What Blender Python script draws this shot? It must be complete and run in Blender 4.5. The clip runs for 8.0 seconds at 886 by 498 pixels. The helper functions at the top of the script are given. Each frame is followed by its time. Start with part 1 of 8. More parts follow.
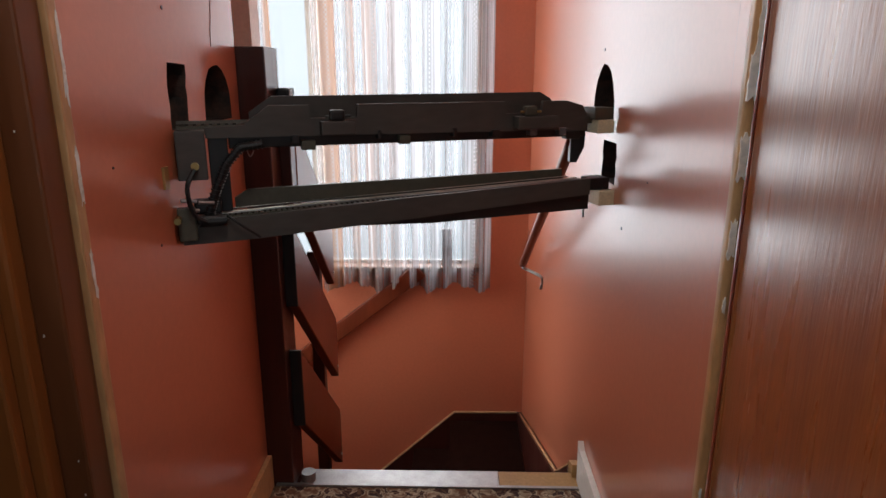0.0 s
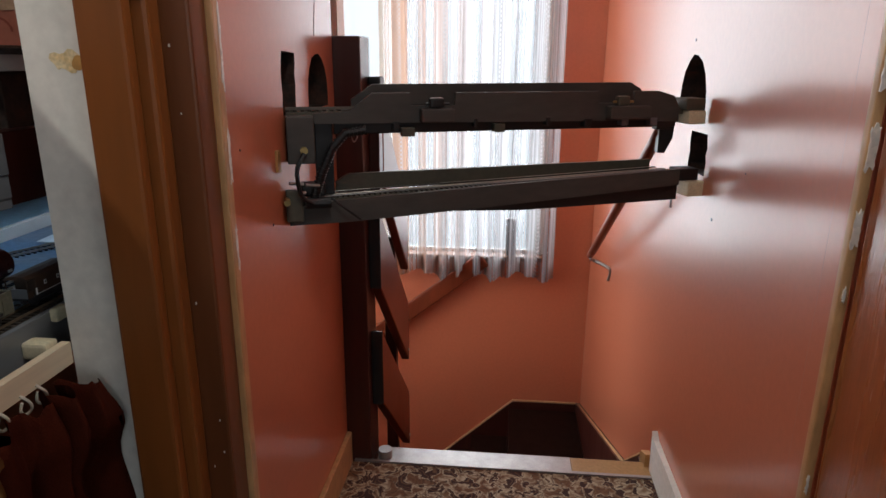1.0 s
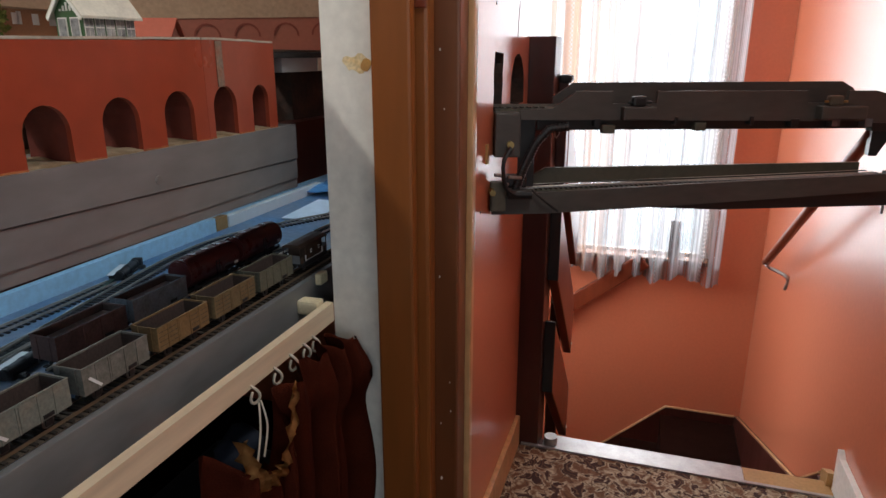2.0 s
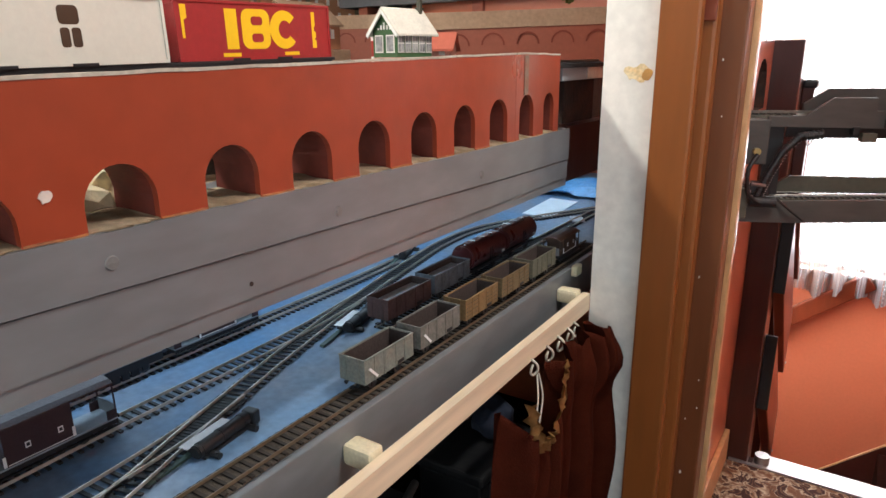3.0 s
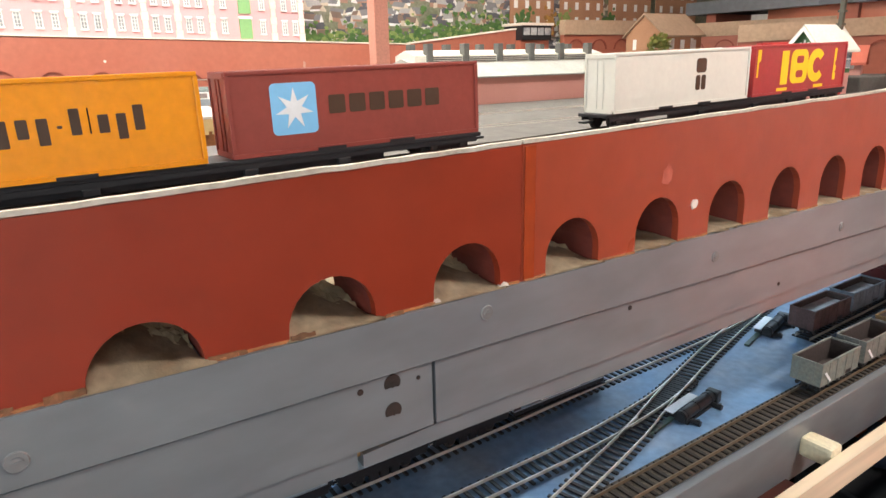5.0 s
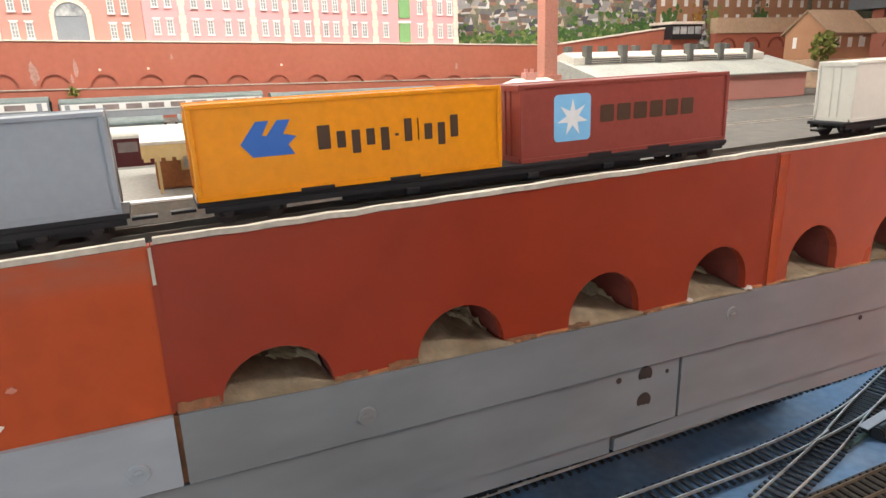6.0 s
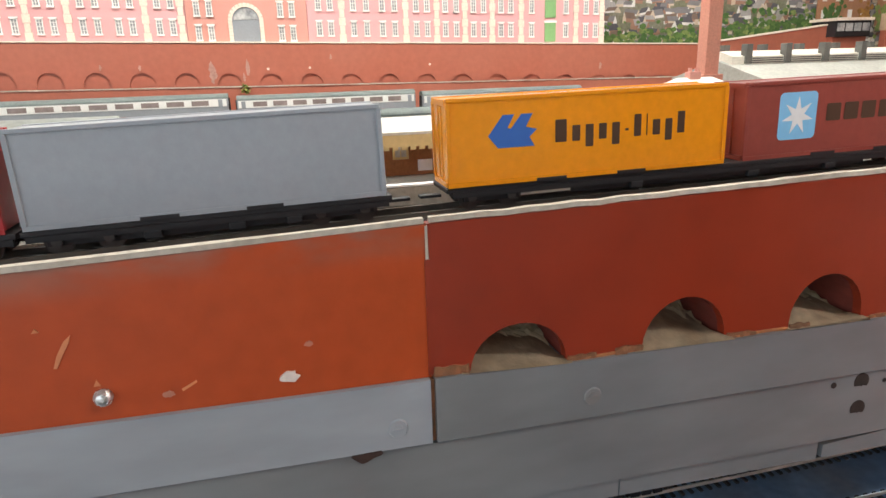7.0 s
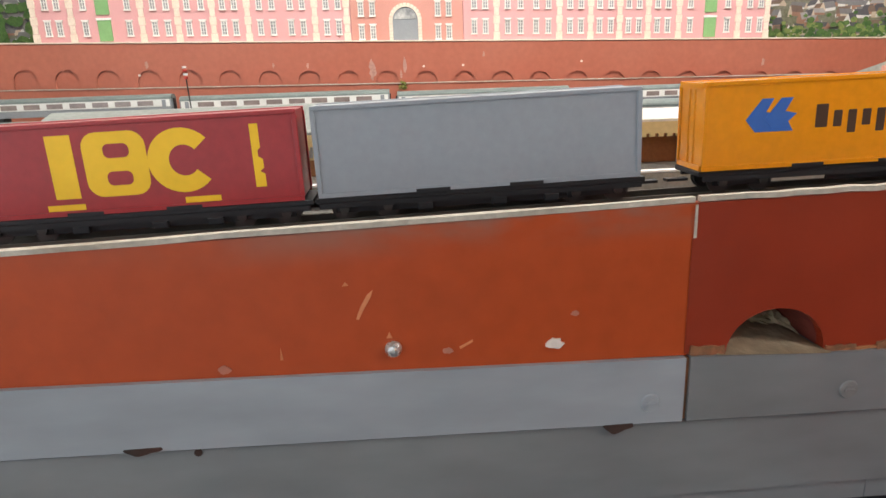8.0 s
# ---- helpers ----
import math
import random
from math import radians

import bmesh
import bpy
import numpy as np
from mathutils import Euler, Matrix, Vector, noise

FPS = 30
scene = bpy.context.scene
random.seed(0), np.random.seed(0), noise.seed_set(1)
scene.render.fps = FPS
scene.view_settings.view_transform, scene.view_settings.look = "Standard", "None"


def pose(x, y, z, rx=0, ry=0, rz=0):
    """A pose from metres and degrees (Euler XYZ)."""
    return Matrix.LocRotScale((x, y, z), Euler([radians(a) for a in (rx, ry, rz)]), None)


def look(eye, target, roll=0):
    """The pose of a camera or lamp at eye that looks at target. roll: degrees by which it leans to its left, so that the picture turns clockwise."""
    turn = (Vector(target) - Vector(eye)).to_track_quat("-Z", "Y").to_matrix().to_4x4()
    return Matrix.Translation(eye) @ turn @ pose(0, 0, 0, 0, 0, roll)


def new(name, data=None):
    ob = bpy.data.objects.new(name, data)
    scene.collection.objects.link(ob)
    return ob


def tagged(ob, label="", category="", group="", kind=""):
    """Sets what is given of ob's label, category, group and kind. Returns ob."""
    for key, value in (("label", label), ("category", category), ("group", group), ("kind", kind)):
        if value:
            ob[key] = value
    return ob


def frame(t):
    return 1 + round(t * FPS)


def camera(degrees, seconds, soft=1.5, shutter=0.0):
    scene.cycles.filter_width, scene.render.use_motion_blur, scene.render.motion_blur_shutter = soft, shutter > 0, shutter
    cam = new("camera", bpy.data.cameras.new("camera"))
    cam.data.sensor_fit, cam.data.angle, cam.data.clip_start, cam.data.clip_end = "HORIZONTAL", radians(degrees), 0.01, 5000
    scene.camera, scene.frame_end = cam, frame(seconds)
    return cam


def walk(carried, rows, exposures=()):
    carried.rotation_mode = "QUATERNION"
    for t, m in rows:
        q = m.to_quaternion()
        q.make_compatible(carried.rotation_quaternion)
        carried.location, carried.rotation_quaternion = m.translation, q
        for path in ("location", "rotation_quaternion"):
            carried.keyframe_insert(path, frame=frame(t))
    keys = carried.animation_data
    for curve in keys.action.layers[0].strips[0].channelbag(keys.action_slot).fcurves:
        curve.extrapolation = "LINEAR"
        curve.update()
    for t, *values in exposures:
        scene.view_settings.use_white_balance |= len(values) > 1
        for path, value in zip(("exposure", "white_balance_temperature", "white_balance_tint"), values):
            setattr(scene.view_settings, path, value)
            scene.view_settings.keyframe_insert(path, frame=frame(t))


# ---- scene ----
cam = camera(68.7, 8.0, 1.5)
METRES, EYE, TILT, LEAN, TURN = 1.0, 1.25, 0.0, 0.0, 1.2
ROWS = [
    (0.0, 0.0, 0.0, 0.0, 0.01, -15.5, -0.05),
    (0.5, -0.0503, -0.0091, -0.0033, 0.67, -16.18, -0.24),
    (1.0, -0.108, -0.0457, -0.0023, 4.19, -16.31, -0.34),
    (2.5, -0.2856, -0.2235, 0.0089, 23.98, -16.57, 0.26),
    (3.0, -0.3326, -0.3018, 0.0183, 31.74, -16.42, 0.55),
    (3.5, -0.372, -0.3718, 0.0314, 38.59, -16.39, 0.78),
    (4.0, -0.3968, -0.4378, 0.0407, 44.63, -16.27, 1.07),
    (4.5, -0.4201, -0.5027, 0.0472, 49.92, -16.19, 1.21),
    (5.0, -0.4337, -0.5651, 0.0561, 54.71, -16.15, 1.25),
    (6.5, -0.4588, -0.7028, 0.0688, 69.14, -15.98, 1.7),
    (7.0, -0.457, -0.7343, 0.0681, 74.28, -15.81, 1.66),
    (7.5, -0.4584, -0.7719, 0.0653, 79.81, -15.64, 1.83),
    (8.0, -0.4536, -0.8103, 0.0618, 84.53, -15.44, 1.84),
]
EXPOSURES = [(0.0, -2.76), (1.0, -2.62), (2.5, -1.75), (3.0, -1.10), (3.5, -0.64), (4.0, -0.86), (4.5, -0.58), (5.2, -0.80), (6.5, -1.08), (8.0, -1.24)]
walk(cam, [(t, pose(0, 0, EYE, TILT, LEAN, TURN) @ pose(METRES * x, METRES * y, METRES * z, 90 + pitch, roll, yaw)) for t, x, y, z, yaw, pitch, roll in ROWS], EXPOSURES)

# ---- world and lights ----
world = bpy.data.worlds.new("daylight")
scene.world = world
world.use_nodes = True
wn = world.node_tree
sky = wn.nodes.new("ShaderNodeTexSky")
sky.sky_type, sky.sun_disc = "NISHITA", False
sky.sun_elevation, sky.sun_rotation = radians(42), radians(60)
wn.links.new(sky.outputs[0], wn.nodes["Background"].inputs[0])
wn.nodes["Background"].inputs[1].default_value = 0.15


def area_lamp(name, m, sx, sy, watts, colour):
    data = bpy.data.lights.new(name, "AREA")
    data.shape, data.size, data.size_y, data.energy, data.color = "RECTANGLE", sx, sy, watts, colour
    ob = new(name, data)
    ob.matrix_world = m
    return ob


# stair window's sky light, then added lamps in windows and tubes out of view
area_lamp("window_daylight", look((-0.58, 3.70, 1.12), (-0.5, 0, 0.75)), 1.46, 1.88, 375, (0.90, 0.95, 1.0))
# added fill from an unseen side window, aimed at the right wall
area_lamp("stair_side_daylight", look((-1.74, 2.75, 1.05), (0.4, 0.9, 0.75)), 1.0, 1.7, 225, (0.86, 0.93, 1.0))
# cool fill from an east window that is assumed, not seen
area_lamp("room_daylight", look((1.24, -1.5, 1.17), (-0.9, -1.5, 1.10)), 1.0, 1.75, 17, (0.76, 0.88, 1.0))
# added fill that brightens the door pier and frame
area_lamp("room_south_daylight", look((0.25, -2.23, 1.52), (-0.3, 0.7, 1.0)), 1.15, 1.05, 29, (0.84, 0.92, 1.0))
# tube added by the doorway to brighten the fascia boards
area_lamp("tube_light", look((-0.12, 0.50, 2.28), (-0.12, 0.50, 0)), 0.12, 0.4, 42, (1.0, 0.98, 0.95))
area_lamp("tube_light", look((-1.50, -0.55, 2.28), (-1.50, -0.55, 0)), 0.12, 2.3, 92, (1.0, 0.96, 0.89))
# cold strip light under the upper baseboard, over the yard
area_lamp("yard_strip_light", look((-1.0, 0.25, 1.048), (-1.0, 0.25, 0)), 0.03, 2.6, 4.8, (0.60, 0.81, 1.0))

# ---- materials ----
def material(name, colour, rough=0.6, metal=0.0, other=None, big=6.0, fine=90.0, amount=0.25, bump=0.15, grain=None, specular=0.5, spread=0.0, sheen=0.12):
    """Paint or stuff with stains (big), grain (fine) and relief; other: the second colour of the stains; grain: stretch (x, y, z)."""
    m = bpy.data.materials.new(name)
    m.use_nodes = True
    n, l = m.node_tree.nodes, m.node_tree.links
    b = n["Principled BSDF"]
    b.inputs["Metallic"].default_value = metal
    b.inputs["Specular IOR Level"].default_value = specular
    co = n.new("ShaderNodeTexCoord")
    mp = n.new("ShaderNodeMapping")
    mp.inputs["Scale"].default_value = grain or (1, 1, 1)
    l.new(co.outputs["Object"], mp.inputs[0])
    n1, n2 = n.new("ShaderNodeTexNoise"), n.new("ShaderNodeTexNoise")
    for q, s, d in ((n1, big, 5.0), (n2, fine, 3.0)):
        q.inputs["Scale"].default_value, q.inputs["Detail"].default_value = s, d
        l.new(mp.outputs[0], q.inputs["Vector"])
    r1 = n.new("ShaderNodeMapRange")
    r1.inputs[1].default_value, r1.inputs[2].default_value = 0.38, 0.68
    l.new(n1.outputs[0], r1.inputs[0])
    mix = n.new("ShaderNodeMix")
    mix.data_type = "RGBA"
    other = other or tuple(c * 0.6 for c in colour)
    mix.inputs["A"].default_value, mix.inputs["B"].default_value = (*colour, 1), (*other, 1)
    am = n.new("ShaderNodeMath")
    am.operation = "MULTIPLY"
    am.inputs[1].default_value = amount
    l.new(r1.outputs[0], am.inputs[0])
    l.new(am.outputs[0], mix.inputs["Factor"])
    hsv = n.new("ShaderNodeHueSaturation")
    vr = n.new("ShaderNodeMapRange")
    vr.inputs[3].default_value, vr.inputs[4].default_value = 1 - amount * 0.6, 1 + amount * 0.6
    l.new(n2.outputs[0], vr.inputs[0])
    val = vr.outputs[0]
    if spread:
        oi = n.new("ShaderNodeObjectInfo")
        sr = n.new("ShaderNodeMapRange")
        sr.inputs[3].default_value, sr.inputs[4].default_value = 1 - spread, 1 + spread
        l.new(oi.outputs["Random"], sr.inputs[0])
        mu = n.new("ShaderNodeMath")
        mu.operation = "MULTIPLY"
        l.new(val, mu.inputs[0])
        l.new(sr.outputs[0], mu.inputs[1])
        val = mu.outputs[0]
    l.new(val, hsv.inputs["Value"])
    l.new(mix.outputs["Result"], hsv.inputs["Color"])
    l.new(hsv.outputs[0], b.inputs["Base Color"])
    rr = n.new("ShaderNodeMapRange")
    rr.inputs[3].default_value, rr.inputs[4].default_value = max(0.02, rough - sheen), min(1, rough + sheen)
    l.new(n1.outputs[0], rr.inputs[0])
    l.new(rr.outputs[0], b.inputs["Roughness"])
    if bump:
        bu = n.new("ShaderNodeBump")
        bu.inputs["Strength"].default_value, bu.inputs["Distance"].default_value = bump, 0.002
        l.new(n2.outputs[0], bu.inputs["Height"])
        l.new(bu.outputs[0], b.inputs["Normal"])
    return m


PINK = material("terracotta_wall_paint", (0.55, 0.160, 0.080), 0.40, other=(0.50, 0.142, 0.070), big=1.2, fine=60, amount=0.14, bump=0.10, sheen=0.05, specular=0.6)
PINK.node_tree.nodes["Principled BSDF"].inputs["Coat Weight"].default_value = 0.7
PINK.node_tree.nodes["Principled BSDF"].inputs["Coat Roughness"].default_value = 0.20
WHITE = material("white_wall_paint", (0.84, 0.82, 0.76), 0.6, other=(0.74, 0.71, 0.63), big=4, fine=60, amount=0.25, bump=0.12)
CEIL = material("ceiling_paint", (0.8, 0.79, 0.76), 0.8, amount=0.1)
# the frame's brown taken darker, for the rebate
FRAMEDARK = material("darker_brown_gloss", (0.145, 0.048, 0.017), 0.34, other=(0.095, 0.031, 0.013), big=5, fine=40, amount=0.4, grain=(1, 1, 0.12), bump=0.18, specular=0.35)
FRAME = material("brown_gloss_paint", (0.235, 0.075, 0.018), 0.36, other=(0.17, 0.050, 0.013), big=5, fine=40, amount=0.35, grain=(1, 1, 0.12), bump=0.18, specular=0.3)
CREAM = material("cream_paint_edge", (0.50, 0.27, 0.12), 0.36, other=(0.50, 0.32, 0.16), big=9, fine=60, amount=0.7, grain=(1, 1, 0.4))
FLAKE = material("flaked_bare_paint", (0.80, 0.80, 0.78), 0.25, specular=1.0, other=(0.62, 0.56, 0.48), big=40, fine=80, amount=0.8)
DOORWOOD = material("varnished_door_veneer", (0.32, 0.085, 0.022), 0.30, other=(0.18, 0.045, 0.013), big=16, fine=230, amount=0.6, grain=(1, 1, 0.10), bump=0.28, specular=0.7)
DOORWOOD.node_tree.nodes["Principled BSDF"].inputs["Coat Weight"].default_value = 0.7
DOORWOOD.node_tree.nodes["Principled BSDF"].inputs["Coat Roughness"].default_value = 0.20
DARKWOOD = material("dark_stained_wood", (0.050, 0.011, 0.007), 0.36, other=(0.030, 0.007, 0.005), big=8, fine=60, amount=0.5, grain=(1, 1, 0.1))
PLANKWOOD = material("red_brown_varnished_plank", (0.17, 0.034, 0.013), 0.34, other=(0.10, 0.02, 0.009), big=7, fine=50, amount=0.5, grain=(1, 0.15, 0.15), specular=0.3)
STAIRDARK = material("dark_brown_stair_carpet", (0.017, 0.006, 0.004), 0.95, big=20, fine=400, amount=0.4, bump=0.4, specular=0.03)
METAL = material("aluminium_trim", (0.42, 0.40, 0.39), 0.45, 1.0, big=30, fine=200, amount=0.3)
BRASS = material("dull_brass", (0.45, 0.33, 0.14), 0.4, 1.0)
PINE = material("pine_batten", (0.74, 0.615, 0.44), 0.55, other=(0.66, 0.47, 0.30), big=6, fine=60, amount=0.5, grain=(1, 0.08, 1))
PINEDARK = material("raw_wood_end", (0.42, 0.24, 0.09), 0.6, other=(0.30, 0.15, 0.05), amount=0.5)
BLOCK = material("cream_plastic_block", (0.76, 0.68, 0.47), 0.5, other=(0.62, 0.53, 0.34), big=40, fine=200, amount=0.4)
GREYBEAM = material("dark_grey_painted_timber", (0.050, 0.047, 0.043), 0.5, other=(0.075, 0.07, 0.06), big=9, fine=70, amount=0.5, grain=(0.3, 1, 1))
GREYOLIVE = material("olive_grey_painted_timber", (0.075, 0.072, 0.052), 0.5, other=(0.05, 0.048, 0.036), amount=0.4)
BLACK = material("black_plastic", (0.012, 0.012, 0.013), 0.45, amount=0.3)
# near-black that carries the shade inside holes and under the deck
SHADEDARK = material("near_black_shade", (0.02, 0.013, 0.01), 0.95, other=(0.10, 0.04, 0.025), big=30, fine=120, amount=0.5, bump=0.6)
GREYBOARD = material("grey_painted_board", (0.150, 0.166, 0.182), 0.30, specular=0.75, other=(0.205, 0.20, 0.19), big=4, fine=45, amount=0.5, grain=(1, 0.35, 1), bump=0.14)
GREYPLUG = material("dark_grey_filled_plug", (0.19, 0.188, 0.187), 0.45, amount=0.3)
FOOT = material("bare_orange_card_foot", (0.40, 0.15, 0.05), 0.8, other=(0.24, 0.10, 0.05), big=60, fine=200, amount=0.8)
VIADUCT = material("brick_red_painted_card", (0.240, 0.027, 0.010), 0.34, specular=0.5, other=(0.25, 0.048, 0.022), big=5, fine=38, amount=0.30, bump=0.16, sheen=0.14)
# darker copy of the viaduct red, holding the shade inside the arches
BARRELSHADE = material("shaded_red_card_inside", (0.17, 0.028, 0.016), 0.7, other=(0.12, 0.022, 0.014), big=12, fine=120, amount=0.5)
SEAMRED = material("glossy_orange_red_filler", (0.34, 0.050, 0.014), 0.26, specular=0.6, other=(0.28, 0.040, 0.014), big=14, fine=60, amount=0.5, bump=0.25)
VIADUCT3 = material("dull_red_painted_card", (0.315, 0.050, 0.021), 0.32, specular=0.6, other=(0.245, 0.046, 0.024), big=5, fine=38, amount=0.30, bump=0.16, sheen=0.14)


def top_smear(m):
    """Grey dust rubbed along the upper edge of the plain panel, thickest towards its joint."""
    n, l = m.node_tree.nodes, m.node_tree.links
    b = n["Principled BSDF"]
    src = b.inputs["Base Color"].links[0].from_socket
    co, sp = n.new("ShaderNodeTexCoord"), n.new("ShaderNodeSeparateXYZ")
    l.new(co.outputs["Object"], sp.inputs[0])
    line = n.new("ShaderNodeMath")
    line.operation, line.inputs[1].default_value = "MULTIPLY_ADD", -0.025
    l.new(sp.outputs["Y"], line.inputs[0])
    l.new(sp.outputs["Z"], line.inputs[2])
    up, along = n.new("ShaderNodeMapRange"), n.new("ShaderNodeMapRange")
    for q, a, c in ((up, 1.247, 1.2655), (along, -1.02, -0.72)):
        q.interpolation_type = "SMOOTHSTEP"
        q.inputs[1].default_value, q.inputs[2].default_value = a, c
    l.new(line.outputs[0], up.inputs[0])
    l.new(sp.outputs["Y"], along.inputs[0])
    nz, nr = n.new("ShaderNodeTexNoise"), n.new("ShaderNodeMapRange")
    nz.inputs["Scale"].default_value, nz.inputs["Detail"].default_value = 28, 5
    mp = n.new("ShaderNodeMapping")
    mp.inputs["Scale"].default_value = (1, 0.6, 1.6)
    l.new(co.outputs["Object"], mp.inputs[0])
    l.new(mp.outputs[0], nz.inputs["Vector"])
    nr.inputs[1].default_value, nr.inputs[2].default_value, nr.inputs[4].default_value = 0.35, 0.6, 0.95
    l.new(nz.outputs[0], nr.inputs[0])
    p, q = n.new("ShaderNodeMath"), n.new("ShaderNodeMath")
    p.operation = q.operation = "MULTIPLY"
    l.new(up.outputs[0], p.inputs[0])
    l.new(along.outputs[0], p.inputs[1])
    l.new(p.outputs[0], q.inputs[0])
    l.new(nr.outputs[0], q.inputs[1])
    mix = n.new("ShaderNodeMix")
    mix.data_type = "RGBA"
    mix.inputs["B"].default_value = (0.20, 0.15, 0.12, 1)
    l.new(q.outputs[0], mix.inputs["Factor"])
    l.new(src, mix.inputs["A"])
    l.new(mix.outputs["Result"], b.inputs["Base Color"])


VIADUCT2C = material("orange_red_dusty_card", (0.40, 0.060, 0.011), 0.46, specular=0.3, other=(0.33, 0.06, 0.02), big=3, fine=80, amount=0.28, bump=0.12)
top_smear(VIADUCT2C)
GREYBOARD2 = material("pale_grey_painted_board", (0.30, 0.322, 0.345), 0.34, other=(0.245, 0.26, 0.275), big=4, fine=55, amount=0.4, grain=(1, 0.3, 1), bump=0.14)
PAPEREDGE = material("bare_card_edge", (0.50, 0.455, 0.38), 0.8, other=(0.30, 0.25, 0.19), big=22, fine=200, amount=0.6)
PATCH = material("faded_paint_patch", (0.46, 0.18, 0.12), 0.7, other=(0.36, 0.09, 0.05), big=30, fine=120, amount=0.6)
YARDBLUE = material("blue_grey_baseboard_paint", (0.100, 0.200, 0.345), 0.48, other=(0.215, 0.235, 0.26), big=11, fine=90, amount=0.72, bump=0.1)
YARDSHEET = material("bright_blue_sheet", (0.10, 0.30, 0.58), 0.5, other=(0.16, 0.40, 0.68), big=12, amount=0.5)
PALEBLUE = material("pale_blue_panel", (0.46, 0.72, 0.90), 0.6, other=(0.40, 0.62, 0.80), amount=0.4)
DUST = material("dusty_scenery_plaster", (0.50, 0.39, 0.26), 0.95, other=(0.30, 0.20, 0.115), big=40, fine=160, amount=0.8, bump=0.6)
ROCK = material("pale_plaster_rock", (0.82, 0.72, 0.48), 0.95, other=(0.42, 0.29, 0.14), big=30, fine=120, amount=0.6, bump=0.8)
RAIL = material("nickel_rail", (0.62, 0.585, 0.52), 0.42, 0.4, other=(0.36, 0.30, 0.22), amount=0.4, big=30)
RAILDARK = material("dark_weathered_rail", (0.13, 0.115, 0.095), 0.5, 0.4, amount=0.4)
PATCHSOFT = material("faded_red_patch", (0.42, 0.105, 0.07), 0.6, other=(0.37, 0.075, 0.046), big=60, fine=150, amount=0.7)
RAILRUST = material("rust_painted_rail", (0.17, 0.12, 0.075), 0.5, 0.3, amount=0.4)
SLEEPER = material("black_sleeper_plastic", (0.02, 0.021, 0.024), 0.7, amount=0.4, spread=0.3)
SLEEPERBROWN = material("brown_weathered_sleeper", (0.028, 0.021, 0.016), 0.85, amount=0.4, spread=0.3)
PATCHGREY = material("grey_worn_card", (0.22, 0.17, 0.13), 0.8, other=(0.30, 0.10, 0.05), big=60, fine=200, amount=0.8)
BALLASTDARK = material("black_brown_ballast", (0.012, 0.012, 0.014), 0.95, other=(0.03, 0.027, 0.025), big=80, fine=400, amount=0.7, bump=0.8)
BALLAST = material("grey_brown_ballast", (0.06, 0.046, 0.034), 0.95, other=(0.10, 0.08, 0.06), big=80, fine=400, amount=0.7, bump=0.8)
CHASSIS = material("black_wagon_chassis", (0.013, 0.013, 0.015), 0.55, amount=0.4)
WHEEL = material("blackened_wheel_steel", (0.10, 0.095, 0.09), 0.4, 0.8)
CURTAIN = material("maroon_curtain_cloth", (0.105, 0.020, 0.009), 0.95, other=(0.065, 0.012, 0.007), big=14, fine=500, amount=0.6, bump=0.5, specular=0.08)
TAPE = material("tan_header_tape", (0.40, 0.21, 0.075), 0.9, amount=0.6, other=(0.22, 0.09, 0.03), big=60, specular=0.1)
STRAP = material("orange_peeled_filler", (0.82, 0.68, 0.42), 0.7, other=(0.72, 0.50, 0.22), big=60, fine=200, amount=0.8)


def paint(name, colour, rough=0.45, amount=0.2, **k):
    return material(name, colour, rough, big=k.pop("big", 30), fine=k.pop("fine", 220), amount=amount, bump=k.pop("bump", 0.06), **k)


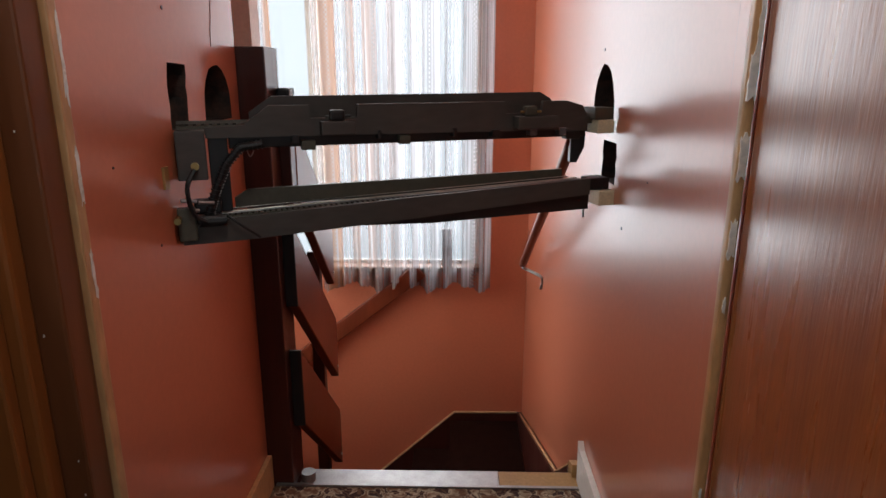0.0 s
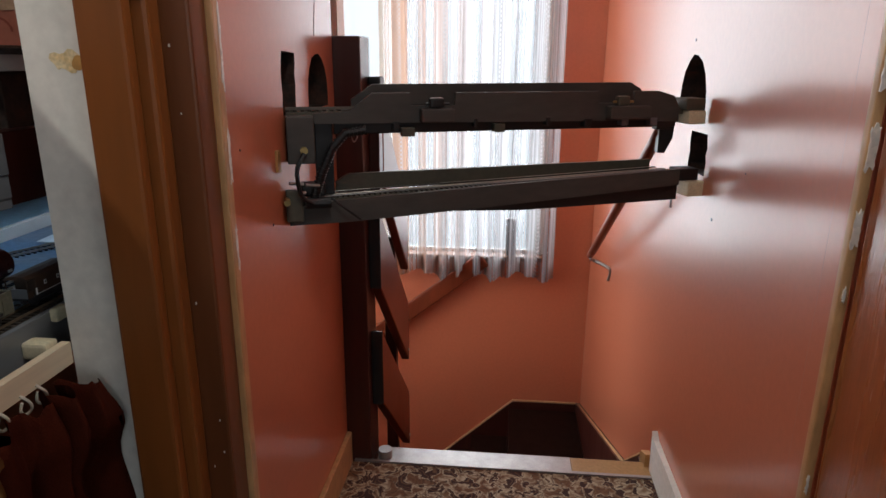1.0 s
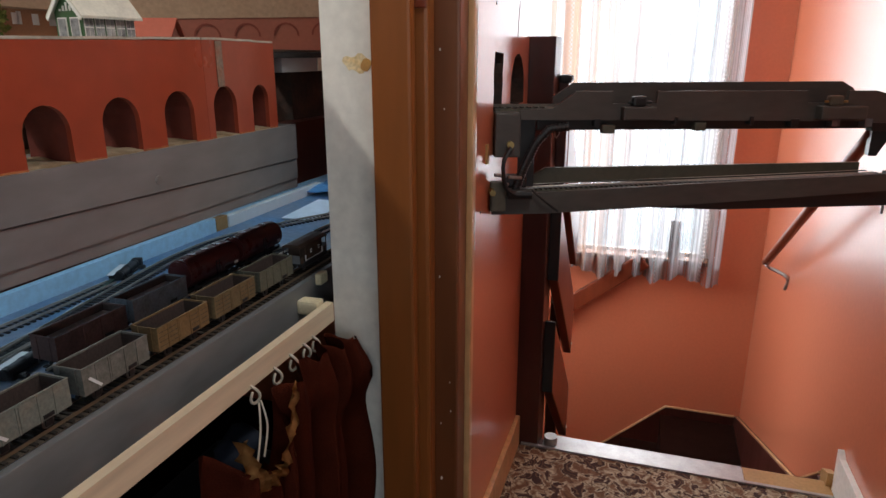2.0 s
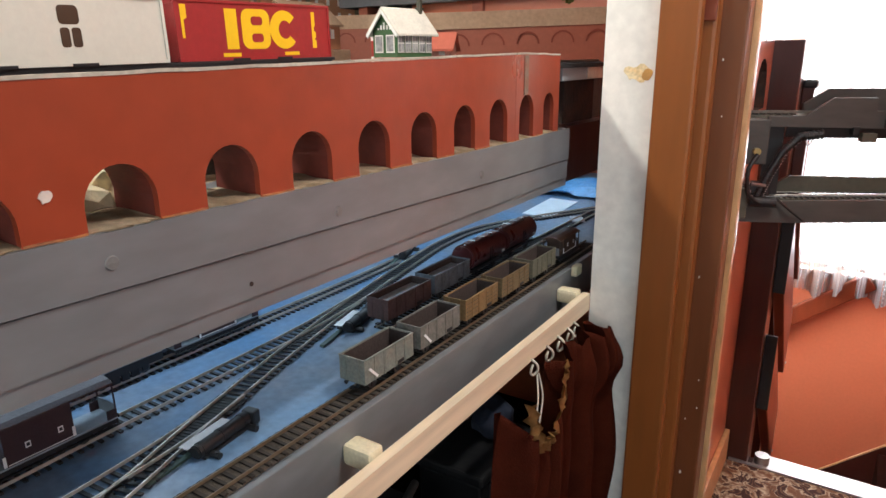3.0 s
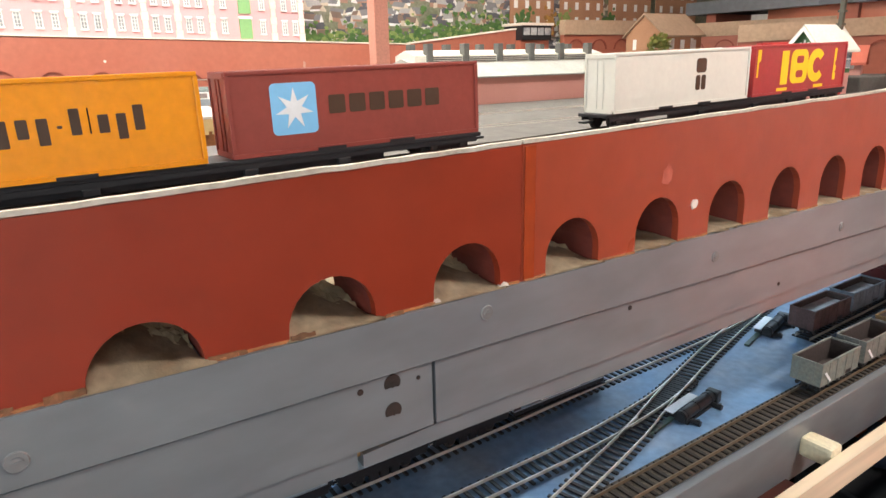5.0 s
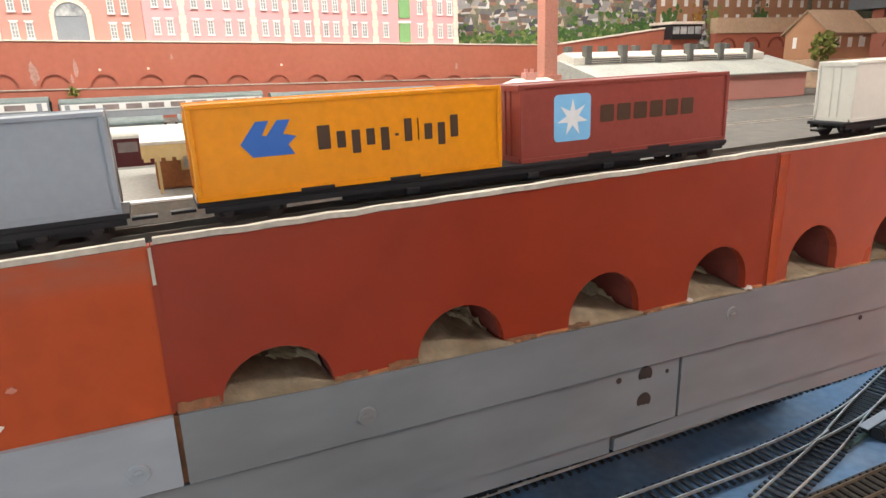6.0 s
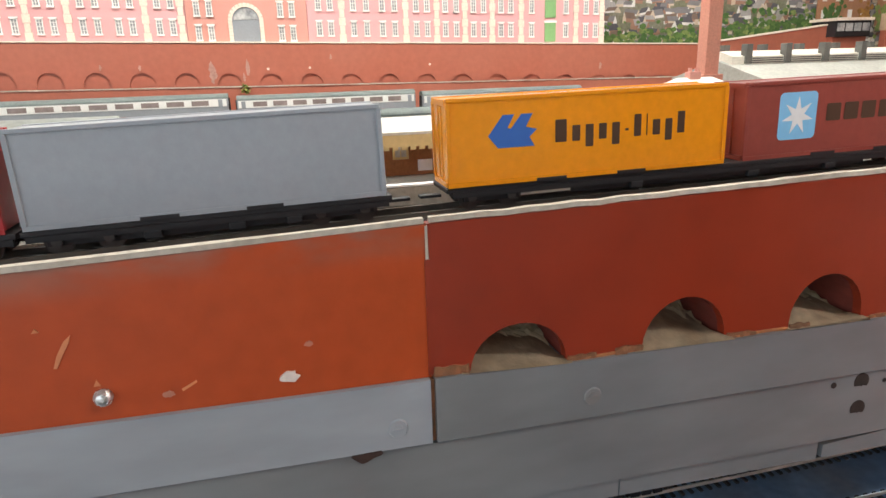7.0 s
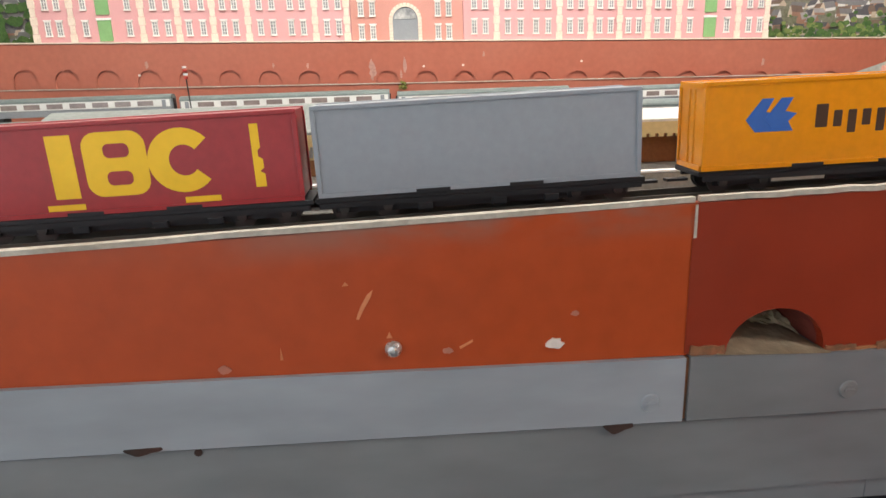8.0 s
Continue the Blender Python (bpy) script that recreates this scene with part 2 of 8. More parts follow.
def carpet_material():
    m = bpy.data.materials.new("floral_pattern_carpet")
    m.use_nodes = True
    n, l = m.node_tree.nodes, m.node_tree.links
    b = n["Principled BSDF"]
    b.inputs["Roughness"].default_value = 0.95
    co = n.new("ShaderNodeTexCoord")
    warp = n.new("ShaderNodeTexNoise")
    warp.inputs["Scale"].default_value, warp.inputs["Detail"].default_value = 16, 2
    l.new(co.outputs["Object"], warp.inputs["Vector"])
    add = n.new("ShaderNodeMixRGB")
    add.inputs[0].default_value = 0.07
    l.new(co.outputs["Object"], add.inputs[1])
    l.new(warp.outputs["Color"], add.inputs[2])
    v1 = n.new("ShaderNodeTexVoronoi")
    v1.feature, v1.inputs["Scale"].default_value = "DISTANCE_TO_EDGE", 26
    v2 = n.new("ShaderNodeTexVoronoi")
    v2.inputs["Scale"].default_value = 9
    n3 = n.new("ShaderNodeTexNoise")
    n3.inputs["Scale"].default_value, n3.inputs["Detail"].default_value = 30, 2
    for q in (v1, v2, n3):
        l.new(add.outputs[0], q.inputs["Vector"])
    wave = n.new("ShaderNodeMath")
    wave.operation = "SINE"
    mul = n.new("ShaderNodeMath")
    mul.operation, mul.inputs[1].default_value = "MULTIPLY", 60
    l.new(v2.outputs["Distance"], mul.inputs[0])
    l.new(mul.outputs[0], wave.inputs[0])
    r0 = n.new("ShaderNodeValToRGB")
    r0.color_ramp.elements[0].position, r0.color_ramp.elements[0].color = 0.44, (0.045, 0.014, 0.010, 1)
    r0.color_ramp.elements[1].position, r0.color_ramp.elements[1].color = 0.47, (0.52, 0.43, 0.30, 1)
    e = r0.color_ramp.elements.new(0.60)
    e.color = (0.15, 0.065, 0.03, 1)
    l.new(n3.outputs[0], r0.inputs[0])
    r1 = n.new("ShaderNodeValToRGB")
    r1.color_ramp.elements[0].position, r1.color_ramp.elements[1].position = 0.0, 0.035
    l.new(v1.outputs["Distance"], r1.inputs[0])
    mix = n.new("ShaderNodeMixRGB")
    mix.inputs[1].default_value = (0.04, 0.016, 0.014, 1)
    l.new(r1.outputs[0], mix.inputs[0])
    l.new(r0.outputs[0], mix.inputs[2])
    mix2 = n.new("ShaderNodeMixRGB")
    mix2.inputs[2].default_value = (0.20, 0.11, 0.055, 1)
    r2 = n.new("ShaderNodeMapRange")
    r2.inputs[1].default_value, r2.inputs[2].default_value, r2.inputs[4].default_value = 0.5, 1.0, 0.7
    l.new(wave.outputs[0], r2.inputs[0])
    l.new(r2.outputs[0], mix2.inputs[0])
    l.new(mix.outputs[0], mix2.inputs[1])
    l.new(mix2.outputs[0], b.inputs["Base Color"])
    pile = n.new("ShaderNodeTexNoise")
    pile.inputs["Scale"].default_value = 900
    l.new(co.outputs["Object"], pile.inputs["Vector"])
    bu = n.new("ShaderNodeBump")
    bu.inputs["Strength"].default_value, bu.inputs["Distance"].default_value = 0.5, 0.003
    l.new(pile.outputs[0], bu.inputs["Height"])
    l.new(bu.outputs[0], b.inputs["Normal"])
    return m


CARPET = carpet_material()


def net_material(name):
    """Net curtain: woven stripes of threads, turning salmon towards one side, and columns of open lace squares."""
    m = bpy.data.materials.new(name)
    m.use_nodes = True
    n, l = m.node_tree.nodes, m.node_tree.links
    n.remove(n["Principled BSDF"])
    out = n["Material Output"]
    co = n.new("ShaderNodeTexCoord")
    axis = n.new("ShaderNodeSeparateXYZ")
    l.new(co.outputs["Object"], axis.inputs[0])

    def stripes(scale, lo, hi, detail):
        mp = n.new("ShaderNodeMapping")
        mp.inputs["Scale"].default_value = (1, 0, 0.004)
        l.new(co.outputs["Object"], mp.inputs[0])
        q = n.new("ShaderNodeTexNoise")
        q.inputs["Scale"].default_value, q.inputs["Detail"].default_value = scale, detail
        l.new(mp.outputs[0], q.inputs["Vector"])
        r = n.new("ShaderNodeMapRange")
        r.inputs[1].default_value, r.inputs[2].default_value = lo, hi
        l.new(q.outputs[0], r.inputs[0])
        return r.outputs[0]

    def calc(op, a, b):
        q = n.new("ShaderNodeMath")
        q.operation, q.use_clamp = op, True
        for k, v in enumerate((a, b)):
            if isinstance(v, float):
                q.inputs[k].default_value = v
            else:
                l.new(v, q.inputs[k])
        return q.outputs[0]

    def blend(f, a, b):
        q = n.new("ShaderNodeMix")
        q.data_type = "RGBA"
        l.new(f, q.inputs["Factor"])
        for k, v in (("A", a), ("B", b)):
            if isinstance(v, tuple):
                q.inputs[k].default_value = v
            else:
                l.new(v, q.inputs[k])
        return q.outputs["Result"]
    fine, broad, columns = stripes(150, 0.46, 0.58, 4), stripes(21, 0.45, 0.53, 2), stripes(17, 0.58, 0.62, 1)
    warm_fade = n.new("ShaderNodeMapRange")
    warm_fade.inputs[1].default_value, warm_fade.inputs[2].default_value, warm_fade.inputs[3].default_value, warm_fade.inputs[4].default_value = -0.66, -0.20, 1.0, 0.10
    l.new(axis.outputs[0], warm_fade.inputs[0])
    lace = n.new("ShaderNodeTexChecker")
    lace.inputs["Scale"].default_value = 110
    flat = n.new("ShaderNodeMapping")
    flat.inputs["Scale"].default_value = (1, 0, 0.8)
    l.new(co.outputs["Object"], flat.inputs[0])
    l.new(flat.outputs[0], lace.inputs["Vector"])
    holes = calc("MULTIPLY", lace.outputs["Fac"], columns)
    salmon = calc("MULTIPLY", calc("MAXIMUM", broad, calc("MULTIPLY", fine, 0.5)), warm_fade.outputs[0])
    cloth = blend(calc("MULTIPLY", fine, 0.8), (0.46, 0.46, 0.48, 1), (0.20, 0.195, 0.205, 1))
    cloth = blend(salmon, cloth, (0.27, 0.140, 0.082, 1))
    cloth = blend(holes, cloth, (0.24, 0.23, 0.23, 1))
    cover = calc("ADD", calc("MULTIPLY", broad, 0.34), 0.46)
    tl, df, tr = n.new("ShaderNodeBsdfTranslucent"), n.new("ShaderNodeBsdfDiffuse"), n.new("ShaderNodeBsdfTransparent")
    l.new(cloth, tl.inputs[0])
    l.new(cloth, df.inputs[0])
    m1, m2 = n.new("ShaderNodeMixShader"), n.new("ShaderNodeMixShader")
    m1.inputs[0].default_value = 0.4
    l.new(tl.outputs[0], m1.inputs[1])
    l.new(df.outputs[0], m1.inputs[2])
    l.new(cover, m2.inputs[0])
    l.new(tr.outputs[0], m2.inputs[1])
    l.new(m1.outputs[0], m2.inputs[2])
    l.new(m2.outputs[0], out.inputs[0])
    return m


NET = net_material("white_net_lace")


def glass_material():
    m = bpy.data.materials.new("window_glass")
    m.use_nodes = True
    n, l = m.node_tree.nodes, m.node_tree.links
    n.remove(n["Principled BSDF"])
    tr, gl, mx = n.new("ShaderNodeBsdfTransparent"), n.new("ShaderNodeBsdfGlossy"), n.new("ShaderNodeMixShader")
    gl.inputs["Roughness"].default_value = 0.02
    mx.inputs[0].default_value = 0.06
    l.new(tr.outputs[0], mx.inputs[1])
    l.new(gl.outputs[0], mx.inputs[2])
    l.new(mx.outputs[0], n["Material Output"].inputs[0])
    return m


GLASS = glass_material()


def glow_material(name, colour, strength):
    m = bpy.data.materials.new(name)
    m.use_nodes = True
    n, l = m.node_tree.nodes, m.node_tree.links
    n.remove(n["Principled BSDF"])
    e = n.new("ShaderNodeEmission")
    e.inputs[0].default_value, e.inputs[1].default_value = (*colour, 1), strength
    l.new(e.outputs[0], n["Material Output"].inputs[0])
    return m

# ---- building blocks ----
def thing(name, at=(0, 0, 0), label="", category="", group="", kind="", rz=0.0):
    ob = new(name)
    ob.empty_display_size = 0.02
    ob.matrix_world = pose(*at, 0, 0, rz)
    return tagged(ob, label, category, group, kind)


def to_mesh(name, bm, mat, smooth=False):
    bmesh.ops.recalc_face_normals(bm, faces=bm.faces[:])
    me = bpy.data.meshes.new(name)
    bm.to_mesh(me)
    bm.free()
    for m in mat if isinstance(mat, (list, tuple)) else [mat]:
        me.materials.append(m)
    if smooth:
        me.polygons.foreach_set("use_smooth", [True] * len(me.polygons))
    return me


def part(name, bm, mat, parent=None, label="", smooth=False, kind=""):
    ob = new(name, bm if isinstance(bm, bpy.types.Mesh) else to_mesh(name, bm, mat, smooth))
    if parent is not None:
        ob.parent = parent
    return tagged(ob, label, kind=kind)


def solo(name, bm, mat, label, category="", group="", kind="", smooth=False):
    ob = new(name, to_mesh(name, bm, mat, smooth))
    return tagged(ob, label, category, group, kind)


def box(bm, x0, x1, y0, y1, z0, z1, bevel=0.0, m=None):
    c = Matrix.LocRotScale(((x0 + x1) / 2, (y0 + y1) / 2, (z0 + z1) / 2), None, (abs(x1 - x0), abs(y1 - y0), abs(z1 - z0)))
    made = bmesh.ops.create_cube(bm, size=1, matrix=(m @ c) if m else c)
    if bevel:
        edges = list({e for v in made["verts"] for e in v.link_edges})
        bmesh.ops.bevel(bm, geom=edges, offset=bevel, segments=2, affect="EDGES", profile=0.6)
    return bm


def boxes(*rows, bevel=0.0):
    bm = bmesh.new()
    for r in rows:
        box(bm, *r, bevel=bevel)
    return bm


def one_box(*r, bevel=0.0, m=None):
    return box(bmesh.new(), *r, bevel=bevel, m=m)


def rod(bm, a, b, r, sides=10, r2=None):
    a, b = Vector(a), Vector(b)
    d = b - a
    m = Matrix.Translation((a + b) / 2) @ d.to_track_quat("Z", "Y").to_matrix().to_4x4()
    bmesh.ops.create_cone(bm, cap_ends=True, segments=sides, radius1=r, radius2=r if r2 is None else r2, depth=d.length, matrix=m)
    return bm


def tube(pts, r, sides=8):
    """A round tube along a smooth line of points."""
    bm = bmesh.new()
    pts = [Vector(p) for p in pts]
    line = []
    for i in range(len(pts) - 1):
        p0, p1, p2, p3 = pts[max(i - 1, 0)], pts[i], pts[i + 1], pts[min(i + 2, len(pts) - 1)]
        for k in range(6):
            t = k / 6
            line.append(0.5 * (2 * p1 + (p2 - p0) * t + (2 * p0 - 5 * p1 + 4 * p2 - p3) * t * t + (3 * p1 - p0 - 3 * p2 + p3) * t ** 3))
    line.append(pts[-1])
    rings = []
    for i, p in enumerate(line):
        d = (line[min(i + 1, len(line) - 1)] - line[max(i - 1, 0)]).normalized()
        q = d.to_track_quat("Z", "Y")
        rings.append([bm.verts.new(p + q @ Vector((r * math.cos(a), r * math.sin(a), 0))) for a in (2 * math.pi * k / sides for k in range(sides))])
    for a, b in zip(rings, rings[1:]):
        for k in range(sides):
            bm.faces.new((a[k], a[(k + 1) % sides], b[(k + 1) % sides], b[k]))
    bm.faces.new(rings[0]), bm.faces.new(rings[-1])
    return bm


def slab(bm, outline, axis, a, b):
    """A flat outline (pairs) pushed along an axis from a to b: axis x takes (y, z), y takes (x, z), z takes (x, y)."""
    def at(p, q):
        return {"x": (q, p[0], p[1]), "y": (p[0], q, p[1]), "z": (p[0], p[1], q)}[axis]
    f0 = [bm.verts.new(at(p, a)) for p in outline]
    f1 = [bm.verts.new(at(p, b)) for p in outline]
    n = len(outline)
    bm.faces.new(f0), bm.faces.new(f1[::-1])
    for i in range(n):
        bm.faces.new((f0[i], f0[(i + 1) % n], f1[(i + 1) % n], f1[i]))
    return bm


def lerp(v, xs, ys):
    return float(np.interp(v, xs, ys))


def ribbon(ys, lo, hi, x_at, depth):
    """A wall along y whose face follows x_at(y), between heights lo(y) and hi(y), going back by depth."""
    bm = bmesh.new()
    prev = None
    for y in ys:
        x = x_at(y)
        ring = [bm.verts.new(p) for p in ((x, y, lo(y)), (x, y, hi(y)), (x - depth, y, hi(y)), (x - depth, y, lo(y)))]
        if prev:
            for k in range(4):
                bm.faces.new((prev[k], prev[(k + 1) % 4], ring[(k + 1) % 4], ring[k]))
        else:
            bm.faces.new(ring)
        prev = ring
    bm.faces.new(prev[::-1])
    return bm


def span(a, b, n):
    return [a + (b - a) * i / n for i in range(n + 1)]


def jag(bm, amount, seed, freq=60.0):
    noise.seed_set(seed)
    for v in bm.verts:
        v.co += noise.noise_vector(v.co * freq) * amount
    return bm

# ---- the room, landing and stairwell ----
XL, XR, YF = -0.575, 0.402, 3.533      # landing walls, far wall
EDGE = 1.765                            # landing's edge
TOP = 2.4

solo("floor", one_box(-2.45, 1.35, -2.3, 0.95, -0.12, -0.004), STAIRDARK, "dark carpeted floor of the layout room", kind="structure")
solo("floor_back", one_box(-2.45, -0.7, 0.95, 2.4, -0.12, -0.004), STAIRDARK, "dark floor under the far end of the layout", kind="structure")
solo("landing_floor", one_box(XL - 0.01, XR + 0.01, 0.951, EDGE - 0.03, -0.12, 0.0), CARPET, "landing floor with brown and cream floral carpet", kind="structure")
solo("ceiling", one_box(-2.45, 1.35, -2.3, 3.8, TOP, TOP + 0.1), CEIL, "white painted ceiling", kind="structure")
solo("wall_west", one_box(-2.45, -2.3, -2.3, 2.4, -0.004, TOP), WHITE, "white wall behind the layout", kind="structure")
SW = (-0.35, 0.85, 0.95, 2.1)           # window added out of view in the south wall
solo("wall_south", boxes((-2.3, SW[0], -2.3, -2.2, -0.004, TOP), (SW[1], 1.2, -2.3, -2.2, -0.004, TOP), (SW[0], SW[1], -2.3, -2.2, -0.004, SW[2]), (SW[0], SW[1], -2.3, -2.2, SW[3], TOP)), WHITE, "white end wall of the room", kind="structure")
EW = (-2.05, -0.95, 0.25, 2.1)          # window added out of view in the east wall
solo("wall_east", boxes((1.2, 1.35, -2.3, EW[0], -0.004, TOP), (1.2, 1.35, EW[1], 0.95, -0.004, TOP), (1.2, 1.35, EW[0], EW[1], -0.004, EW[2]), (1.2, 1.35, EW[0], EW[1], EW[3], TOP)), WHITE, "white side wall of the room", kind="structure")
solo("wall_north", one_box(-2.3, -0.7, 2.3, 2.4, -0.004, TOP), WHITE, "white wall at the far end of the layout", kind="structure")
solo("wall_door_side", boxes((XR + 0.11, 1.2, 0.80, 0.95, -0.004, TOP), (-0.60, XR + 0.11, 0.80, 0.95, 2.06, TOP)), WHITE, "white wall beside and over the doorway", kind="structure")


# landing's left wall with the two slots cut through for the tracks
def pierced_wall(name, x0, x1, y0, y1, z0, z1, holes, mats, label):
    """A wall between x0 and x1 with openings right through it, each given as an outline of (y, z)."""
    bm = bmesh.new()
    loops = [[(y0, z0), (y1, z0), (y1, z1), (y0, z1)]] + holes
    rings = []
    for x in (x0, x1):
        made = [[bm.verts.new((x, y, z)) for y, z in loop] for loop in loops]
        edges = [bm.edges.new((r[i], r[(i + 1) % len(r)])) for r in made for i in range(len(r))]
        bmesh.ops.triangle_fill(bm, use_beauty=True, use_dissolve=False, edges=edges)
        rings.append(made)
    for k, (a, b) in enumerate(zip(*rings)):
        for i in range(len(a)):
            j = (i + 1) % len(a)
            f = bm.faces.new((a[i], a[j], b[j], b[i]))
            # cut faces take the second material, dark for the shade in the slot
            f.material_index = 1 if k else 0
    return solo(name, bm, mats, label, kind="structure")


def arch_slot(ya, yb, za, zb, seed, rough=0.003):
    """A hand-cut slot with a rounded top."""
    rnd = random.Random(seed)
    n = 9
    pts = [(ya, za), (yb, za)]
    r = (yb - ya) / 2
    for k in range(n + 1):
        a = math.pi * k / n
        pts.append(((ya + yb) / 2 + r * math.cos(a) + rnd.uniform(-rough, rough), zb - r * 1.1 + r * 1.1 * math.sin(a) + rnd.uniform(-rough, rough)))
    return pts


def ragged_slot(ya, yb, za, zb, seed):
    rnd = random.Random(seed)
    side = [zb - (zb - za) * k / 6 for k in range(7)]
    return [(ya + rnd.uniform(-0.006, 0.006), z) for z in side[::-1]] + [(yb + rnd.uniform(-0.008, 0.004), z - 0.004) for z in side]


LEFT_SLOTS = [ragged_slot(1.318, 1.408, 1.13, 1.263, 4), arch_slot(1.50, 1.675, 1.13, 1.261, 7)]
RIGHT_SLOTS = [arch_slot(1.70, 1.955, 1.125, 1.266, 5), ragged_slot(1.645, 1.80, 0.965, 1.070, 9)]
pierced_wall("wall_landing_left", -0.690, XL, 0.80, 1.738, -0.004, TOP, LEFT_SLOTS, [PINK, SHADEDARK], "terracotta gloss-painted wall with hand-cut slots")
solo("wall_pier", one_box(-0.692, -0.575, 0.722, 0.80, -0.004, TOP), WHITE, "white painted end of the landing wall with a filler scar", kind="structure")
pierced_wall("wall_landing_right", XR, XR + 0.11, 0.951, 2.10, -0.004, TOP, RIGHT_SLOTS, [PINK, SHADEDARK], "pinkish terracotta gloss-painted stair wall with hand-cut slots")
solo("wall_stair_right", one_box(XR, XR + 0.11, 2.10, YF, -2.2, TOP), PINK, "pinkish terracotta stair wall", kind="structure")
solo("wall_under_landing", boxes((XR, XR + 0.11, 0.951, 2.10, -2.2, -0.004), (-1.7, XR, 1.70, 1.76, -2.2, -0.125)), PINK, "terracotta wall under the landing", kind="structure")
solo("wall_stair_left", boxes((-1.7, -0.665, 1.7385, 1.90, -2.2, TOP), (-1.8, -1.7, 1.76, 2.22, -2.2, TOP), (-1.8, -1.7, 3.28, YF, -2.2, TOP), (-1.8, -1.7, 2.22, 3.28, -2.2, 0.15), (-1.8, -1.7, 2.22, 3.28, 1.95, TOP)), PINK, "terracotta walls of the stairwell", kind="structure")
solo("stairwell_floor", one_box(-1.8, XR + 0.11, 1.70, YF + 0.15, -2.3, -2.2), STAIRDARK, "dark stair foot", kind="structure")
# far wall with the window's opening
WX0, WX1, WZ0, WZ1 = -1.34, 0.150, 0.14, 2.15
solo("wall_stair_far", boxes((-1.8, WX0, YF, YF + 0.15, -2.2, TOP), (WX1, XR + 0.11, YF, YF + 0.15, -2.2, TOP),
     (WX0, WX1, YF, YF + 0.15, -2.2, WZ0), (WX0, WX1, YF, YF + 0.15, WZ1, TOP)), PINK, "terracotta far wall of the stairwell", kind="structure")

# window frame, sill, panes
win = thing("window_1", (0, 0, 0), "white-framed stair window behind net curtains", kind="structure")
part("window_frame", boxes((WX0, WX0 + 0.06, YF + 0.05, YF + 0.11, WZ0, WZ1), (WX1 - 0.06, WX1, YF + 0.05, YF + 0.11, WZ0, WZ1), (-0.80, -0.74, YF + 0.05, YF + 0.11, WZ0 + 0.06, WZ1 - 0.06),
     (WX0 + 0.06, WX1 - 0.06, YF + 0.072, YF + 0.088, WZ0, WZ0 + 0.045), (WX0 + 0.06, WX1 - 0.06, YF + 0.05, YF + 0.11, WZ1 - 0.06, WZ1)), WHITE, win)
part("window_sill", one_box(WX0 + 0.005, WX1 - 0.005, YF - 0.03, YF + 0.05, WZ0 + 0.002, WZ0 + 0.03, bevel=0.006), FRAME, win, "brown varnished sill")
for a, b in ((WX0 + 0.06, -0.80), (-0.74, WX1 - 0.06)):
    g = part("pane", one_box(a, b, YF + 0.078, YF + 0.082, WZ0 + 0.06, WZ1 - 0.06), GLASS, win)
    g.visible_shadow = False


SKYGLOW = glow_material("bright_sky_haze", (0.80, 0.91, 1.0), 7.4)
solo("backdrop", boxes((-4.0, 3.0, YF + 1.5, YF + 1.52, -2.0, 4.0)), SKYGLOW, "bright hazy sky outside the stair window", kind="structure")
solo("backdrop_side", boxes((-3.3, -3.28, 0.8, YF + 1.45, -2.0, 4.0)), SKYGLOW, "bright hazy sky outside the side window", kind="structure")
# side window added out of view to let that fill in
w3 = thing("window_3", (0, 0, 0), "white-framed side window added out of view in the stairwell", kind="structure")
part("window_frame", boxes((-1.79, -1.73, 2.22, 2.27, 0.15, 1.95), (-1.79, -1.73, 3.23, 3.28, 0.15, 1.95), (-1.79, -1.73, 2.27, 3.23, 0.15, 0.20), (-1.79, -1.73, 2.27, 3.23, 1.90, 1.95)), WHITE, w3)
g = part("pane", one_box(-1.782, -1.778, 2.27, 3.23, 0.20, 1.90), GLASS, w3)
g.visible_shadow = False
w4 = thing("window_4", (0, 0, 0), "white-framed window added out of view in the end wall", kind="structure")
part("window_frame", boxes((SW[0], SW[0] + 0.06, -2.29, -2.24, SW[2], SW[3]), (SW[1] - 0.06, SW[1], -2.29, -2.24, SW[2], SW[3]), (SW[0] + 0.06, SW[1] - 0.06, -2.29, -2.24, SW[2], SW[2] + 0.06), (SW[0] + 0.06, SW[1] - 0.06, -2.29, -2.24, SW[3] - 0.06, SW[3])), WHITE, w4)
g = part("pane", one_box(SW[0] + 0.06, SW[1] - 0.06, -2.272, -2.268, SW[2] + 0.06, SW[3] - 0.06), GLASS, w4)
g.visible_shadow = False
w2 = thing("window_2", (0, 0, 0), "white-framed window added out of view in the layout room", kind="structure")
part("window_frame", boxes((1.25, 1.31, EW[0], EW[0] + 0.06, EW[2], EW[3]), (1.25, 1.31, EW[1] - 0.06, EW[1], EW[2], EW[3]), (1.25, 1.31, EW[0] + 0.06, EW[1] - 0.06, EW[2], EW[2] + 0.06), (1.25, 1.31, EW[0] + 0.06, EW[1] - 0.06, EW[3] - 0.06, EW[3])), WHITE, w2)
g = part("pane", one_box(1.278, 1.282, EW[0] + 0.06, EW[1] - 0.06, EW[2] + 0.06, EW[3] - 0.06), GLASS, w2)
g.visible_shadow = False


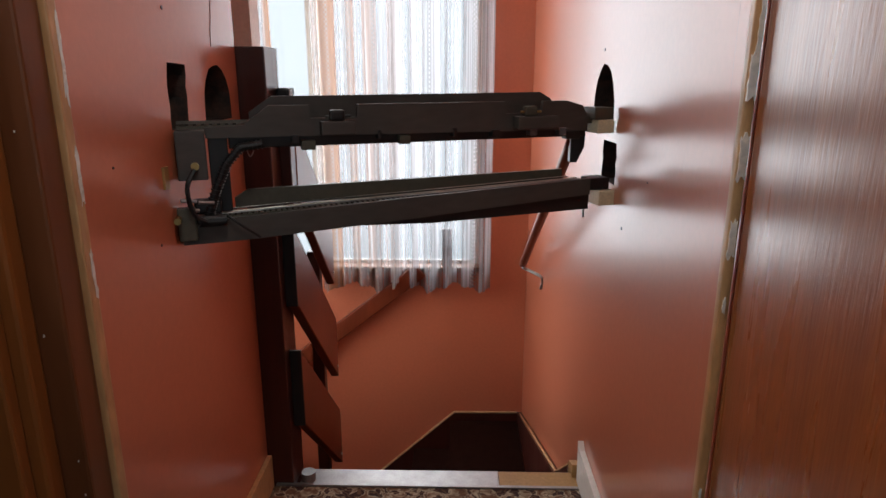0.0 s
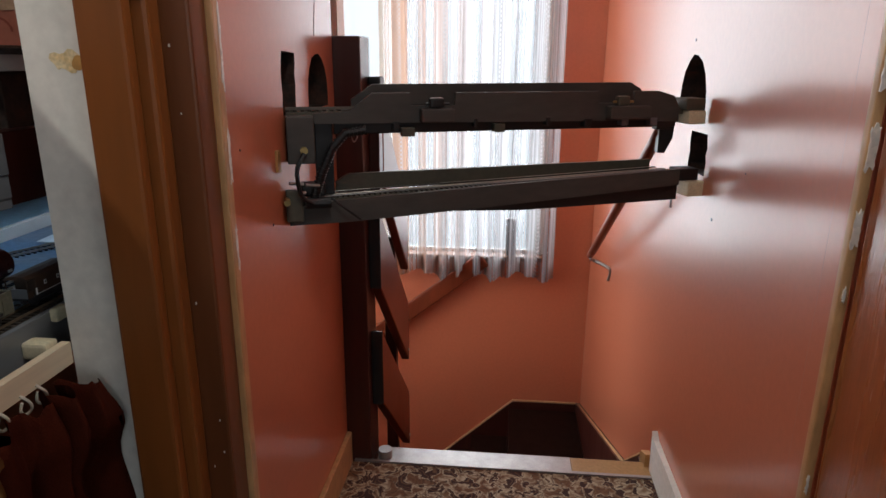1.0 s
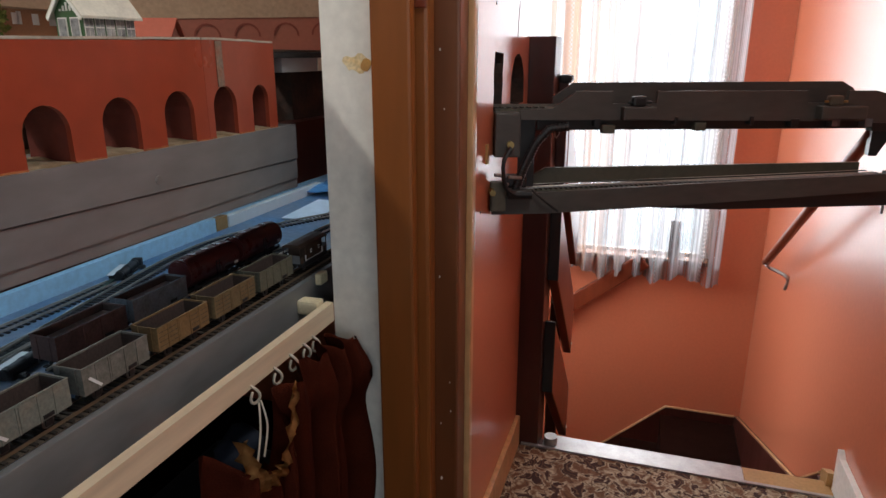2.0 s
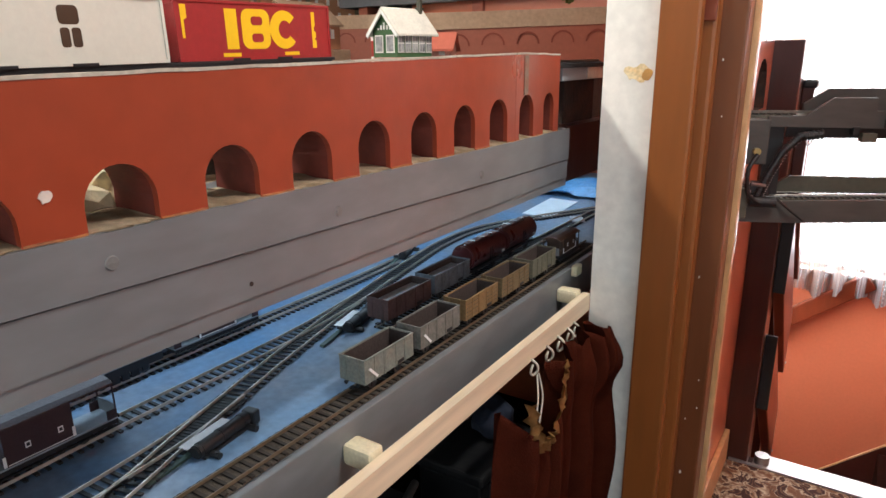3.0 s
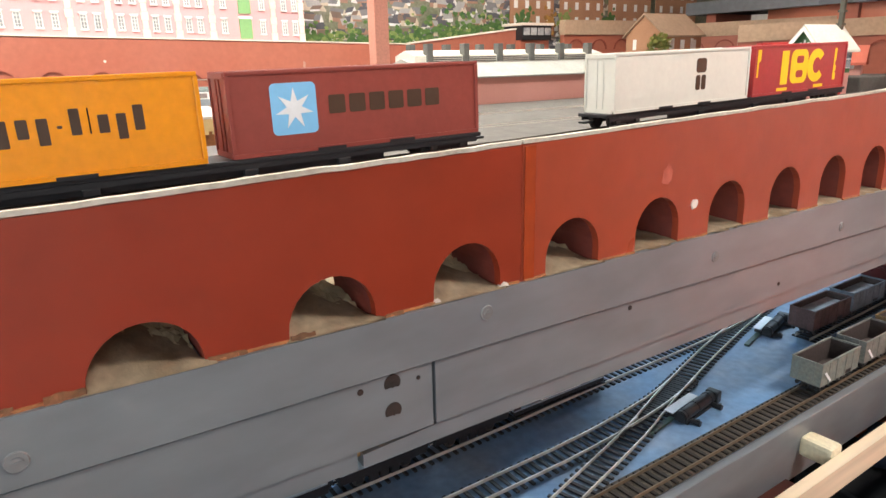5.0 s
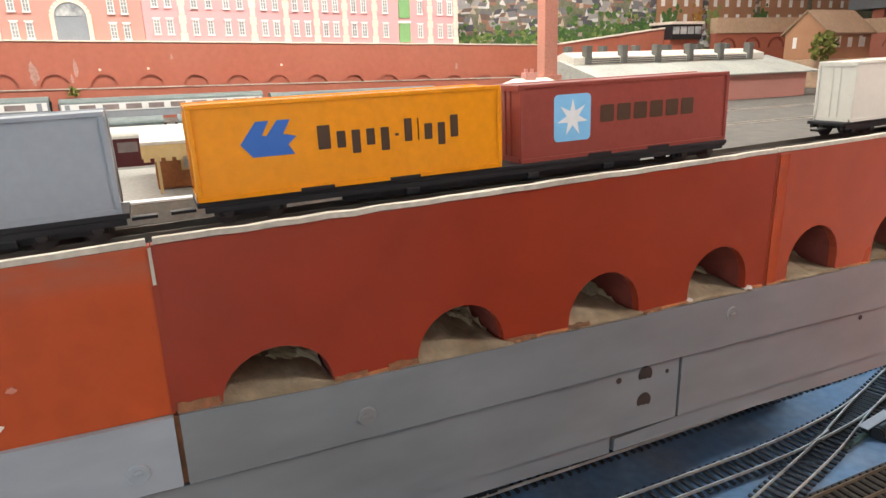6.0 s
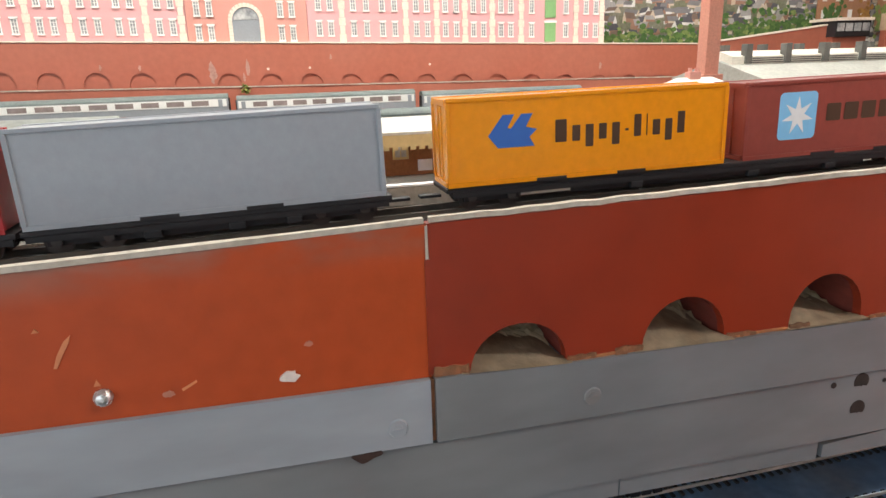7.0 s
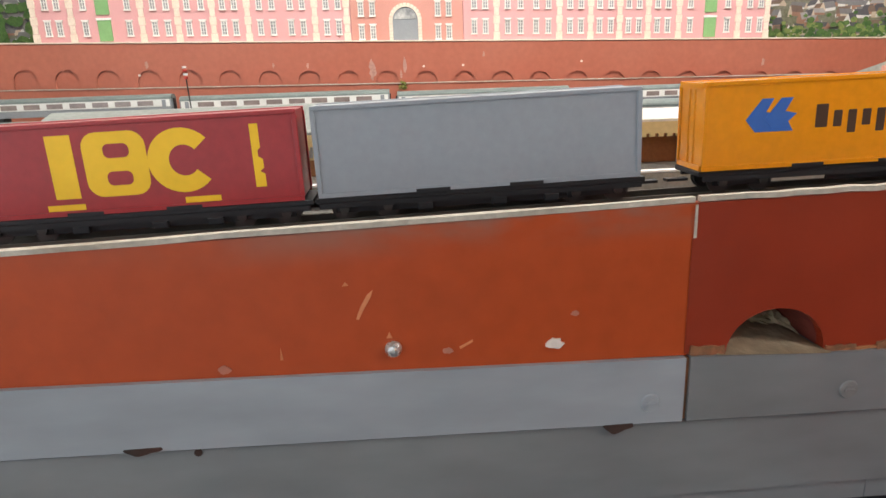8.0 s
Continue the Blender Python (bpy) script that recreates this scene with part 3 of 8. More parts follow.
def net_curtain(x0, x1, z0, z1, y, folds, seed, label):
    """A gathered net hanging in folds, with a scalloped fringe."""
    rnd = random.Random(seed)
    ph = [rnd.uniform(0, 6.3) for _ in range(4)]
    nx, nz = 150, 22
    bm = bmesh.new()
    g = []
    for i in range(nx + 1):
        u = i / nx
        col = []
        for j in range(nz + 1):
            w = j / nz
            amp = 0.012 + 0.030 * (1 - w)
            yy = y + amp * math.sin(6.283 * folds * u + ph[0] + 0.5 * math.sin(9 * u + ph[1])) + 0.006 * math.sin(6.283 * folds * 2.3 * u + ph[2])
            low = z0 + 0.022 * math.sin(6.283 * folds * 0.33 * u + ph[3]) + 0.012 * math.sin(6.283 * folds * u + ph[1]) + rnd.uniform(0, 0.012) * (j == 0)
            xx = x0 + (x1 - x0) * u + 0.006 * math.sin(6.283 * folds * u + 1.0) * (1 - 0.5 * w)
            col.append(bm.verts.new((xx, yy, low + (z1 - low) * w)))
        g.append(col)
    for a, b in zip(g, g[1:]):
        for j in range(nz):
            bm.faces.new((a[j], b[j], b[j + 1], a[j + 1]))
    cur = thing("net_curtain", (0, 0, 0), label, "curtain", "net curtains")
    part("net", bm, NET, cur, smooth=True)
    part("curtain_rod", rod(bmesh.new(), (x0 - 0.03, y, z1 + 0.004), (x1 + 0.01, y, z1 + 0.004), 0.006), METAL, cur)
    return cur


net_curtain(-0.760, 0.190, 0.058, 2.16, YF - 0.075, 10, 3, "white net curtain with lace stripes hanging over the stair window")
net_curtain(-1.36, -0.965, 0.065, 2.16, YF - 0.075, 7, 8, "white net curtain gathered beside the bare pane")

wb = thing("wicker_box", (-0.051, YF + 0.02, WZ0 + 0.031), "brown wicker box on the window sill behind the net", "box")
part("body", boxes((-0.028, 0.028, -0.022, 0.022, 0.0, 0.200), bevel=0.006), DARKWOOD, wb)
part("lid", boxes((-0.031, 0.031, -0.025, 0.025, 0.200, 0.214), bevel=0.004), DARKWOOD, wb)
# stairs going down and turning left along the far wall
RISE = 0.20
for k, (ya, yb) in enumerate(((EDGE + 0.063, 2.03), (2.03, 2.23), (2.23, 2.43))):
    st = thing("stair_step", (0, 0, 0), "dark brown carpeted stair step", "stair step", "steps of the stair")
    part("tread", one_box(-0.52, XR - 0.03, ya, yb + 0.02, -RISE * (k + 1) - 0.03, -RISE * (k + 1), bevel=0.006), STAIRDARK, st)
    part("riser", one_box(-0.52, XR - 0.03, yb - 0.01, yb + 0.008, -RISE * (k + 2) - 0.001, -RISE * (k + 1) - 0.031), STAIRDARK, st)
solo("quarter_landing", one_box(-0.03, XR - 0.003, 2.44, YF - 0.003, -0.86, -0.80), STAIRDARK, "dark brown carpeted quarter landing", "stair landing")
for k in range(5):
    xa = -0.03 - 0.22 * (k + 1)
    st = thing("stair_step", (0, 0, 0), "dark brown carpeted lower stair step", "stair step", "steps of the stair")
    zt = -0.80 - 0.19 * (k + 1)
    part("tread", one_box(xa, xa + 0.24, 2.62, YF - 0.03, zt - 0.03, zt, bevel=0.006), STAIRDARK, st)
    part("riser", one_box(xa + 0.22, xa + 0.236, 2.62, YF - 0.03, zt + 0.001, zt + 0.16), STAIRDARK, st)
# string boards with a painted top edge
bm = slab(bmesh.new(), [(1.90, -0.03), (2.17, -0.235), (YF - 0.004, -0.75), (YF - 0.004, -1.0), (1.78, -0.5), (1.78, -0.03)], "x", XR - 0.028, XR - 0.001)
solo("stair_string", bm, DARKWOOD, "dark stained stair string along the wall", "stair string", kind="structure")
bm = slab(bmesh.new(), [(XR - 0.03, -0.75), (-0.004, -0.75), (-1.0, -1.66), (-1.0, -2.1), (XR - 0.03, -1.1)], "y", YF - 0.028, YF - 0.001)
solo("stair_string_far", bm, DARKWOOD, "dark stained stair string along the far wall", "stair string", kind="structure")
for nm, a, b in (("trim", (XR - 0.015, 2.17, -0.232), (XR - 0.015, YF - 0.03, -0.745)), ("trim_b", (XR - 0.015, 1.92, -0.03), (XR - 0.015, 2.17, -0.232)), ("trim_c", (-0.004, YF - 0.015, -0.747), (XR - 0.03, YF - 0.015, -0.747)), ("trim_d", (-1.0, YF - 0.015, -1.657), (-0.004, YF - 0.015, -0.747))):
    solo(nm, rod(bmesh.new(), a, b, 0.006, 6), CREAM, "thin cream paint line on the stair string", kind="structure")
# handrail board on the far wall
d = math.atan2(0.264, 0.336)
hr = thing("far_handrail", (0, 0, 0), "flat dark wooden handrail on the far stair wall", "handrail")
part("rail", one_box(-0.60, 0.42, -0.02, 0.02, -0.045, 0.045, bevel=0.008, m=Matrix.Translation((-0.53, YF - 0.05, -0.10)) @ Matrix.Rotation(-d, 4, "Y")), PLANKWOOD, hr)
for s in (-0.35, 0.25):
    part("bracket", rod(bmesh.new(), (-0.53 + s * math.cos(d), YF - 0.04, -0.10 + s * math.sin(d)), (-0.53 + s * math.cos(d), YF, -0.12 + s * math.sin(d)), 0.008), METAL, hr)

# nosing plate on the landing's edge
ns = thing("nosing_plate", (0, 0, 0), "worn aluminium and wood nosing at the landing's edge", "stair nosing")
part("metal_strip", one_box(XL + 0.02, XR - 0.02, EDGE - 0.03, EDGE - 0.018, -0.004, 0.006, bevel=0.002), METAL, ns)
part("plate", one_box(XL + 0.09, 0.14, EDGE - 0.018, EDGE + 0.062, -0.014, 0.001, bevel=0.003), METAL, ns)
part("wood_lip", one_box(0.14, XR - 0.012, EDGE - 0.018, EDGE + 0.062, -0.014, 0.0, bevel=0.003), PINEDARK, ns)
part("front_board", one_box(XL + 0.06, XR - 0.006, EDGE - 0.012, EDGE + 0.05, -0.12, -0.016), DARKWOOD, ns)
# silver disc in place of a folded bluish-white scrap
solo("tin_lid", rod(bmesh.new(), (XL + 0.115, EDGE + 0.005, 0.001), (XL + 0.115, EDGE + 0.005, 0.03), 0.022, 20), METAL, "small silver disc standing in for a folded pale scrap at the post", "metal foot")
# skirtings
solo("baseboard", one_box(XL, XL + 0.016, 0.955, EDGE - 0.03, 0.0, 0.11, bevel=0.004), CREAM, "brown-cream skirting board on the landing", kind="structure")
bm = slab(bmesh.new(), [(1.06, 0.001), (EDGE + 0.02, 0.001), (EDGE + 0.03, 0.135), (EDGE - 0.0, 0.118), (1.06, 0.118)], "x", XR - 0.018, XR - 0.001)
solo("baseboard_right", bm, WHITE, "white painted skirting board with a pointed end", kind="structure")
solo("skirting_end", slab(bmesh.new(), [(EDGE + 0.035, -0.06), (EDGE + 0.10, -0.12), (EDGE + 0.10, 0.02), (EDGE + 0.035, 0.045)], "x", XR - 0.03, XR - 0.004), PINEDARK, "raw wooden wedge at the stair string", kind="structure")

# door frame
fr = thing("door_1", (0, 0, 0), "brown painted door frame with flaking cream edge", kind="structure")
part("architrave", boxes((-0.606, -0.546, 0.700, 0.7215, 0, 2.12), bevel=0.005), FRAME, fr)
part("jamb_bead", boxes((-0.5755, -0.528, 0.7216, 0.752, 0, 2.05), bevel=0.006), FRAME, fr)
part("jamb", boxes((-0.5755, -0.492, 0.7525, 0.800, 0, 2.05), bevel=0.004), FRAMEDARK, fr, "chocolate brown rebate of the frame")
for x, z, r in ((-0.522, 0.923, 0.0030), (-0.520, 0.664, 0.0026), (-0.519, 0.558, 0.0040), (-0.505, 0.742, 0.0022), (-0.503, 0.690, 0.0026), (-0.5145, 1.180, 0.0024), (-0.521, 1.262, 0.0034)):
    rnd = random.Random(int(z * 1000))
    pts = [(x + r * 0.45 * math.cos(q) * rnd.uniform(0.5, 1.2), z + r * 0.75 * math.sin(q) * rnd.uniform(0.6, 1.3)) for q in (6.283 * k / 9 for k in range(9))]
    part("paint_chip", slab(bmesh.new(), pts, "y", 0.7518, 0.7530), FLAKE, fr, "small white paint chip")
part("jamb_edge", jag(boxes((-0.497, -0.484, 0.8005, 0.822, 0, 2.05), bevel=0.003), 0.0015, 3), CREAM, fr, "peeling cream paint edge")


def flake(parent, x0, x1, ya, yb, za, zb, seed):
    """A patch of bare paint with ragged ends."""
    rnd = random.Random(seed)
    n = 7
    pts = [(ya + rnd.uniform(0, 0.003), za + (zb - za) * k / n + rnd.uniform(-0.004, 0.004)) for k in range(n + 1)]
    pts += [(ya + (yb - ya) * k / 4, zb + rnd.uniform(-0.012, 0.012)) for k in range(1, 4)]
    pts += [(yb - rnd.uniform(0, 0.004), zb - (zb - za) * k / n + rnd.uniform(-0.004, 0.004)) for k in range(n + 1)]
    pts += [(yb - (yb - ya) * k / 4, za + rnd.uniform(-0.012, 0.012)) for k in range(1, 4)]
    part("paint_flake", slab(bmesh.new(), pts, "x", x0, x1), FLAKE, parent, "bare white flaked patch")


for z, h in ((1.47, 0.03), (1.215, 0.095), (1.078, 0.068), (0.955, 0.060)):
    flake(fr, -0.4845, -0.4832, 0.812, 0.8215, z, z + h, int(z * 100))
part("right_jamb", boxes((0.385, XR + 0.11, 0.86, 0.951, 0, 2.05), bevel=0.004), PINK, fr)
part("right_jamb_edge", jag(boxes((0.3610, 0.3742, 0.842, 0.8595, 0, 2.05), bevel=0.003), 0.0012, 5), CREAM, fr, "peeling brown and cream paint edge")
for z, h, xa, xb in ((1.268, 0.075, 0.3665, 0.3738), (1.212, 0.056, 0.3614, 0.3738), (1.112, 0.056, 0.3614, 0.3738), (1.008, 0.050, 0.3614, 0.3720), (1.36, 0.14, 0.3640, 0.3738), (0.93, 0.018, 0.364, 0.369), (0.62, 0.03, 0.363, 0.368)):
    rnd = random.Random(int(z * 90))
    pts = [(xa + rnd.uniform(0, 0.002), z + h * k / 9) for k in range(10)] + [(xa + (xb - xa) * k / 5, z + h + rnd.uniform(-0.006, 0.006)) for k in range(1, 5)]
    pts += [(xb - rnd.uniform(0, 0.0015), z + h - h * k / 9) for k in range(10)] + [(xb - (xb - xa) * k / 5, z + rnd.uniform(-0.006, 0.006)) for k in range(1, 5)]
    part("paint_flake", slab(bmesh.new(), pts, "y", 0.8398, 0.8425), FLAKE, fr, "bare glossy white flaked patch")
part("head", boxes((-0.546, 0.50, 0.80, 0.951, 2.05, 2.06)), FRAME, fr)
part("striker_plate", boxes((-0.560, -0.530, 0.7185, 0.7215, 1.315, 1.40), bevel=0.002), PLANKWOOD, fr, "red-brown patch of a removed hinge")
# open door leaf
lf = thing("door_leaf", (0.3955, 0.835, 0), "open varnished wooden door, streaked brown veneer", "door", rz=-92)
part("panel", one_box(0.0, 0.76, -0.02, 0.02, 0.006, 2.03, bevel=0.003), DOORWOOD, lf)
for s in (-1, 1):
    part("handle", rod(rod(bmesh.new(), (0.70, s * 0.02, 1.02), (0.70, s * 0.07, 1.02), 0.009), (0.70, s * 0.07, 1.02), (0.59, s * 0.07, 1.02), 0.009), METAL, lf, "metal lever handle")
# nail holes and a hairline crack in the gloss paint
for y, z, r in ((1.325, 1.365, 0.004), (1.21, 0.918, 0.003), (1.07, 1.09, 0.0025)):
    solo("trim_nail", rod(bmesh.new(), (XL - 0.002, y, z), (XL + 0.0014, y, z), r, 10), DARKWOOD, "old nail head in the painted wall", kind="structure")
for y, z, r in ((1.541, 0.877, 0.004), (1.85, 1.302, 0.004), (1.36, 1.02, 0.002)):
    solo("trim_nail", rod(bmesh.new(), (XR - 0.0014, y, z), (XR + 0.002, y, z), r, 10), DARKWOOD, "old nail head in the painted wall", kind="structure")
solo("trim_crack", tube([(XL, 1.590, 1.42), (XL, 1.584, 1.37), (XL, 1.576, 1.34), (XL, 1.570, 1.30)], 0.0011, 5), DARKWOOD, "hairline crack above the wall slot", kind="structure")
# filler scars on the pier
scar = slab(bmesh.new(), [(-0.636 + 0.021 * math.cos(a) * (1 + 0.2 * math.sin(3 * a)), 1.243 + 0.012 * math.sin(a) * (1 + 0.3 * math.cos(5 * a))) for a in (6.283 * k / 22 for k in range(22))], "y", 0.7213, 0.7225)
scar2 = slab(bmesh.new(), [(-0.622 + 0.008 * math.cos(a) * (1 + 0.2 * math.sin(2 * a)), 1.241 + 0.009 * math.sin(a)) for a in (6.283 * k / 14 for k in range(14))], "y", 0.7209, 0.7222)
SCARS = material("orange_filler_blob", (0.56, 0.30, 0.08), 0.7, other=(0.40, 0.18, 0.05), big=60, amount=0.7)
solo("wall_scar_blob", scar2, SCARS, "small orange blob of filler on the white wall", kind="structure")
solo("wall_scar", scar, STRAP, "tan patch of torn filler on the white wall", kind="structure")

# ---- newel post and plank balustrade ----
np_ = thing("newel_post", (0, 0, 0), "tall dark stained newel post at the stair head", "newel post")
part("shaft", one_box(-0.600, -0.501, 1.745, 1.872, -0.40, 1.307, bevel=0.004), DARKWOOD, np_)
part("side_post", one_box(-0.5005, -0.470, 1.83, 1.885, 0.80, 1.19, bevel=0.004), DARKWOOD, np_)
part("post_cap", one_box(-0.5004, -0.462, 1.825, 1.89, 1.176, 1.2, bevel=0.008), BLACK, np_, "black plastic cap")
for zb in (0.965, 0.575, 0.180):
    pl = thing("balustrade_plank", (0, 0, 0), "sloping red-brown varnished balustrade plank with a black end", "balustrade plank", "planks of the balustrade")
    bm = slab(bmesh.new(), [(1.80 if zb < 0.9 else 1.886, zb if zb < 0.9 else zb - 0.08), (1.80 if zb < 0.9 else 1.886, zb + (0.25 if zb < 0.9 else 0.17)), (2.36, zb + 0.25 - 0.512), (2.37, zb + 0.22 - 0.515), (2.37, zb - 0.518)], "x", -0.5002, -0.468)
    bmesh.ops.bevel(bm, geom=bm.edges[:], offset=0.003, segments=1, affect="EDGES")
    part("plank", bm, PLANKWOOD, pl)
    if zb < 0.9:
        part("end_cap", one_box(-0.5004, -0.466, 1.791, 1.7998, zb - 0.002, zb + 0.252, bevel=0.002), BLACK, pl, "thin black piece on the near end")
    part("bolt", rod(bmesh.new(), (-0.468, 2.345, zb - 0.46), (-0.463, 2.345, zb - 0.46), 0.005), METAL, pl)
part("lower_post", one_box(-0.552, -0.5075, 2.29, 2.335, -1.1, 0.60, bevel=0.004), DARKWOOD, np_)

# handrail on the right stair wall: a bar with a bent bracket
rl = thing("stair_handrail", (0, 0, 0), "slim dark wooden handrail on a grey metal bracket", "handrail")
ra, rb = Vector((0.31, 1.75, 1.07)), Vector((0.31, 2.89, 0.377))
part("bar", tube([ra, (ra + rb) / 2, rb], 0.017, 10), PLANKWOOD, rl, smooth=True)
part("bracket", tube([rb + Vector((0, -0.02, -0.01)), rb + Vector((0.02, 0.02, -0.03)), Vector((XR - 0.006, 2.85, 0.325)), Vector((XR - 0.006, 2.87, 0.265))], 0.008, 8), METAL, rl, smooth=True)
part("top_bracket", slab(bmesh.new(), [(0.300, 1.012), (0.318, 1.012), (0.336, 1.052), (0.338, 1.088), (0.300, 1.088)], "y", 1.728, 1.760), BLACK, rl)

# ---- the lifting track bridge across the landing ----
def beam_frame(p0, p1):
    """A frame with x along the beam (level), z up, origin at p0."""
    a = math.degrees(math.atan2(p1[1] - p0[1], p1[0] - p0[0]))
    return pose(p0[0], p0[1], 0, 0, 0, a)


UP = beam_frame((-0.57, 1.32), (0.40, 1.69))
br = thing("upper_track_bridge", (0, 0, 0), "dark grey timber track bridge across the landing", "track bridge")
br.matrix_world = UP
bm = slab(bmesh.new(), [(0.055, 1.112), (0.055, 1.134), (0.132, 1.137), (0.185, 1.176), (0.270, 1.176), (0.272, 1.148), (0.374, 1.148), (0.376, 1.176), (0.735, 1.176), (0.737, 1.148), (0.832, 1.148), (0.834, 1.176), (0.90, 1.176), (0.945, 1.164), (0.962, 1.135), (0.962, 1.10), (0.88, 1.105)], "y", 0.0, 0.012)
part("front_fascia", bm, GREYBEAM, br)
bm = slab(bmesh.new(), [(0.15, 1.12), (0.15, 1.158), (0.20, 1.192), (0.87, 1.194), (0.90, 1.178), (0.94, 1.12)], "y", 0.085, 0.097)
part("rear_fascia", bm, GREYBEAM, br)
part("track_bed", one_box(0.0, 1.03, 0.0125, 0.0845, 1.118, 1.136), GREYOLIVE, br)
part("girder", one_box(0.10, 0.97, 0.02, 0.07, 1.086, 1.1175, bevel=0.003), BLACK, br)
for y in (0.038, 0.0545):
    part("rail", one_box(0.0, 1.03, y - 0.0012, y + 0.0012, 1.139, 1.1445), RAILDARK, br)
for k in range(8):
    part("sleeper", one_box(0.0 + 0.016 * k, 0.007 + 0.016 * k, 0.03, 0.063, 1.136, 1.139), SLEEPERBROWN, br)
for s, w in ((0.29, 0.075), (0.755, 0.11)):
    part("latch_block", one_box(s, s + w, -0.03, -0.0005, 1.112, 1.142, bevel=0.003), GREYBEAM, br)
    part("latch_knob", boxes((s + 0.02, s + 0.053, -0.025, -0.004, 1.1425, 1.166), bevel=0.006), BLACK if s < 0.5 else GREYOLIVE, br, "small latch knob")
    part("latch_pin", rod(bmesh.new(), (s + 0.012, -0.015, 1.152), (s + 0.066, -0.015, 1.152), 0.0032, 8), BLACK if s < 0.5 else BRASS, br)
for s, w, z in ((0.23, 0.014, 1.094), (0.25, 0.03, 1.08), (0.42, 0.008, 1.098), (0.47, 0.026, 1.085), (0.60, 0.010, 1.098), (0.70, 0.02, 1.092), (0.80, 0.02, 1.094), (0.90, 0.04, 1.082), (0.88, 0.02, 1.092)):
    part("clip", one_box(s, s + w, -0.004, 0.019, z, z + 0.02, bevel=0.002), random.Random(s).choice((BLACK, BLACK, GREYOLIVE, GREYBOARD)), br)
part("hinge_box", one_box(-0.004, 0.054, -0.03, 0.03, 1.03, 1.130, bevel=0.003), GREYBEAM, br, "grey hinge block at the wall")
part("terminal", rod(bmesh.new(), (0.03, -0.03, 1.06), (0.03, -0.042, 1.06), 0.008, 14), BRASS, br, "brass terminal screw")
part("end_cap", boxes((0.975, 1.03, -0.012, 0.05, 1.128, 1.158), bevel=0.004), GREYOLIVE, br)
part("cream_stop", boxes((0.982, 1.032, -0.016, 0.05, 1.094, 1.1275), bevel=0.004), BLOCK, br, "cream plastic stop block")
HOSE_X, HOSE_Z = (0.165, 0.122, 0.092, 0.066, 0.050, 0.046), (1.098, 1.092, 1.060, 1.005, 0.960, 0.935)


def hose(q):
    """A point on the corrugated hose, q from 0 at the girder to 1 at the lower bridge."""
    at = [k / 5 for k in range(6)]
    return Vector((lerp(q, at, HOSE_X), -0.014, lerp(q, at, HOSE_Z)))


part("hose", tube([hose(k / 10) for k in range(11)], 0.0085, 10), BLACK, br, "black corrugated cable hose")
for k in range(26):
    p, d = hose(k / 25), (hose(min(1, k / 25 + 0.04)) - hose(max(0, k / 25 - 0.04))).normalized()
    part("hose_ring", rod(bmesh.new(), p - d * 0.0016, p + d * 0.0016, 0.0108, 12), BLACK, br)
for k in range(30):
    p = hose(0.22 + 0.72 * k / 30) + Vector((0.0105, -0.004, 0.0))
    part("braid_turn", rod(bmesh.new(), p + Vector((-0.0012, 0, -0.0012)), p + Vector((0.0012, 0, 0.0012)), 0.0010, 6), METAL, br)
part("cable", tube([(0.03, -0.05, 1.055), (0.012, -0.058, 1.02), (0.02, -0.05, 0.965), (0.045, -0.045, 0.945)], 0.005, 6), BLACK, br, "thin black wire")
part("wire_loop", tube([(0.14, -0.006, 1.10), (0.148, -0.008, 1.085), (0.14, -0.008, 1.072), (0.134, -0.008, 1.09)], 0.0015, 5), METAL, br)

# black plate in place of the dark wall hole behind the hose
part("hanger_plate", one_box(0.058, 0.098, 0.022, 0.030, 0.952, 1.117, bevel=0.002), BLACK, br, "black plate standing in for a dark hole in the wall")
part("coil_box", boxes((0.02, 0.075, -0.012, 0.02, 0.955, 0.985), bevel=0.005), BLACK, br)
for k, (x, z) in enumerate(((-0.004, 0.99), (0.0, 0.97), (0.03, 0.985))):
    part("screw", rod(bmesh.new(), (x, -0.03, z), (x + 0.03, -0.022, z - 0.004), 0.004, 8), METAL, br)

LOW = beam_frame((-0.57, 1.30), (0.40, 1.65))
lo = thing("lower_track_bridge", (0, 0, 0), "dark grey timber lower track bridge with wires in its trough", "track bridge")
lo.matrix_world = LOW
bm = slab(bmesh.new(), [(0.0, 0.893), (0.0, 0.930), (0.10, 0.945), (0.50, 0.965), (0.965, 0.985), (0.965, 0.945), (0.50, 0.915), (0.13, 0.895)], "y", 0.0, 0.012)
part("front_rail", bm, GREYBEAM, lo)
bm = slab(bmesh.new(), [(0.35, 0.906), (0.97, 0.944), (0.97, 0.905), (0.55, 0.898)], "y", 0.013, 0.024)
part("under_rail", bm, BLACK, lo)
bm = slab(bmesh.new(), [(0.11, 0.972), (0.14, 0.990), (0.93, 0.999), (0.93, 0.965), (0.11, 0.950)], "y", 0.085, 0.097)
part("rear_rail", bm, GREYOLIVE, lo)
part("trough", slab(bmesh.new(), [(0.0, 0.930), (0.0, 0.942), (0.97, 0.976), (0.97, 0.962)], "y", 0.025, 0.0845), GREYOLIVE, lo)
for y in (0.036, 0.0525):
    part("rail", tube([(0.05, y, 0.9475), (0.3, y, 0.9565), (0.6, y, 0.9675), (0.95, y, 0.9800)], 0.0013, 6), RAIL, lo)
tie = to_mesh("sleeper", one_box(-0.0022, 0.0022, 0.029, 0.0595, -0.0005, 0.0022), SLEEPERBROWN)
for k in range(72):
    x = 0.06 + 0.0122 * k
    part("sleeper", tie, None, lo).matrix_local = pose(x, 0, 0.942 + 0.034 * x / 0.97)
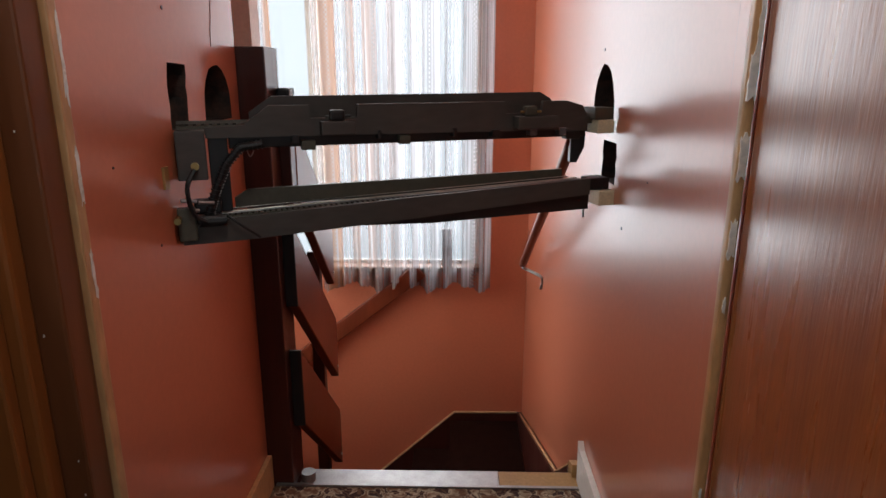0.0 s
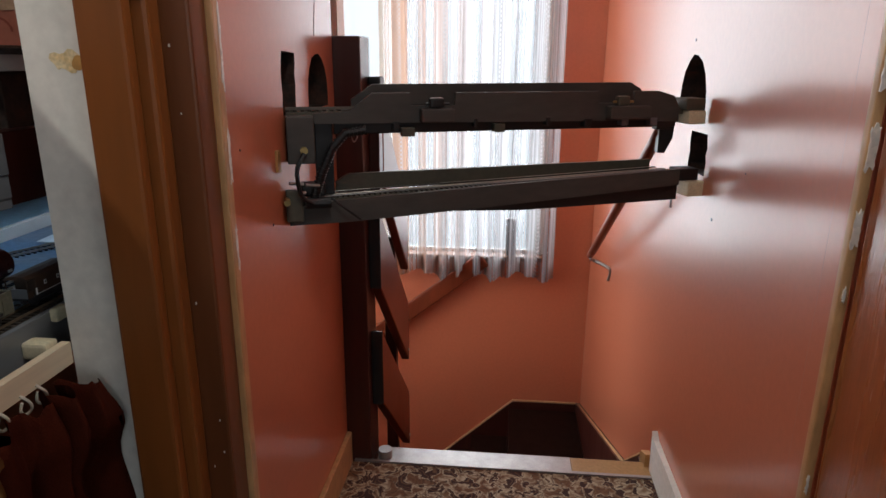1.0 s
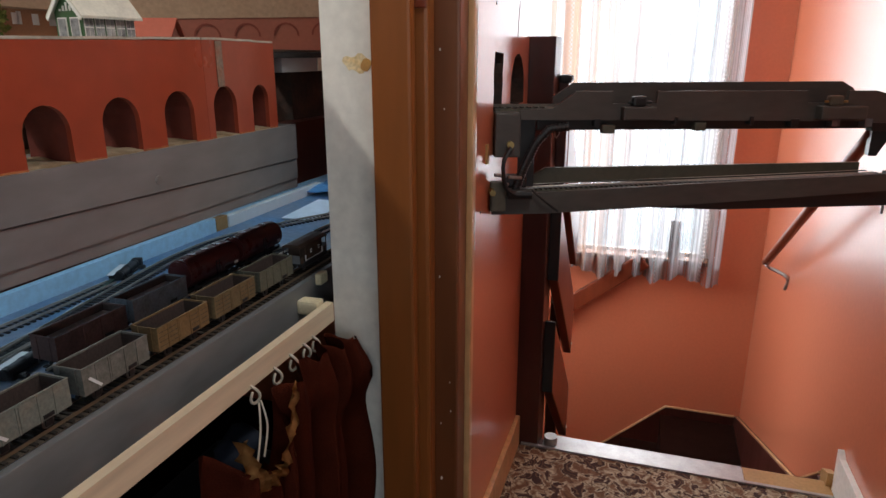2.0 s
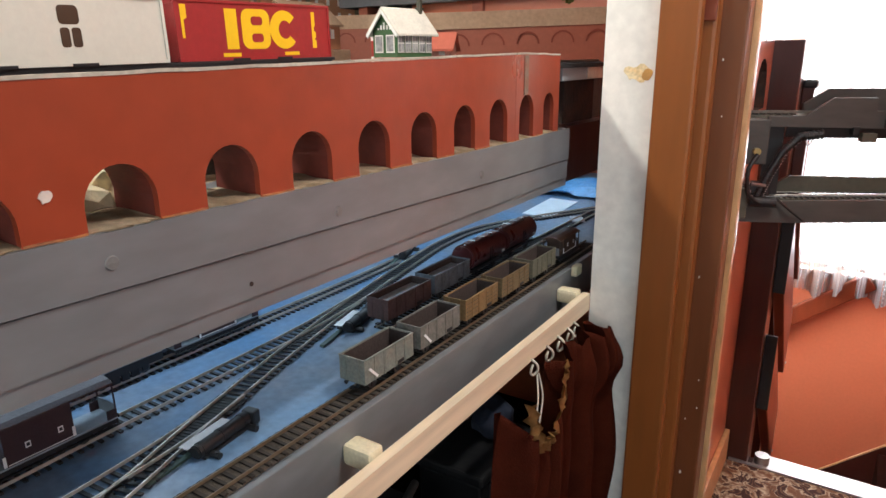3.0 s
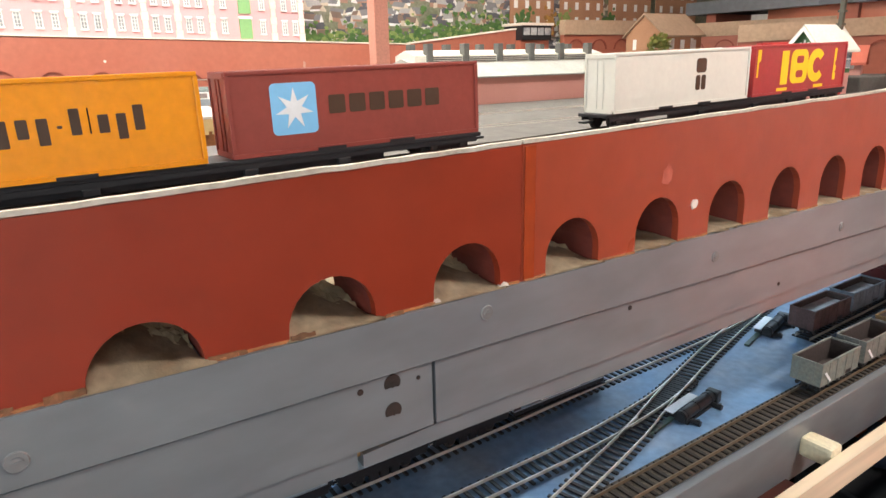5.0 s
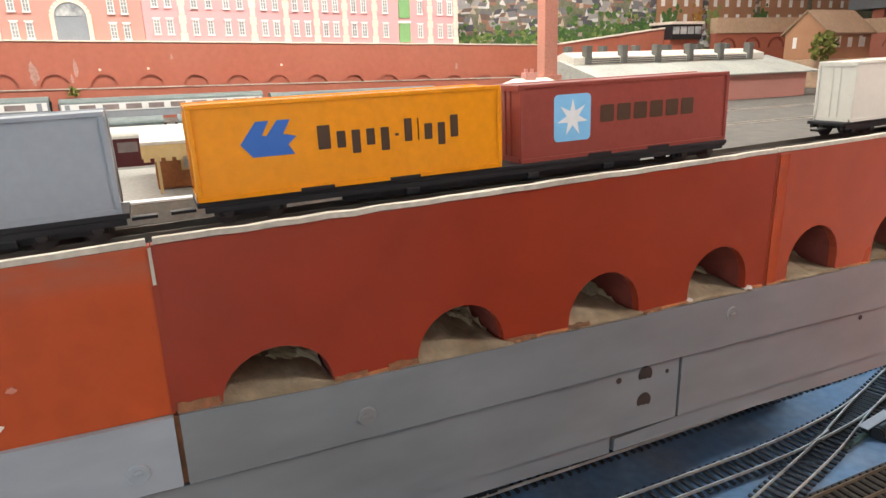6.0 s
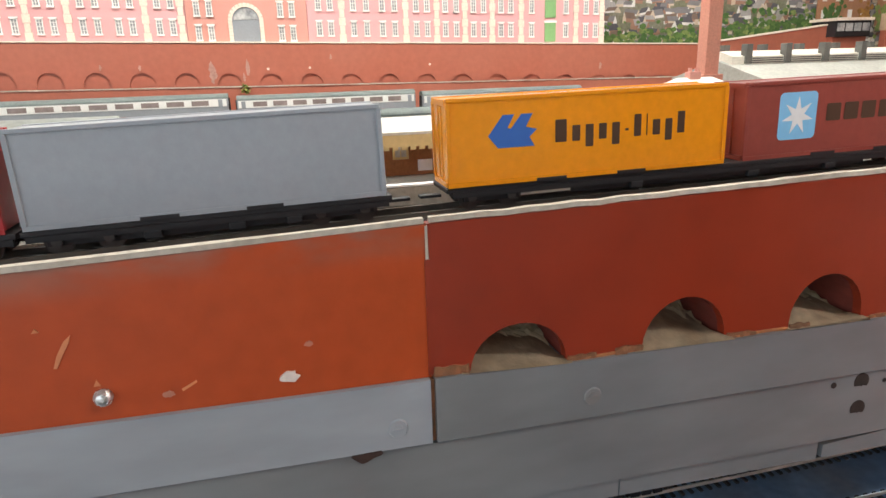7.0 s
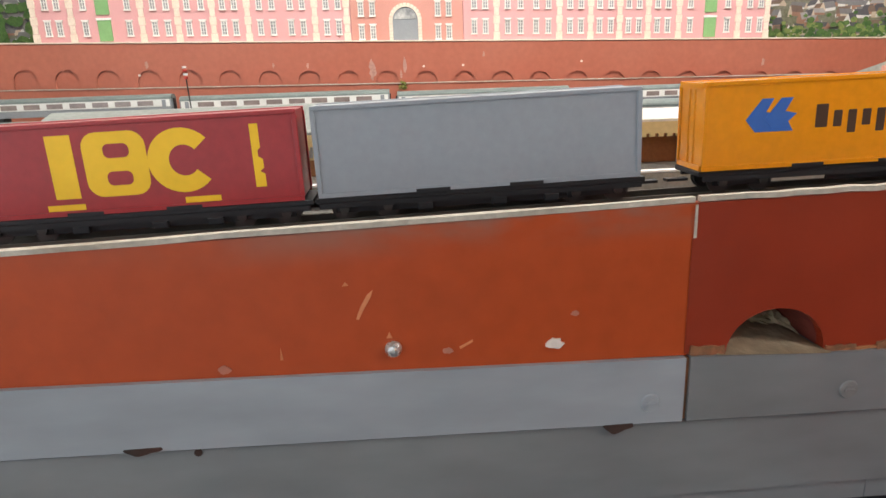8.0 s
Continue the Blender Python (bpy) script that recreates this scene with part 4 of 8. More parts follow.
for k, (y, mt) in enumerate(((0.070, BLACK), (0.077, RAIL), (0.0265, GREYBOARD))):
    part("wire", tube([(0.05, y, 0.949), (0.3, y + 0.003 * (-1) ** k, 0.9585), (0.6, y - 0.002, 0.9685), (0.94, y, 0.981)], 0.0013, 6), mt, lo)
part("bracket_plate", one_box(-0.006, 0.03, -0.02, 0.0, 0.905, 0.975, bevel=0.003), GREYOLIVE, lo, "worn metal bracket at the wall")
part("terminal", rod(bmesh.new(), (-0.004, -0.02, 0.955), (-0.004, -0.05, 0.955), 0.007, 12), BRASS, lo, "brass terminal")
part("pivot", rod(bmesh.new(), (0.035, -0.015, 0.945), (0.09, -0.015, 0.945), 0.012, 12), BLACK, lo)
part("stay_wire", tube([(0.09, -0.010, 0.955), (0.12, -0.014, 0.93), (0.155, -0.012, 0.902)], 0.0028, 6), BLACK, lo)
part("right_catch", boxes((0.965, 1.02, 0.0, 0.05, 0.955, 0.985), bevel=0.003), BLACK, lo)
part("cream_stop", boxes((0.985, 1.034, -0.012, 0.05, 0.915, 0.954), bevel=0.004), BLOCK, lo, "cream plastic stop block")
part("pin", rod(bmesh.new(), (0.955, 0.01, 0.905), (0.955, 0.01, 0.885), 0.003, 8), METAL, lo)
solo("wall_crack", jag(boxes((XL - 0.001, XL + 0.004, 1.245, 1.268, 1.02, 1.065)), 0.003, 4), PINEDARK, "splintered hole edge in the plaster", "plaster damage")

# ---- the upper layout: viaduct, fascia boards, deck ----
def xv(y):
    return lerp(y, [-1.7, -0.68, -0.303, 0.5215, 0.70], [-0.704, -0.7255, -0.7345, -0.7440, -0.752])


def z_top(y):
    return lerp(y, [-1.7, -1.0, -0.68, -0.35, 0.0, 0.2, 0.555, 0.70], [1.226, 1.240, 1.248, 1.2535, 1.261, 1.265, 1.272, 1.270])


def z_base(y):
    return lerp(y, [-1.7, -1.0, -0.68, -0.61, -0.4, 0.0, 0.3, 0.70, 1.0], [1.188, 1.179, 1.1705, 1.1672, 1.164, 1.160, 1.156, 1.153, 1.150])


def z_groove(y):
    return lerp(y, [-1.7, -1.0, -0.68, -0.37, -0.06, 0.18, 0.78, 1.0], [1.152, 1.142, 1.134, 1.127, 1.119, 1.114, 1.098, 1.094])


def z_low(y):
    return lerp(y, [-1.7, -0.57, -0.43, -0.34, -0.2, 0.18, 0.45, 0.78, 1.0], [1.098, 1.0768, 1.0715, 1.0695, 1.066, 1.0625, 1.0600, 1.055, 1.053])


def z_seam(y):
    return z_low(y) + lerp(y, [-0.65, -0.43, -0.15, 0.1], [0.0115, 0.0130, 0.0148, 0.0140])


def z_rail(y):
    return z_top(y) - 0.007


def arch_panel(ya, yb, arches, mat, label, depth=0.055):
    """A painted card front with arched openings cut right through, and their barrels behind it."""
    pts = [(ya, z_top(ya)), (ya, z_base(ya))]
    for c, w in arches:
        zb, apex = z_base(c), lerp(c, [-0.65, -0.53, 0.0, 0.56, 0.66], [1.192, 1.194, 1.205, 1.217, 1.215])
        spring = max(apex - w, zb + 0.001)
        pts += [(c - w, zb), (c - w, spring)]
        for k in range(1, 14):
            a = math.pi * (1 - k / 14)
            pts.append((c + w * math.cos(a), spring + (apex - spring) * math.sin(a)))
        pts += [(c + w, spring), (c + w, zb)]
    pts += [(yb, z_base(yb)), (yb, z_top(yb))] + [(y, z_top(y)) for y in span(yb, ya, 6)[1:-1]]
    bm = bmesh.new()
    f0 = [bm.verts.new((xv(y), y, z)) for y, z in pts]
    f1 = [bm.verts.new((xv(y) - 0.006, y, z)) for y, z in pts]
    bm.faces.new(f0), bm.faces.new(f1[::-1])
    for i in range(len(pts)):
        j = (i + 1) % len(pts)
        bm.faces.new((f0[i], f0[j], f1[j], f1[i]))
    v = thing("model_viaduct", (0, 0, 0), label, "model viaduct", "stretches of the viaduct")
    part("arcade", bm, mat, v)
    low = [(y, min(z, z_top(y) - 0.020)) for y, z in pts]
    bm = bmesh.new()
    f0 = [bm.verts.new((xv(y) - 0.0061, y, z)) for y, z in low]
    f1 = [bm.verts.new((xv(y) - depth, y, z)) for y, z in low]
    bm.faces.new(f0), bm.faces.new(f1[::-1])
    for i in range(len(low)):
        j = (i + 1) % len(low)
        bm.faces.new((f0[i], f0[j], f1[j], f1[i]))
    part("barrel_block", bm, BARRELSHADE, v, "red arch barrels darkened for shade")
    part("coping", jag(ribbon(span(ya + 0.001, yb - 0.001, 30), lambda y: z_top(y) + 0.0003, lambda y: z_top(y) + 0.0028, lambda y: xv(y) + 0.0006, 0.0042), 0.0008, int(ya * 77) + 99), PAPEREDGE, v, "bare pale card edge")
    for c, w in arches:
        zb = z_base(c)
        bm = bmesh.new()
        noise.seed_set(int(c * 500) + 700)
        spill = 1.0 if c < -0.25 else 0.35
        rows_ = []
        for i in range(19):
            u = -1 + i / 9
            row = []
            for j in range(9):
                d = j / 8
                front = d > 0.86
                y = c + u * (w - 0.001 + (0.006 * spill if front else 0))
                n3 = noise.noise((u * 2.1 + c * 40, d * 3, 0))
                lump = 0.0012 + 0.0030 * (1 - d) + 0.0022 * n3
                if c < -0.25:
                    bank = (0.0125 if c > -0.6 else 0.006) * (0.5 - 0.5 * u) * lerp(d, [0.0, 0.45, 0.88], [1.2, 1.0, 0.0])
                    lump = min(lump + bank * (1 + 0.25 * n3), w * math.sqrt(max(0.0, 1 - u * u)) + 0.001)
                reach = 0.0027 if front and noise.noise((u * 3 + c * 31, 5, 1)) * 0.6 + spill - 0.7 * abs(u) > 0.1 else -0.0005
                row.append(bm.verts.new((lerp(d, [0, 0.86, 1], [xv(c) - 0.052, xv(c) - 0.001, xv(c) + reach]), y, z_base(y) + (max(0.0003, lump) if d < 0.9 else 0.0004))))
            rows_.append(row)
        for ra_, rb_ in zip(rows_, rows_[1:]):
            for j in range(8):
                bm.faces.new((ra_[j], rb_[j], rb_[j + 1], ra_[j + 1]))
        bmesh.ops.solidify(bm, geom=bm.faces[:], thickness=0.0012)
        part("sill", bm, DUST, v, "dusty ground spilling from the arch", smooth=True)
        if c < -0.25:
            bm = bmesh.new()
            rows_ = []
            for i in range(23):
                u = -1 + i / 11
                row = []
                for j in range(15):
                    d = j / 14
                    n4 = noise.noise((u * 4 + c * 60, d * 5, 3)) + 0.6 * noise.noise((u * 11 + c * 60, d * 12, 7))
                    hump = 0.019 * (1 - d) ** 0.8 * (0.75 + 0.45 * n4) * (1 - 0.35 * abs(u + 0.25))
                    row.append(bm.verts.new((xv(c) - 0.054 + 0.036 * d, c + u * (w - 0.0015), zb + 0.0005 + max(0.0, hump))))
                rows_.append(row)
            for ra_, rb_ in zip(rows_, rows_[1:]):
                for j in range(14):
                    bm.faces.new((ra_[j], rb_[j], rb_[j + 1], ra_[j + 1]))
            bmesh.ops.solidify(bm, geom=bm.faces[:], thickness=0.001)
            part("rock", jag(bm, 0.0016, int(c * 300) + 90, 300), ROCK, v, "pale plaster rock inside the arch")
    edges = [ya + 0.002] + [q for c, w in arches for q in (c - w - 0.0005, c + w + 0.0005)] + [yb - 0.002]
    if arches:
        for a, b in zip(edges[::2], edges[1::2]):
            if b - a > 0.006:
                part("foot_edge", jag(ribbon(span(a, b, max(3, int((b - a) / 0.004))), lambda y: z_base(y) + 0.0001, lambda y: z_base(y) + 0.0016, lambda y: xv(y) + 0.0009, 0.002), 0.0009, int(a * 900) + 2000), FOOT, v, "bare orange card foot")
    return v


arch_at = [(-0.634, 0.0262), (-0.5365, 0.0262)] + [(-0.626 + 0.0928 * k, 0.0262) for k in range(2, 8)] + [(0.0236 + 0.0895 * k, 0.0255) for k in range(1, 7)]
p_c = arch_panel(-1.62, -0.6804, [], VIADUCT2C, "orange-red painted plain viaduct panel with screw heads")
p_b = arch_panel(-0.680, -0.3035, arch_at[:4], VIADUCT, "brick-red painted arched viaduct panel")
p_a = arch_panel(-0.303, 0.5215, arch_at[4:13], VIADUCT3, "dull red painted arched viaduct panel")
p_e = arch_panel(0.522, 0.690, [arch_at[13], (0.646, 0.021)], VIADUCT3, "short red painted viaduct end panel")
part("seam_strip", jag(ribbon(span(-0.3015, -0.2925, 2), lambda y: z_base(y) + 0.001, lambda y: z_top(y) - 0.0015, lambda y: xv(y) + 0.0010, 0.0012), 0.0006, 12), SEAMRED, p_b, "glossy orange-red filled seam")
part("end_strip", ribbon(span(0.548, 0.562, 1), lambda y: z_base(y) + 0.062, lambda y: z_top(y) - 0.001, lambda y: xv(y) + 0.0012, 0.0011), PATCHGREY, p_e, "grey worn seam")

def blob(c_y, c_z, r, mat, parent, name="paint_chip", label="white paint chip", dx=0.0008, seed=1, squash=1.0):
    rnd = random.Random(seed)
    pts = [(c_y + r * math.cos(a) * rnd.uniform(0.7, 1.2), c_z + r * squash * math.sin(a) * rnd.uniform(0.7, 1.2)) for a in (6.283 * k / 14 for k in range(14))]
    part(name, slab(bmesh.new(), pts, "x", xv(c_y) - 0.002, xv(c_y) + dx), mat, parent, label)


CHIP = paint("white_chipped_plaster", (0.72, 0.62, 0.55), 0.8, 0.4)
blob(-0.748, 1.182, 0.0042, CHIP, p_c, seed=2, dx=0.0014, squash=0.7)
blob(-0.800, 1.182, 0.0026, PATCH, p_c, seed=3, squash=0.6)
blob(-0.738, 1.197, 0.0022, PATCH, p_c, seed=4, squash=0.6)
blob(-0.905, 1.180, 0.003, PATCH, p_c, seed=6, squash=0.7)
blob(-0.118, 1.190, 0.0042, CHIP, p_a, seed=5, dx=0.0012)
blob(-0.155, 1.218, 0.007, PATCHSOFT, p_a, label="faded pink patch", seed=7, squash=1.3, dx=0.0003)
blob(-0.318, 1.163, 0.004, CHIP, p_b, seed=9)
blob(-0.372, 1.164, 0.003, CHIP, p_b, seed=10)
SCREW = material("silver_screw_steel", (0.72, 0.72, 0.70), 0.28, 0.85, big=300, fine=900, amount=0.4)
scr = rod(bmesh.new(), (0, 0, 0), (0.0016, 0, 0), 0.0041, 20, 0.0039)
rod(scr, (0.0015, 0, 0), (0.0034, 0, 0), 0.0039, 20, 0.0026)
rod(scr, (0.0033, 0, 0), (0.0040, 0, 0), 0.0026, 20, 0.0010)
sc = part("screw_head", scr, SCREW, p_c, "silver screw head")
sc.location = (xv(-0.826), -0.826, 1.185)
SCRATCH = paint("pale_orange_scratch", (0.62, 0.22, 0.09), 0.6, 0.3)
for pts in ([(-0.8425, 1.2010), (-0.8405, 1.2065), (-0.8370, 1.2125), (-0.8340, 1.2150), (-0.8350, 1.2118), (-0.8385, 1.2060), (-0.8412, 1.2008)], [(-0.8290, 1.1905), (-0.8275, 1.1935), (-0.8262, 1.1905)], [(-0.8480, 1.2175), (-0.8465, 1.2195), (-0.8450, 1.2178)], [(-0.8790, 1.1830), (-0.8785, 1.1890), (-0.8777, 1.1830)], [(-0.7945, 1.1835), (-0.7880, 1.1868), (-0.7878, 1.1858), (-0.7940, 1.1824)]):
    part("scratch", slab(bmesh.new(), pts, "x", xv(pts[0][0]) - 0.002, xv(pts[0][0]) + 0.0005), SCRATCH, p_c, "pale orange scratch")

GRIME = material("brown_grime", (0.16, 0.075, 0.035), 0.9, other=(0.28, 0.10, 0.04), big=80, fine=300, amount=0.8)
for ya_, yb_2, hgt in ((-0.679, -0.661, 0.0050), (-0.607, -0.590, 0.0032), (-0.579, -0.563, 0.0040), (-0.509, -0.490, 0.0028), (-0.466, -0.452, 0.0030), (-0.408, -0.396, 0.0022)):
    part("grime", jag(ribbon(span(ya_, yb_2, 10), lambda y: z_base(y) + 0.0002, lambda y: z_base(y) + hgt, lambda y: xv(y) + 0.0013, 0.0014), 0.0011, int(ya_ * -900), 240), GRIME, p_b, "brown broken card along the foot")

part("card_edge", jag(ribbon(span(-0.6812, -0.6799, 2), lambda y: z_top(y) - 0.017, lambda y: z_top(y) - 0.0008, lambda y: xv(y) + 0.0008, 0.0012), 0.0005, 14, 150), PAPEREDGE, p_c, "bare pale card edge")
part("seam_fill", ribbon(span(-0.6818, -0.6792, 1), lambda y: z_base(y) + 0.0012, lambda y: z_top(y) - 0.017, lambda y: xv(y) + 0.0004, 0.002), VIADUCT, p_c)

# fascia boards
fb = thing("fascia_board", (0, 0, 0), "grey painted upper fascia board with filled screw holes", "fascia board", "fascia boards")
for a, b in ((-1.62, -0.6816), (-0.6792, 0.735)):
    part("board", ribbon(span(a, b, 24), lambda y: z_groove(y) + 0.0012, lambda y: z_base(y) - (0.0 if y > -0.68 else 0.0005), lambda y: xv(y) + 0.003, 0.10), GREYBOARD if b > 0 else GREYBOARD2, fb)
for y, z in ((-0.699, 1.147), (-0.593, 1.146), (-0.335, 1.150), (-0.085, 1.140), (0.14, 1.130), (0.42, 1.122)):
    bm = rod(bmesh.new(), (0, 0, 0), (0.0010, 0, 0), 0.0052, 18, 0.0046)
    rod(bm, (0.0009, 0, 0), (0.0014, 0, 0), 0.0026, 10)
    box(bm, 0.0013, 0.0018, -0.0026, 0.0026, -0.0005, 0.0005)
    q = part("filled_screw", bm, GREYPLUG if y > -0.69 else GREYBOARD2, fb, "painted-over screw plug")
    q.location = (xv(y) + 0.0028, y, z)
# flat dark pieces on the board stand for the shade inside notches
for yc_, zc_, hw_, hh_ in ((-0.715, 1.1362, 0.0072, 0.0056), (-0.9465, 1.1437, 0.0085, 0.0042)):
    pts = [(yc_ + hw_ * math.cos(q) * (1 + 0.12 * math.sin(5 * q)), zc_ + 0.3 * hw_ * 0.1 - hh_ * abs(math.sin(q)) * (0.85 + 0.2 * math.cos(3 * q))) for q in (math.pi * k / 12 for k in range(13))]
    part("notch", slab(bmesh.new(), pts, "x", xv(yc_) - 0.004, xv(yc_) + 0.0034), SHADEDARK, fb, "broken notch drawn as a flat dark piece of shade")
part("joint", jag(ribbon(span(-0.6815, -0.6793, 1), lambda y: z_groove(y) + 0.0014, lambda y: z_base(y) - 0.0008, lambda y: xv(y) + 0.0012, 0.01), 0.0003, 3), GRIME, fb, "brown open joint between two boards")
fl = thing("lower_fascia_board", (0, 0, 0), "grey painted lower fascia board with drilled holes", "fascia board", "fascia boards")
for a, b in ((-0.375, 0.735), (-1.62, -0.3775)):
    part("board", ribbon(span(a, b, 24), z_seam, lambda y: z_groove(y) - 0.0002, lambda y: xv(y) + 0.0012, 0.03), GREYBOARD, fl)
# holes are not cut: flat dark shapes carry the shade inside them
for z in (1.1222, 1.1036):
    rim_ = [(-0.4065 + 0.0056 * math.cos(a), z + 0.0056 * math.sin(a)) for a in (math.radians(-38 + 13 * k) for k in range(20))]
    rim_ += [(-0.4065 - 0.0012 + 0.0030 * q, z - 0.0022 - 0.0012 * (1 - abs(2 * q - 1))) for q in (0.2, 0.5, 0.8)]
    part("drilled_hole", slab(bmesh.new(), rim_, "x", xv(-0.4065) - 0.004, xv(-0.4065) + 0.0016), SHADEDARK, fl, "drilled hole drawn as a flat dark piece of shade")
for y, z in ((-0.388, 1.120), (-0.428, 1.123), (-0.191, 1.118), (0.03, 1.09), (-0.922, 1.1385)):
    part("nail_hole", rod(bmesh.new(), (xv(y) - 0.004, y, z), (xv(y) + 0.0017, y, z), 0.0014 if y > -0.4 and y < -0.3 else 0.002, 10), SHADEDARK, fl)
bt = thing("bottom_batten", (0, 0, 0), "grey painted batten under the fascia", "batten", "fascia boards")
for a, b in ((-1.62, -0.5724), (-0.5718, -0.4318)):
    part("batten", ribbon(span(a, b, 12), z_low, lambda y: z_seam(y) - 0.0006, lambda y: xv(y) - 0.0002, 0.03), GREYBOARD, bt)
part("batten", ribbon(span(-0.4275, 0.735, 80), z_low, lambda y: z_seam(y) - lerp(y, [-0.43, -0.372, -0.34, 1.0], [0.0042, 0.0014, 0.0005, 0.0004]), lambda y: xv(y) - 0.0004, 0.03), GREYBOARD, bt)
part("packing_strip", jag(ribbon(span(-0.4315, -0.345, 24), lambda y: z_low(y) + 0.006, lambda y: z_seam(y) + 0.001, lambda y: xv(y) - 0.0045, 0.004), 0.001, 44, 200), PINEDARK, bt, "bare brown wood where two battens meet")

# shade past the viaduct's end, built as a dark recessed board
solo("fascia_end_board", ribbon(span(0.7352, 1.02, 8), z_low, z_base, lambda y: xv(y) - 0.012, 0.03), DARKWOOD, "dark board standing in for shade past the viaduct's end", "fascia board", "fascia boards")

# decks: main baseboard, viaduct deck, ground behind the arches
solo("baseboard_deck", boxes((-2.25, -0.84, -1.7, 0.95, 1.09, 1.115), (-2.25, -0.95, 0.95, 2.25, 1.09, 1.115)), DARKWOOD, "dark plywood baseboard of the upper layout", "baseboard")
solo("arch_ground", jag(ribbon(span(-1.6, 0.68, 120), lambda y: 1.116, lambda y: z_base(y) + lerp(y, [-0.7, -0.4, 0.0], [0.008, 0.005, -0.002]), lambda y: xv(y) - 0.058, 0.10), 0.003, 21), DUST, "dusty plaster ground behind the viaduct arches", "scenery ground", kind="stuff")
rk = bmesh.new()
rnd = random.Random(5)
for k in range(60):
    y = rnd.uniform(-0.70, -0.02)
    bmesh.ops.create_icosphere(rk, subdivisions=2, radius=rnd.uniform(0.010, 0.022), matrix=pose(-0.822 + rnd.uniform(-0.030, 0.022), y, z_base(y) + rnd.uniform(0.0, 0.020)))
solo("plaster_rocks", jag(rk, 0.008, 31), ROCK, "pale plaster rock face behind the arches", "plaster rock", kind="stuff")
solo("viaduct_deck", ribbon(span(-1.62, 1.05, 60), lambda y: z_rail(y) - 0.0125, lambda y: z_rail(y) - 0.0055, lambda y: xv(y) - 0.0063, 0.088), BALLASTDARK, "dark ballasted track deck on top of the viaduct", "track deck")


def track_pieces(name, pts, zf, label, rail_mat, sleeper_mat, step=0.0098, gauge=0.0165):
    """Model track along plan points: two rails and sleepers, each sleeper a piece of its own."""
    pts = [Vector((*p, 0)) for p in pts]
    line = []
    for i in range(len(pts) - 1):
        p0, p1, p2, p3 = pts[max(i - 1, 0)], pts[i], pts[i + 1], pts[min(i + 2, len(pts) - 1)]
        for k in range(12):
            t = k / 12
            line.append(0.5 * (2 * p1 + (p2 - p0) * t + (2 * p0 - 5 * p1 + 4 * p2 - p3) * t * t + (3 * p1 - p0 - 3 * p2 + p3) * t ** 3))
    line.append(pts[-1])
    cum = [0.0]
    for a, b in zip(line, line[1:]):
        cum.append(cum[-1] + (b - a).length)

    def at(s):
        x = lerp(s, cum, [p.x for p in line])
        y = lerp(s, cum, [p.y for p in line])
        s1, s0 = min(s + 0.004, cum[-1]), max(s - 0.004, 0)
        dx = lerp(s1, cum, [p.x for p in line]) - lerp(s0, cum, [p.x for p in line])
        dy = lerp(s1, cum, [p.y for p in line]) - lerp(s0, cum, [p.y for p in line])
        return x, y, math.atan2(dy, dx)
    tr = thing(name, (0, 0, 0), label, "railway track", "model railway tracks")
    n = max(4, int(cum[-1] / 0.02))
    for side in (-1, 1):
        bm = bmesh.new()
        prev = None
        for i in range(n + 1):
            x, y, a = at(cum[-1] * i / n)
            ring = []
            for w, h in ((-0.0006, -0.0036), (0.0006, -0.0036), (0.0006, 0), (-0.0006, 0)):
                o = side * (gauge / 2 + 0.0006) + w
                ring.append(bm.verts.new((x - math.sin(a) * o, y + math.cos(a) * o, zf(y) + h)))
            if prev:
                for k in range(4):
                    bm.faces.new((prev[k], prev[(k + 1) % 4], ring[(k + 1) % 4], ring[k]))
            prev = ring
        part("rail", bm, rail_mat, tr)
    tie = gauge / 2 + 0.0073
    me = to_mesh("sleeper", one_box(-0.0018, 0.0018, -tie, tie, -0.0058, -0.0037), sleeper_mat)
    for i in range(min(290, int(cum[-1] / step))):
        x, y, a = at(step * (i + 0.5))
        s = part("sleeper", me, None, tr)
        s.matrix_local = pose(x, y, zf(y), 0, 0, math.degrees(a))
    return tr


track_pieces("viaduct_track", [(-0.768, -1.6), (-0.790, -0.68), (-0.796, 0.1), (-0.80, 0.7), (-0.81, 1.0)], z_rail, "model railway track on the viaduct", RAILDARK, SLEEPER)

# ---- the lower yard ----
ZY = 0.900
zr = lambda y: ZY + 0.0066
yb_ = thing("yard_baseboard", (0, 0, 0), "blue-painted lower yard baseboard with grey front board", "baseboard")
part("top", one_box(-1.118, -0.752, -1.4, 2.2, ZY - 0.012, ZY), YARDBLUE, yb_)
part("front_board", one_box(-0.7515, -0.742, -1.4, 0.94, 0.825, ZY + 0.0004, bevel=0.0015), GREYBOARD, yb_, "grey painted front board")
part("back_panel", one_box(-1.088, -1.074, 0.22, 0.945, ZY + 0.0005, ZY + 0.030), PALEBLUE, yb_, "pale blue back panel")
part("back_post", one_box(-1.09, -1.074, 0.947, 0.985, ZY + 0.0005, ZY + 0.028), PINEDARK, yb_, "bare brown post")
part("back_panel", one_box(-1.088, -1.072, 0.988, 1.40, ZY + 0.0005, ZY + 0.024), CEIL, yb_, "white edged back panel")
part("far_sheet", one_box(-2.2, -1.119, 0.98, 2.2, ZY - 0.012, ZY + 0.002), PALEBLUE, yb_, "pale blue sheet at the far end")
solo("yard_back_wall", boxes((-1.16, -1.136, -1.4, 0.975, 0.70, 1.09), (-2.2, -1.16, 0.95, 0.975, 0.70, 1.09)), DARKWOOD, "dark board behind the yard", kind="structure")
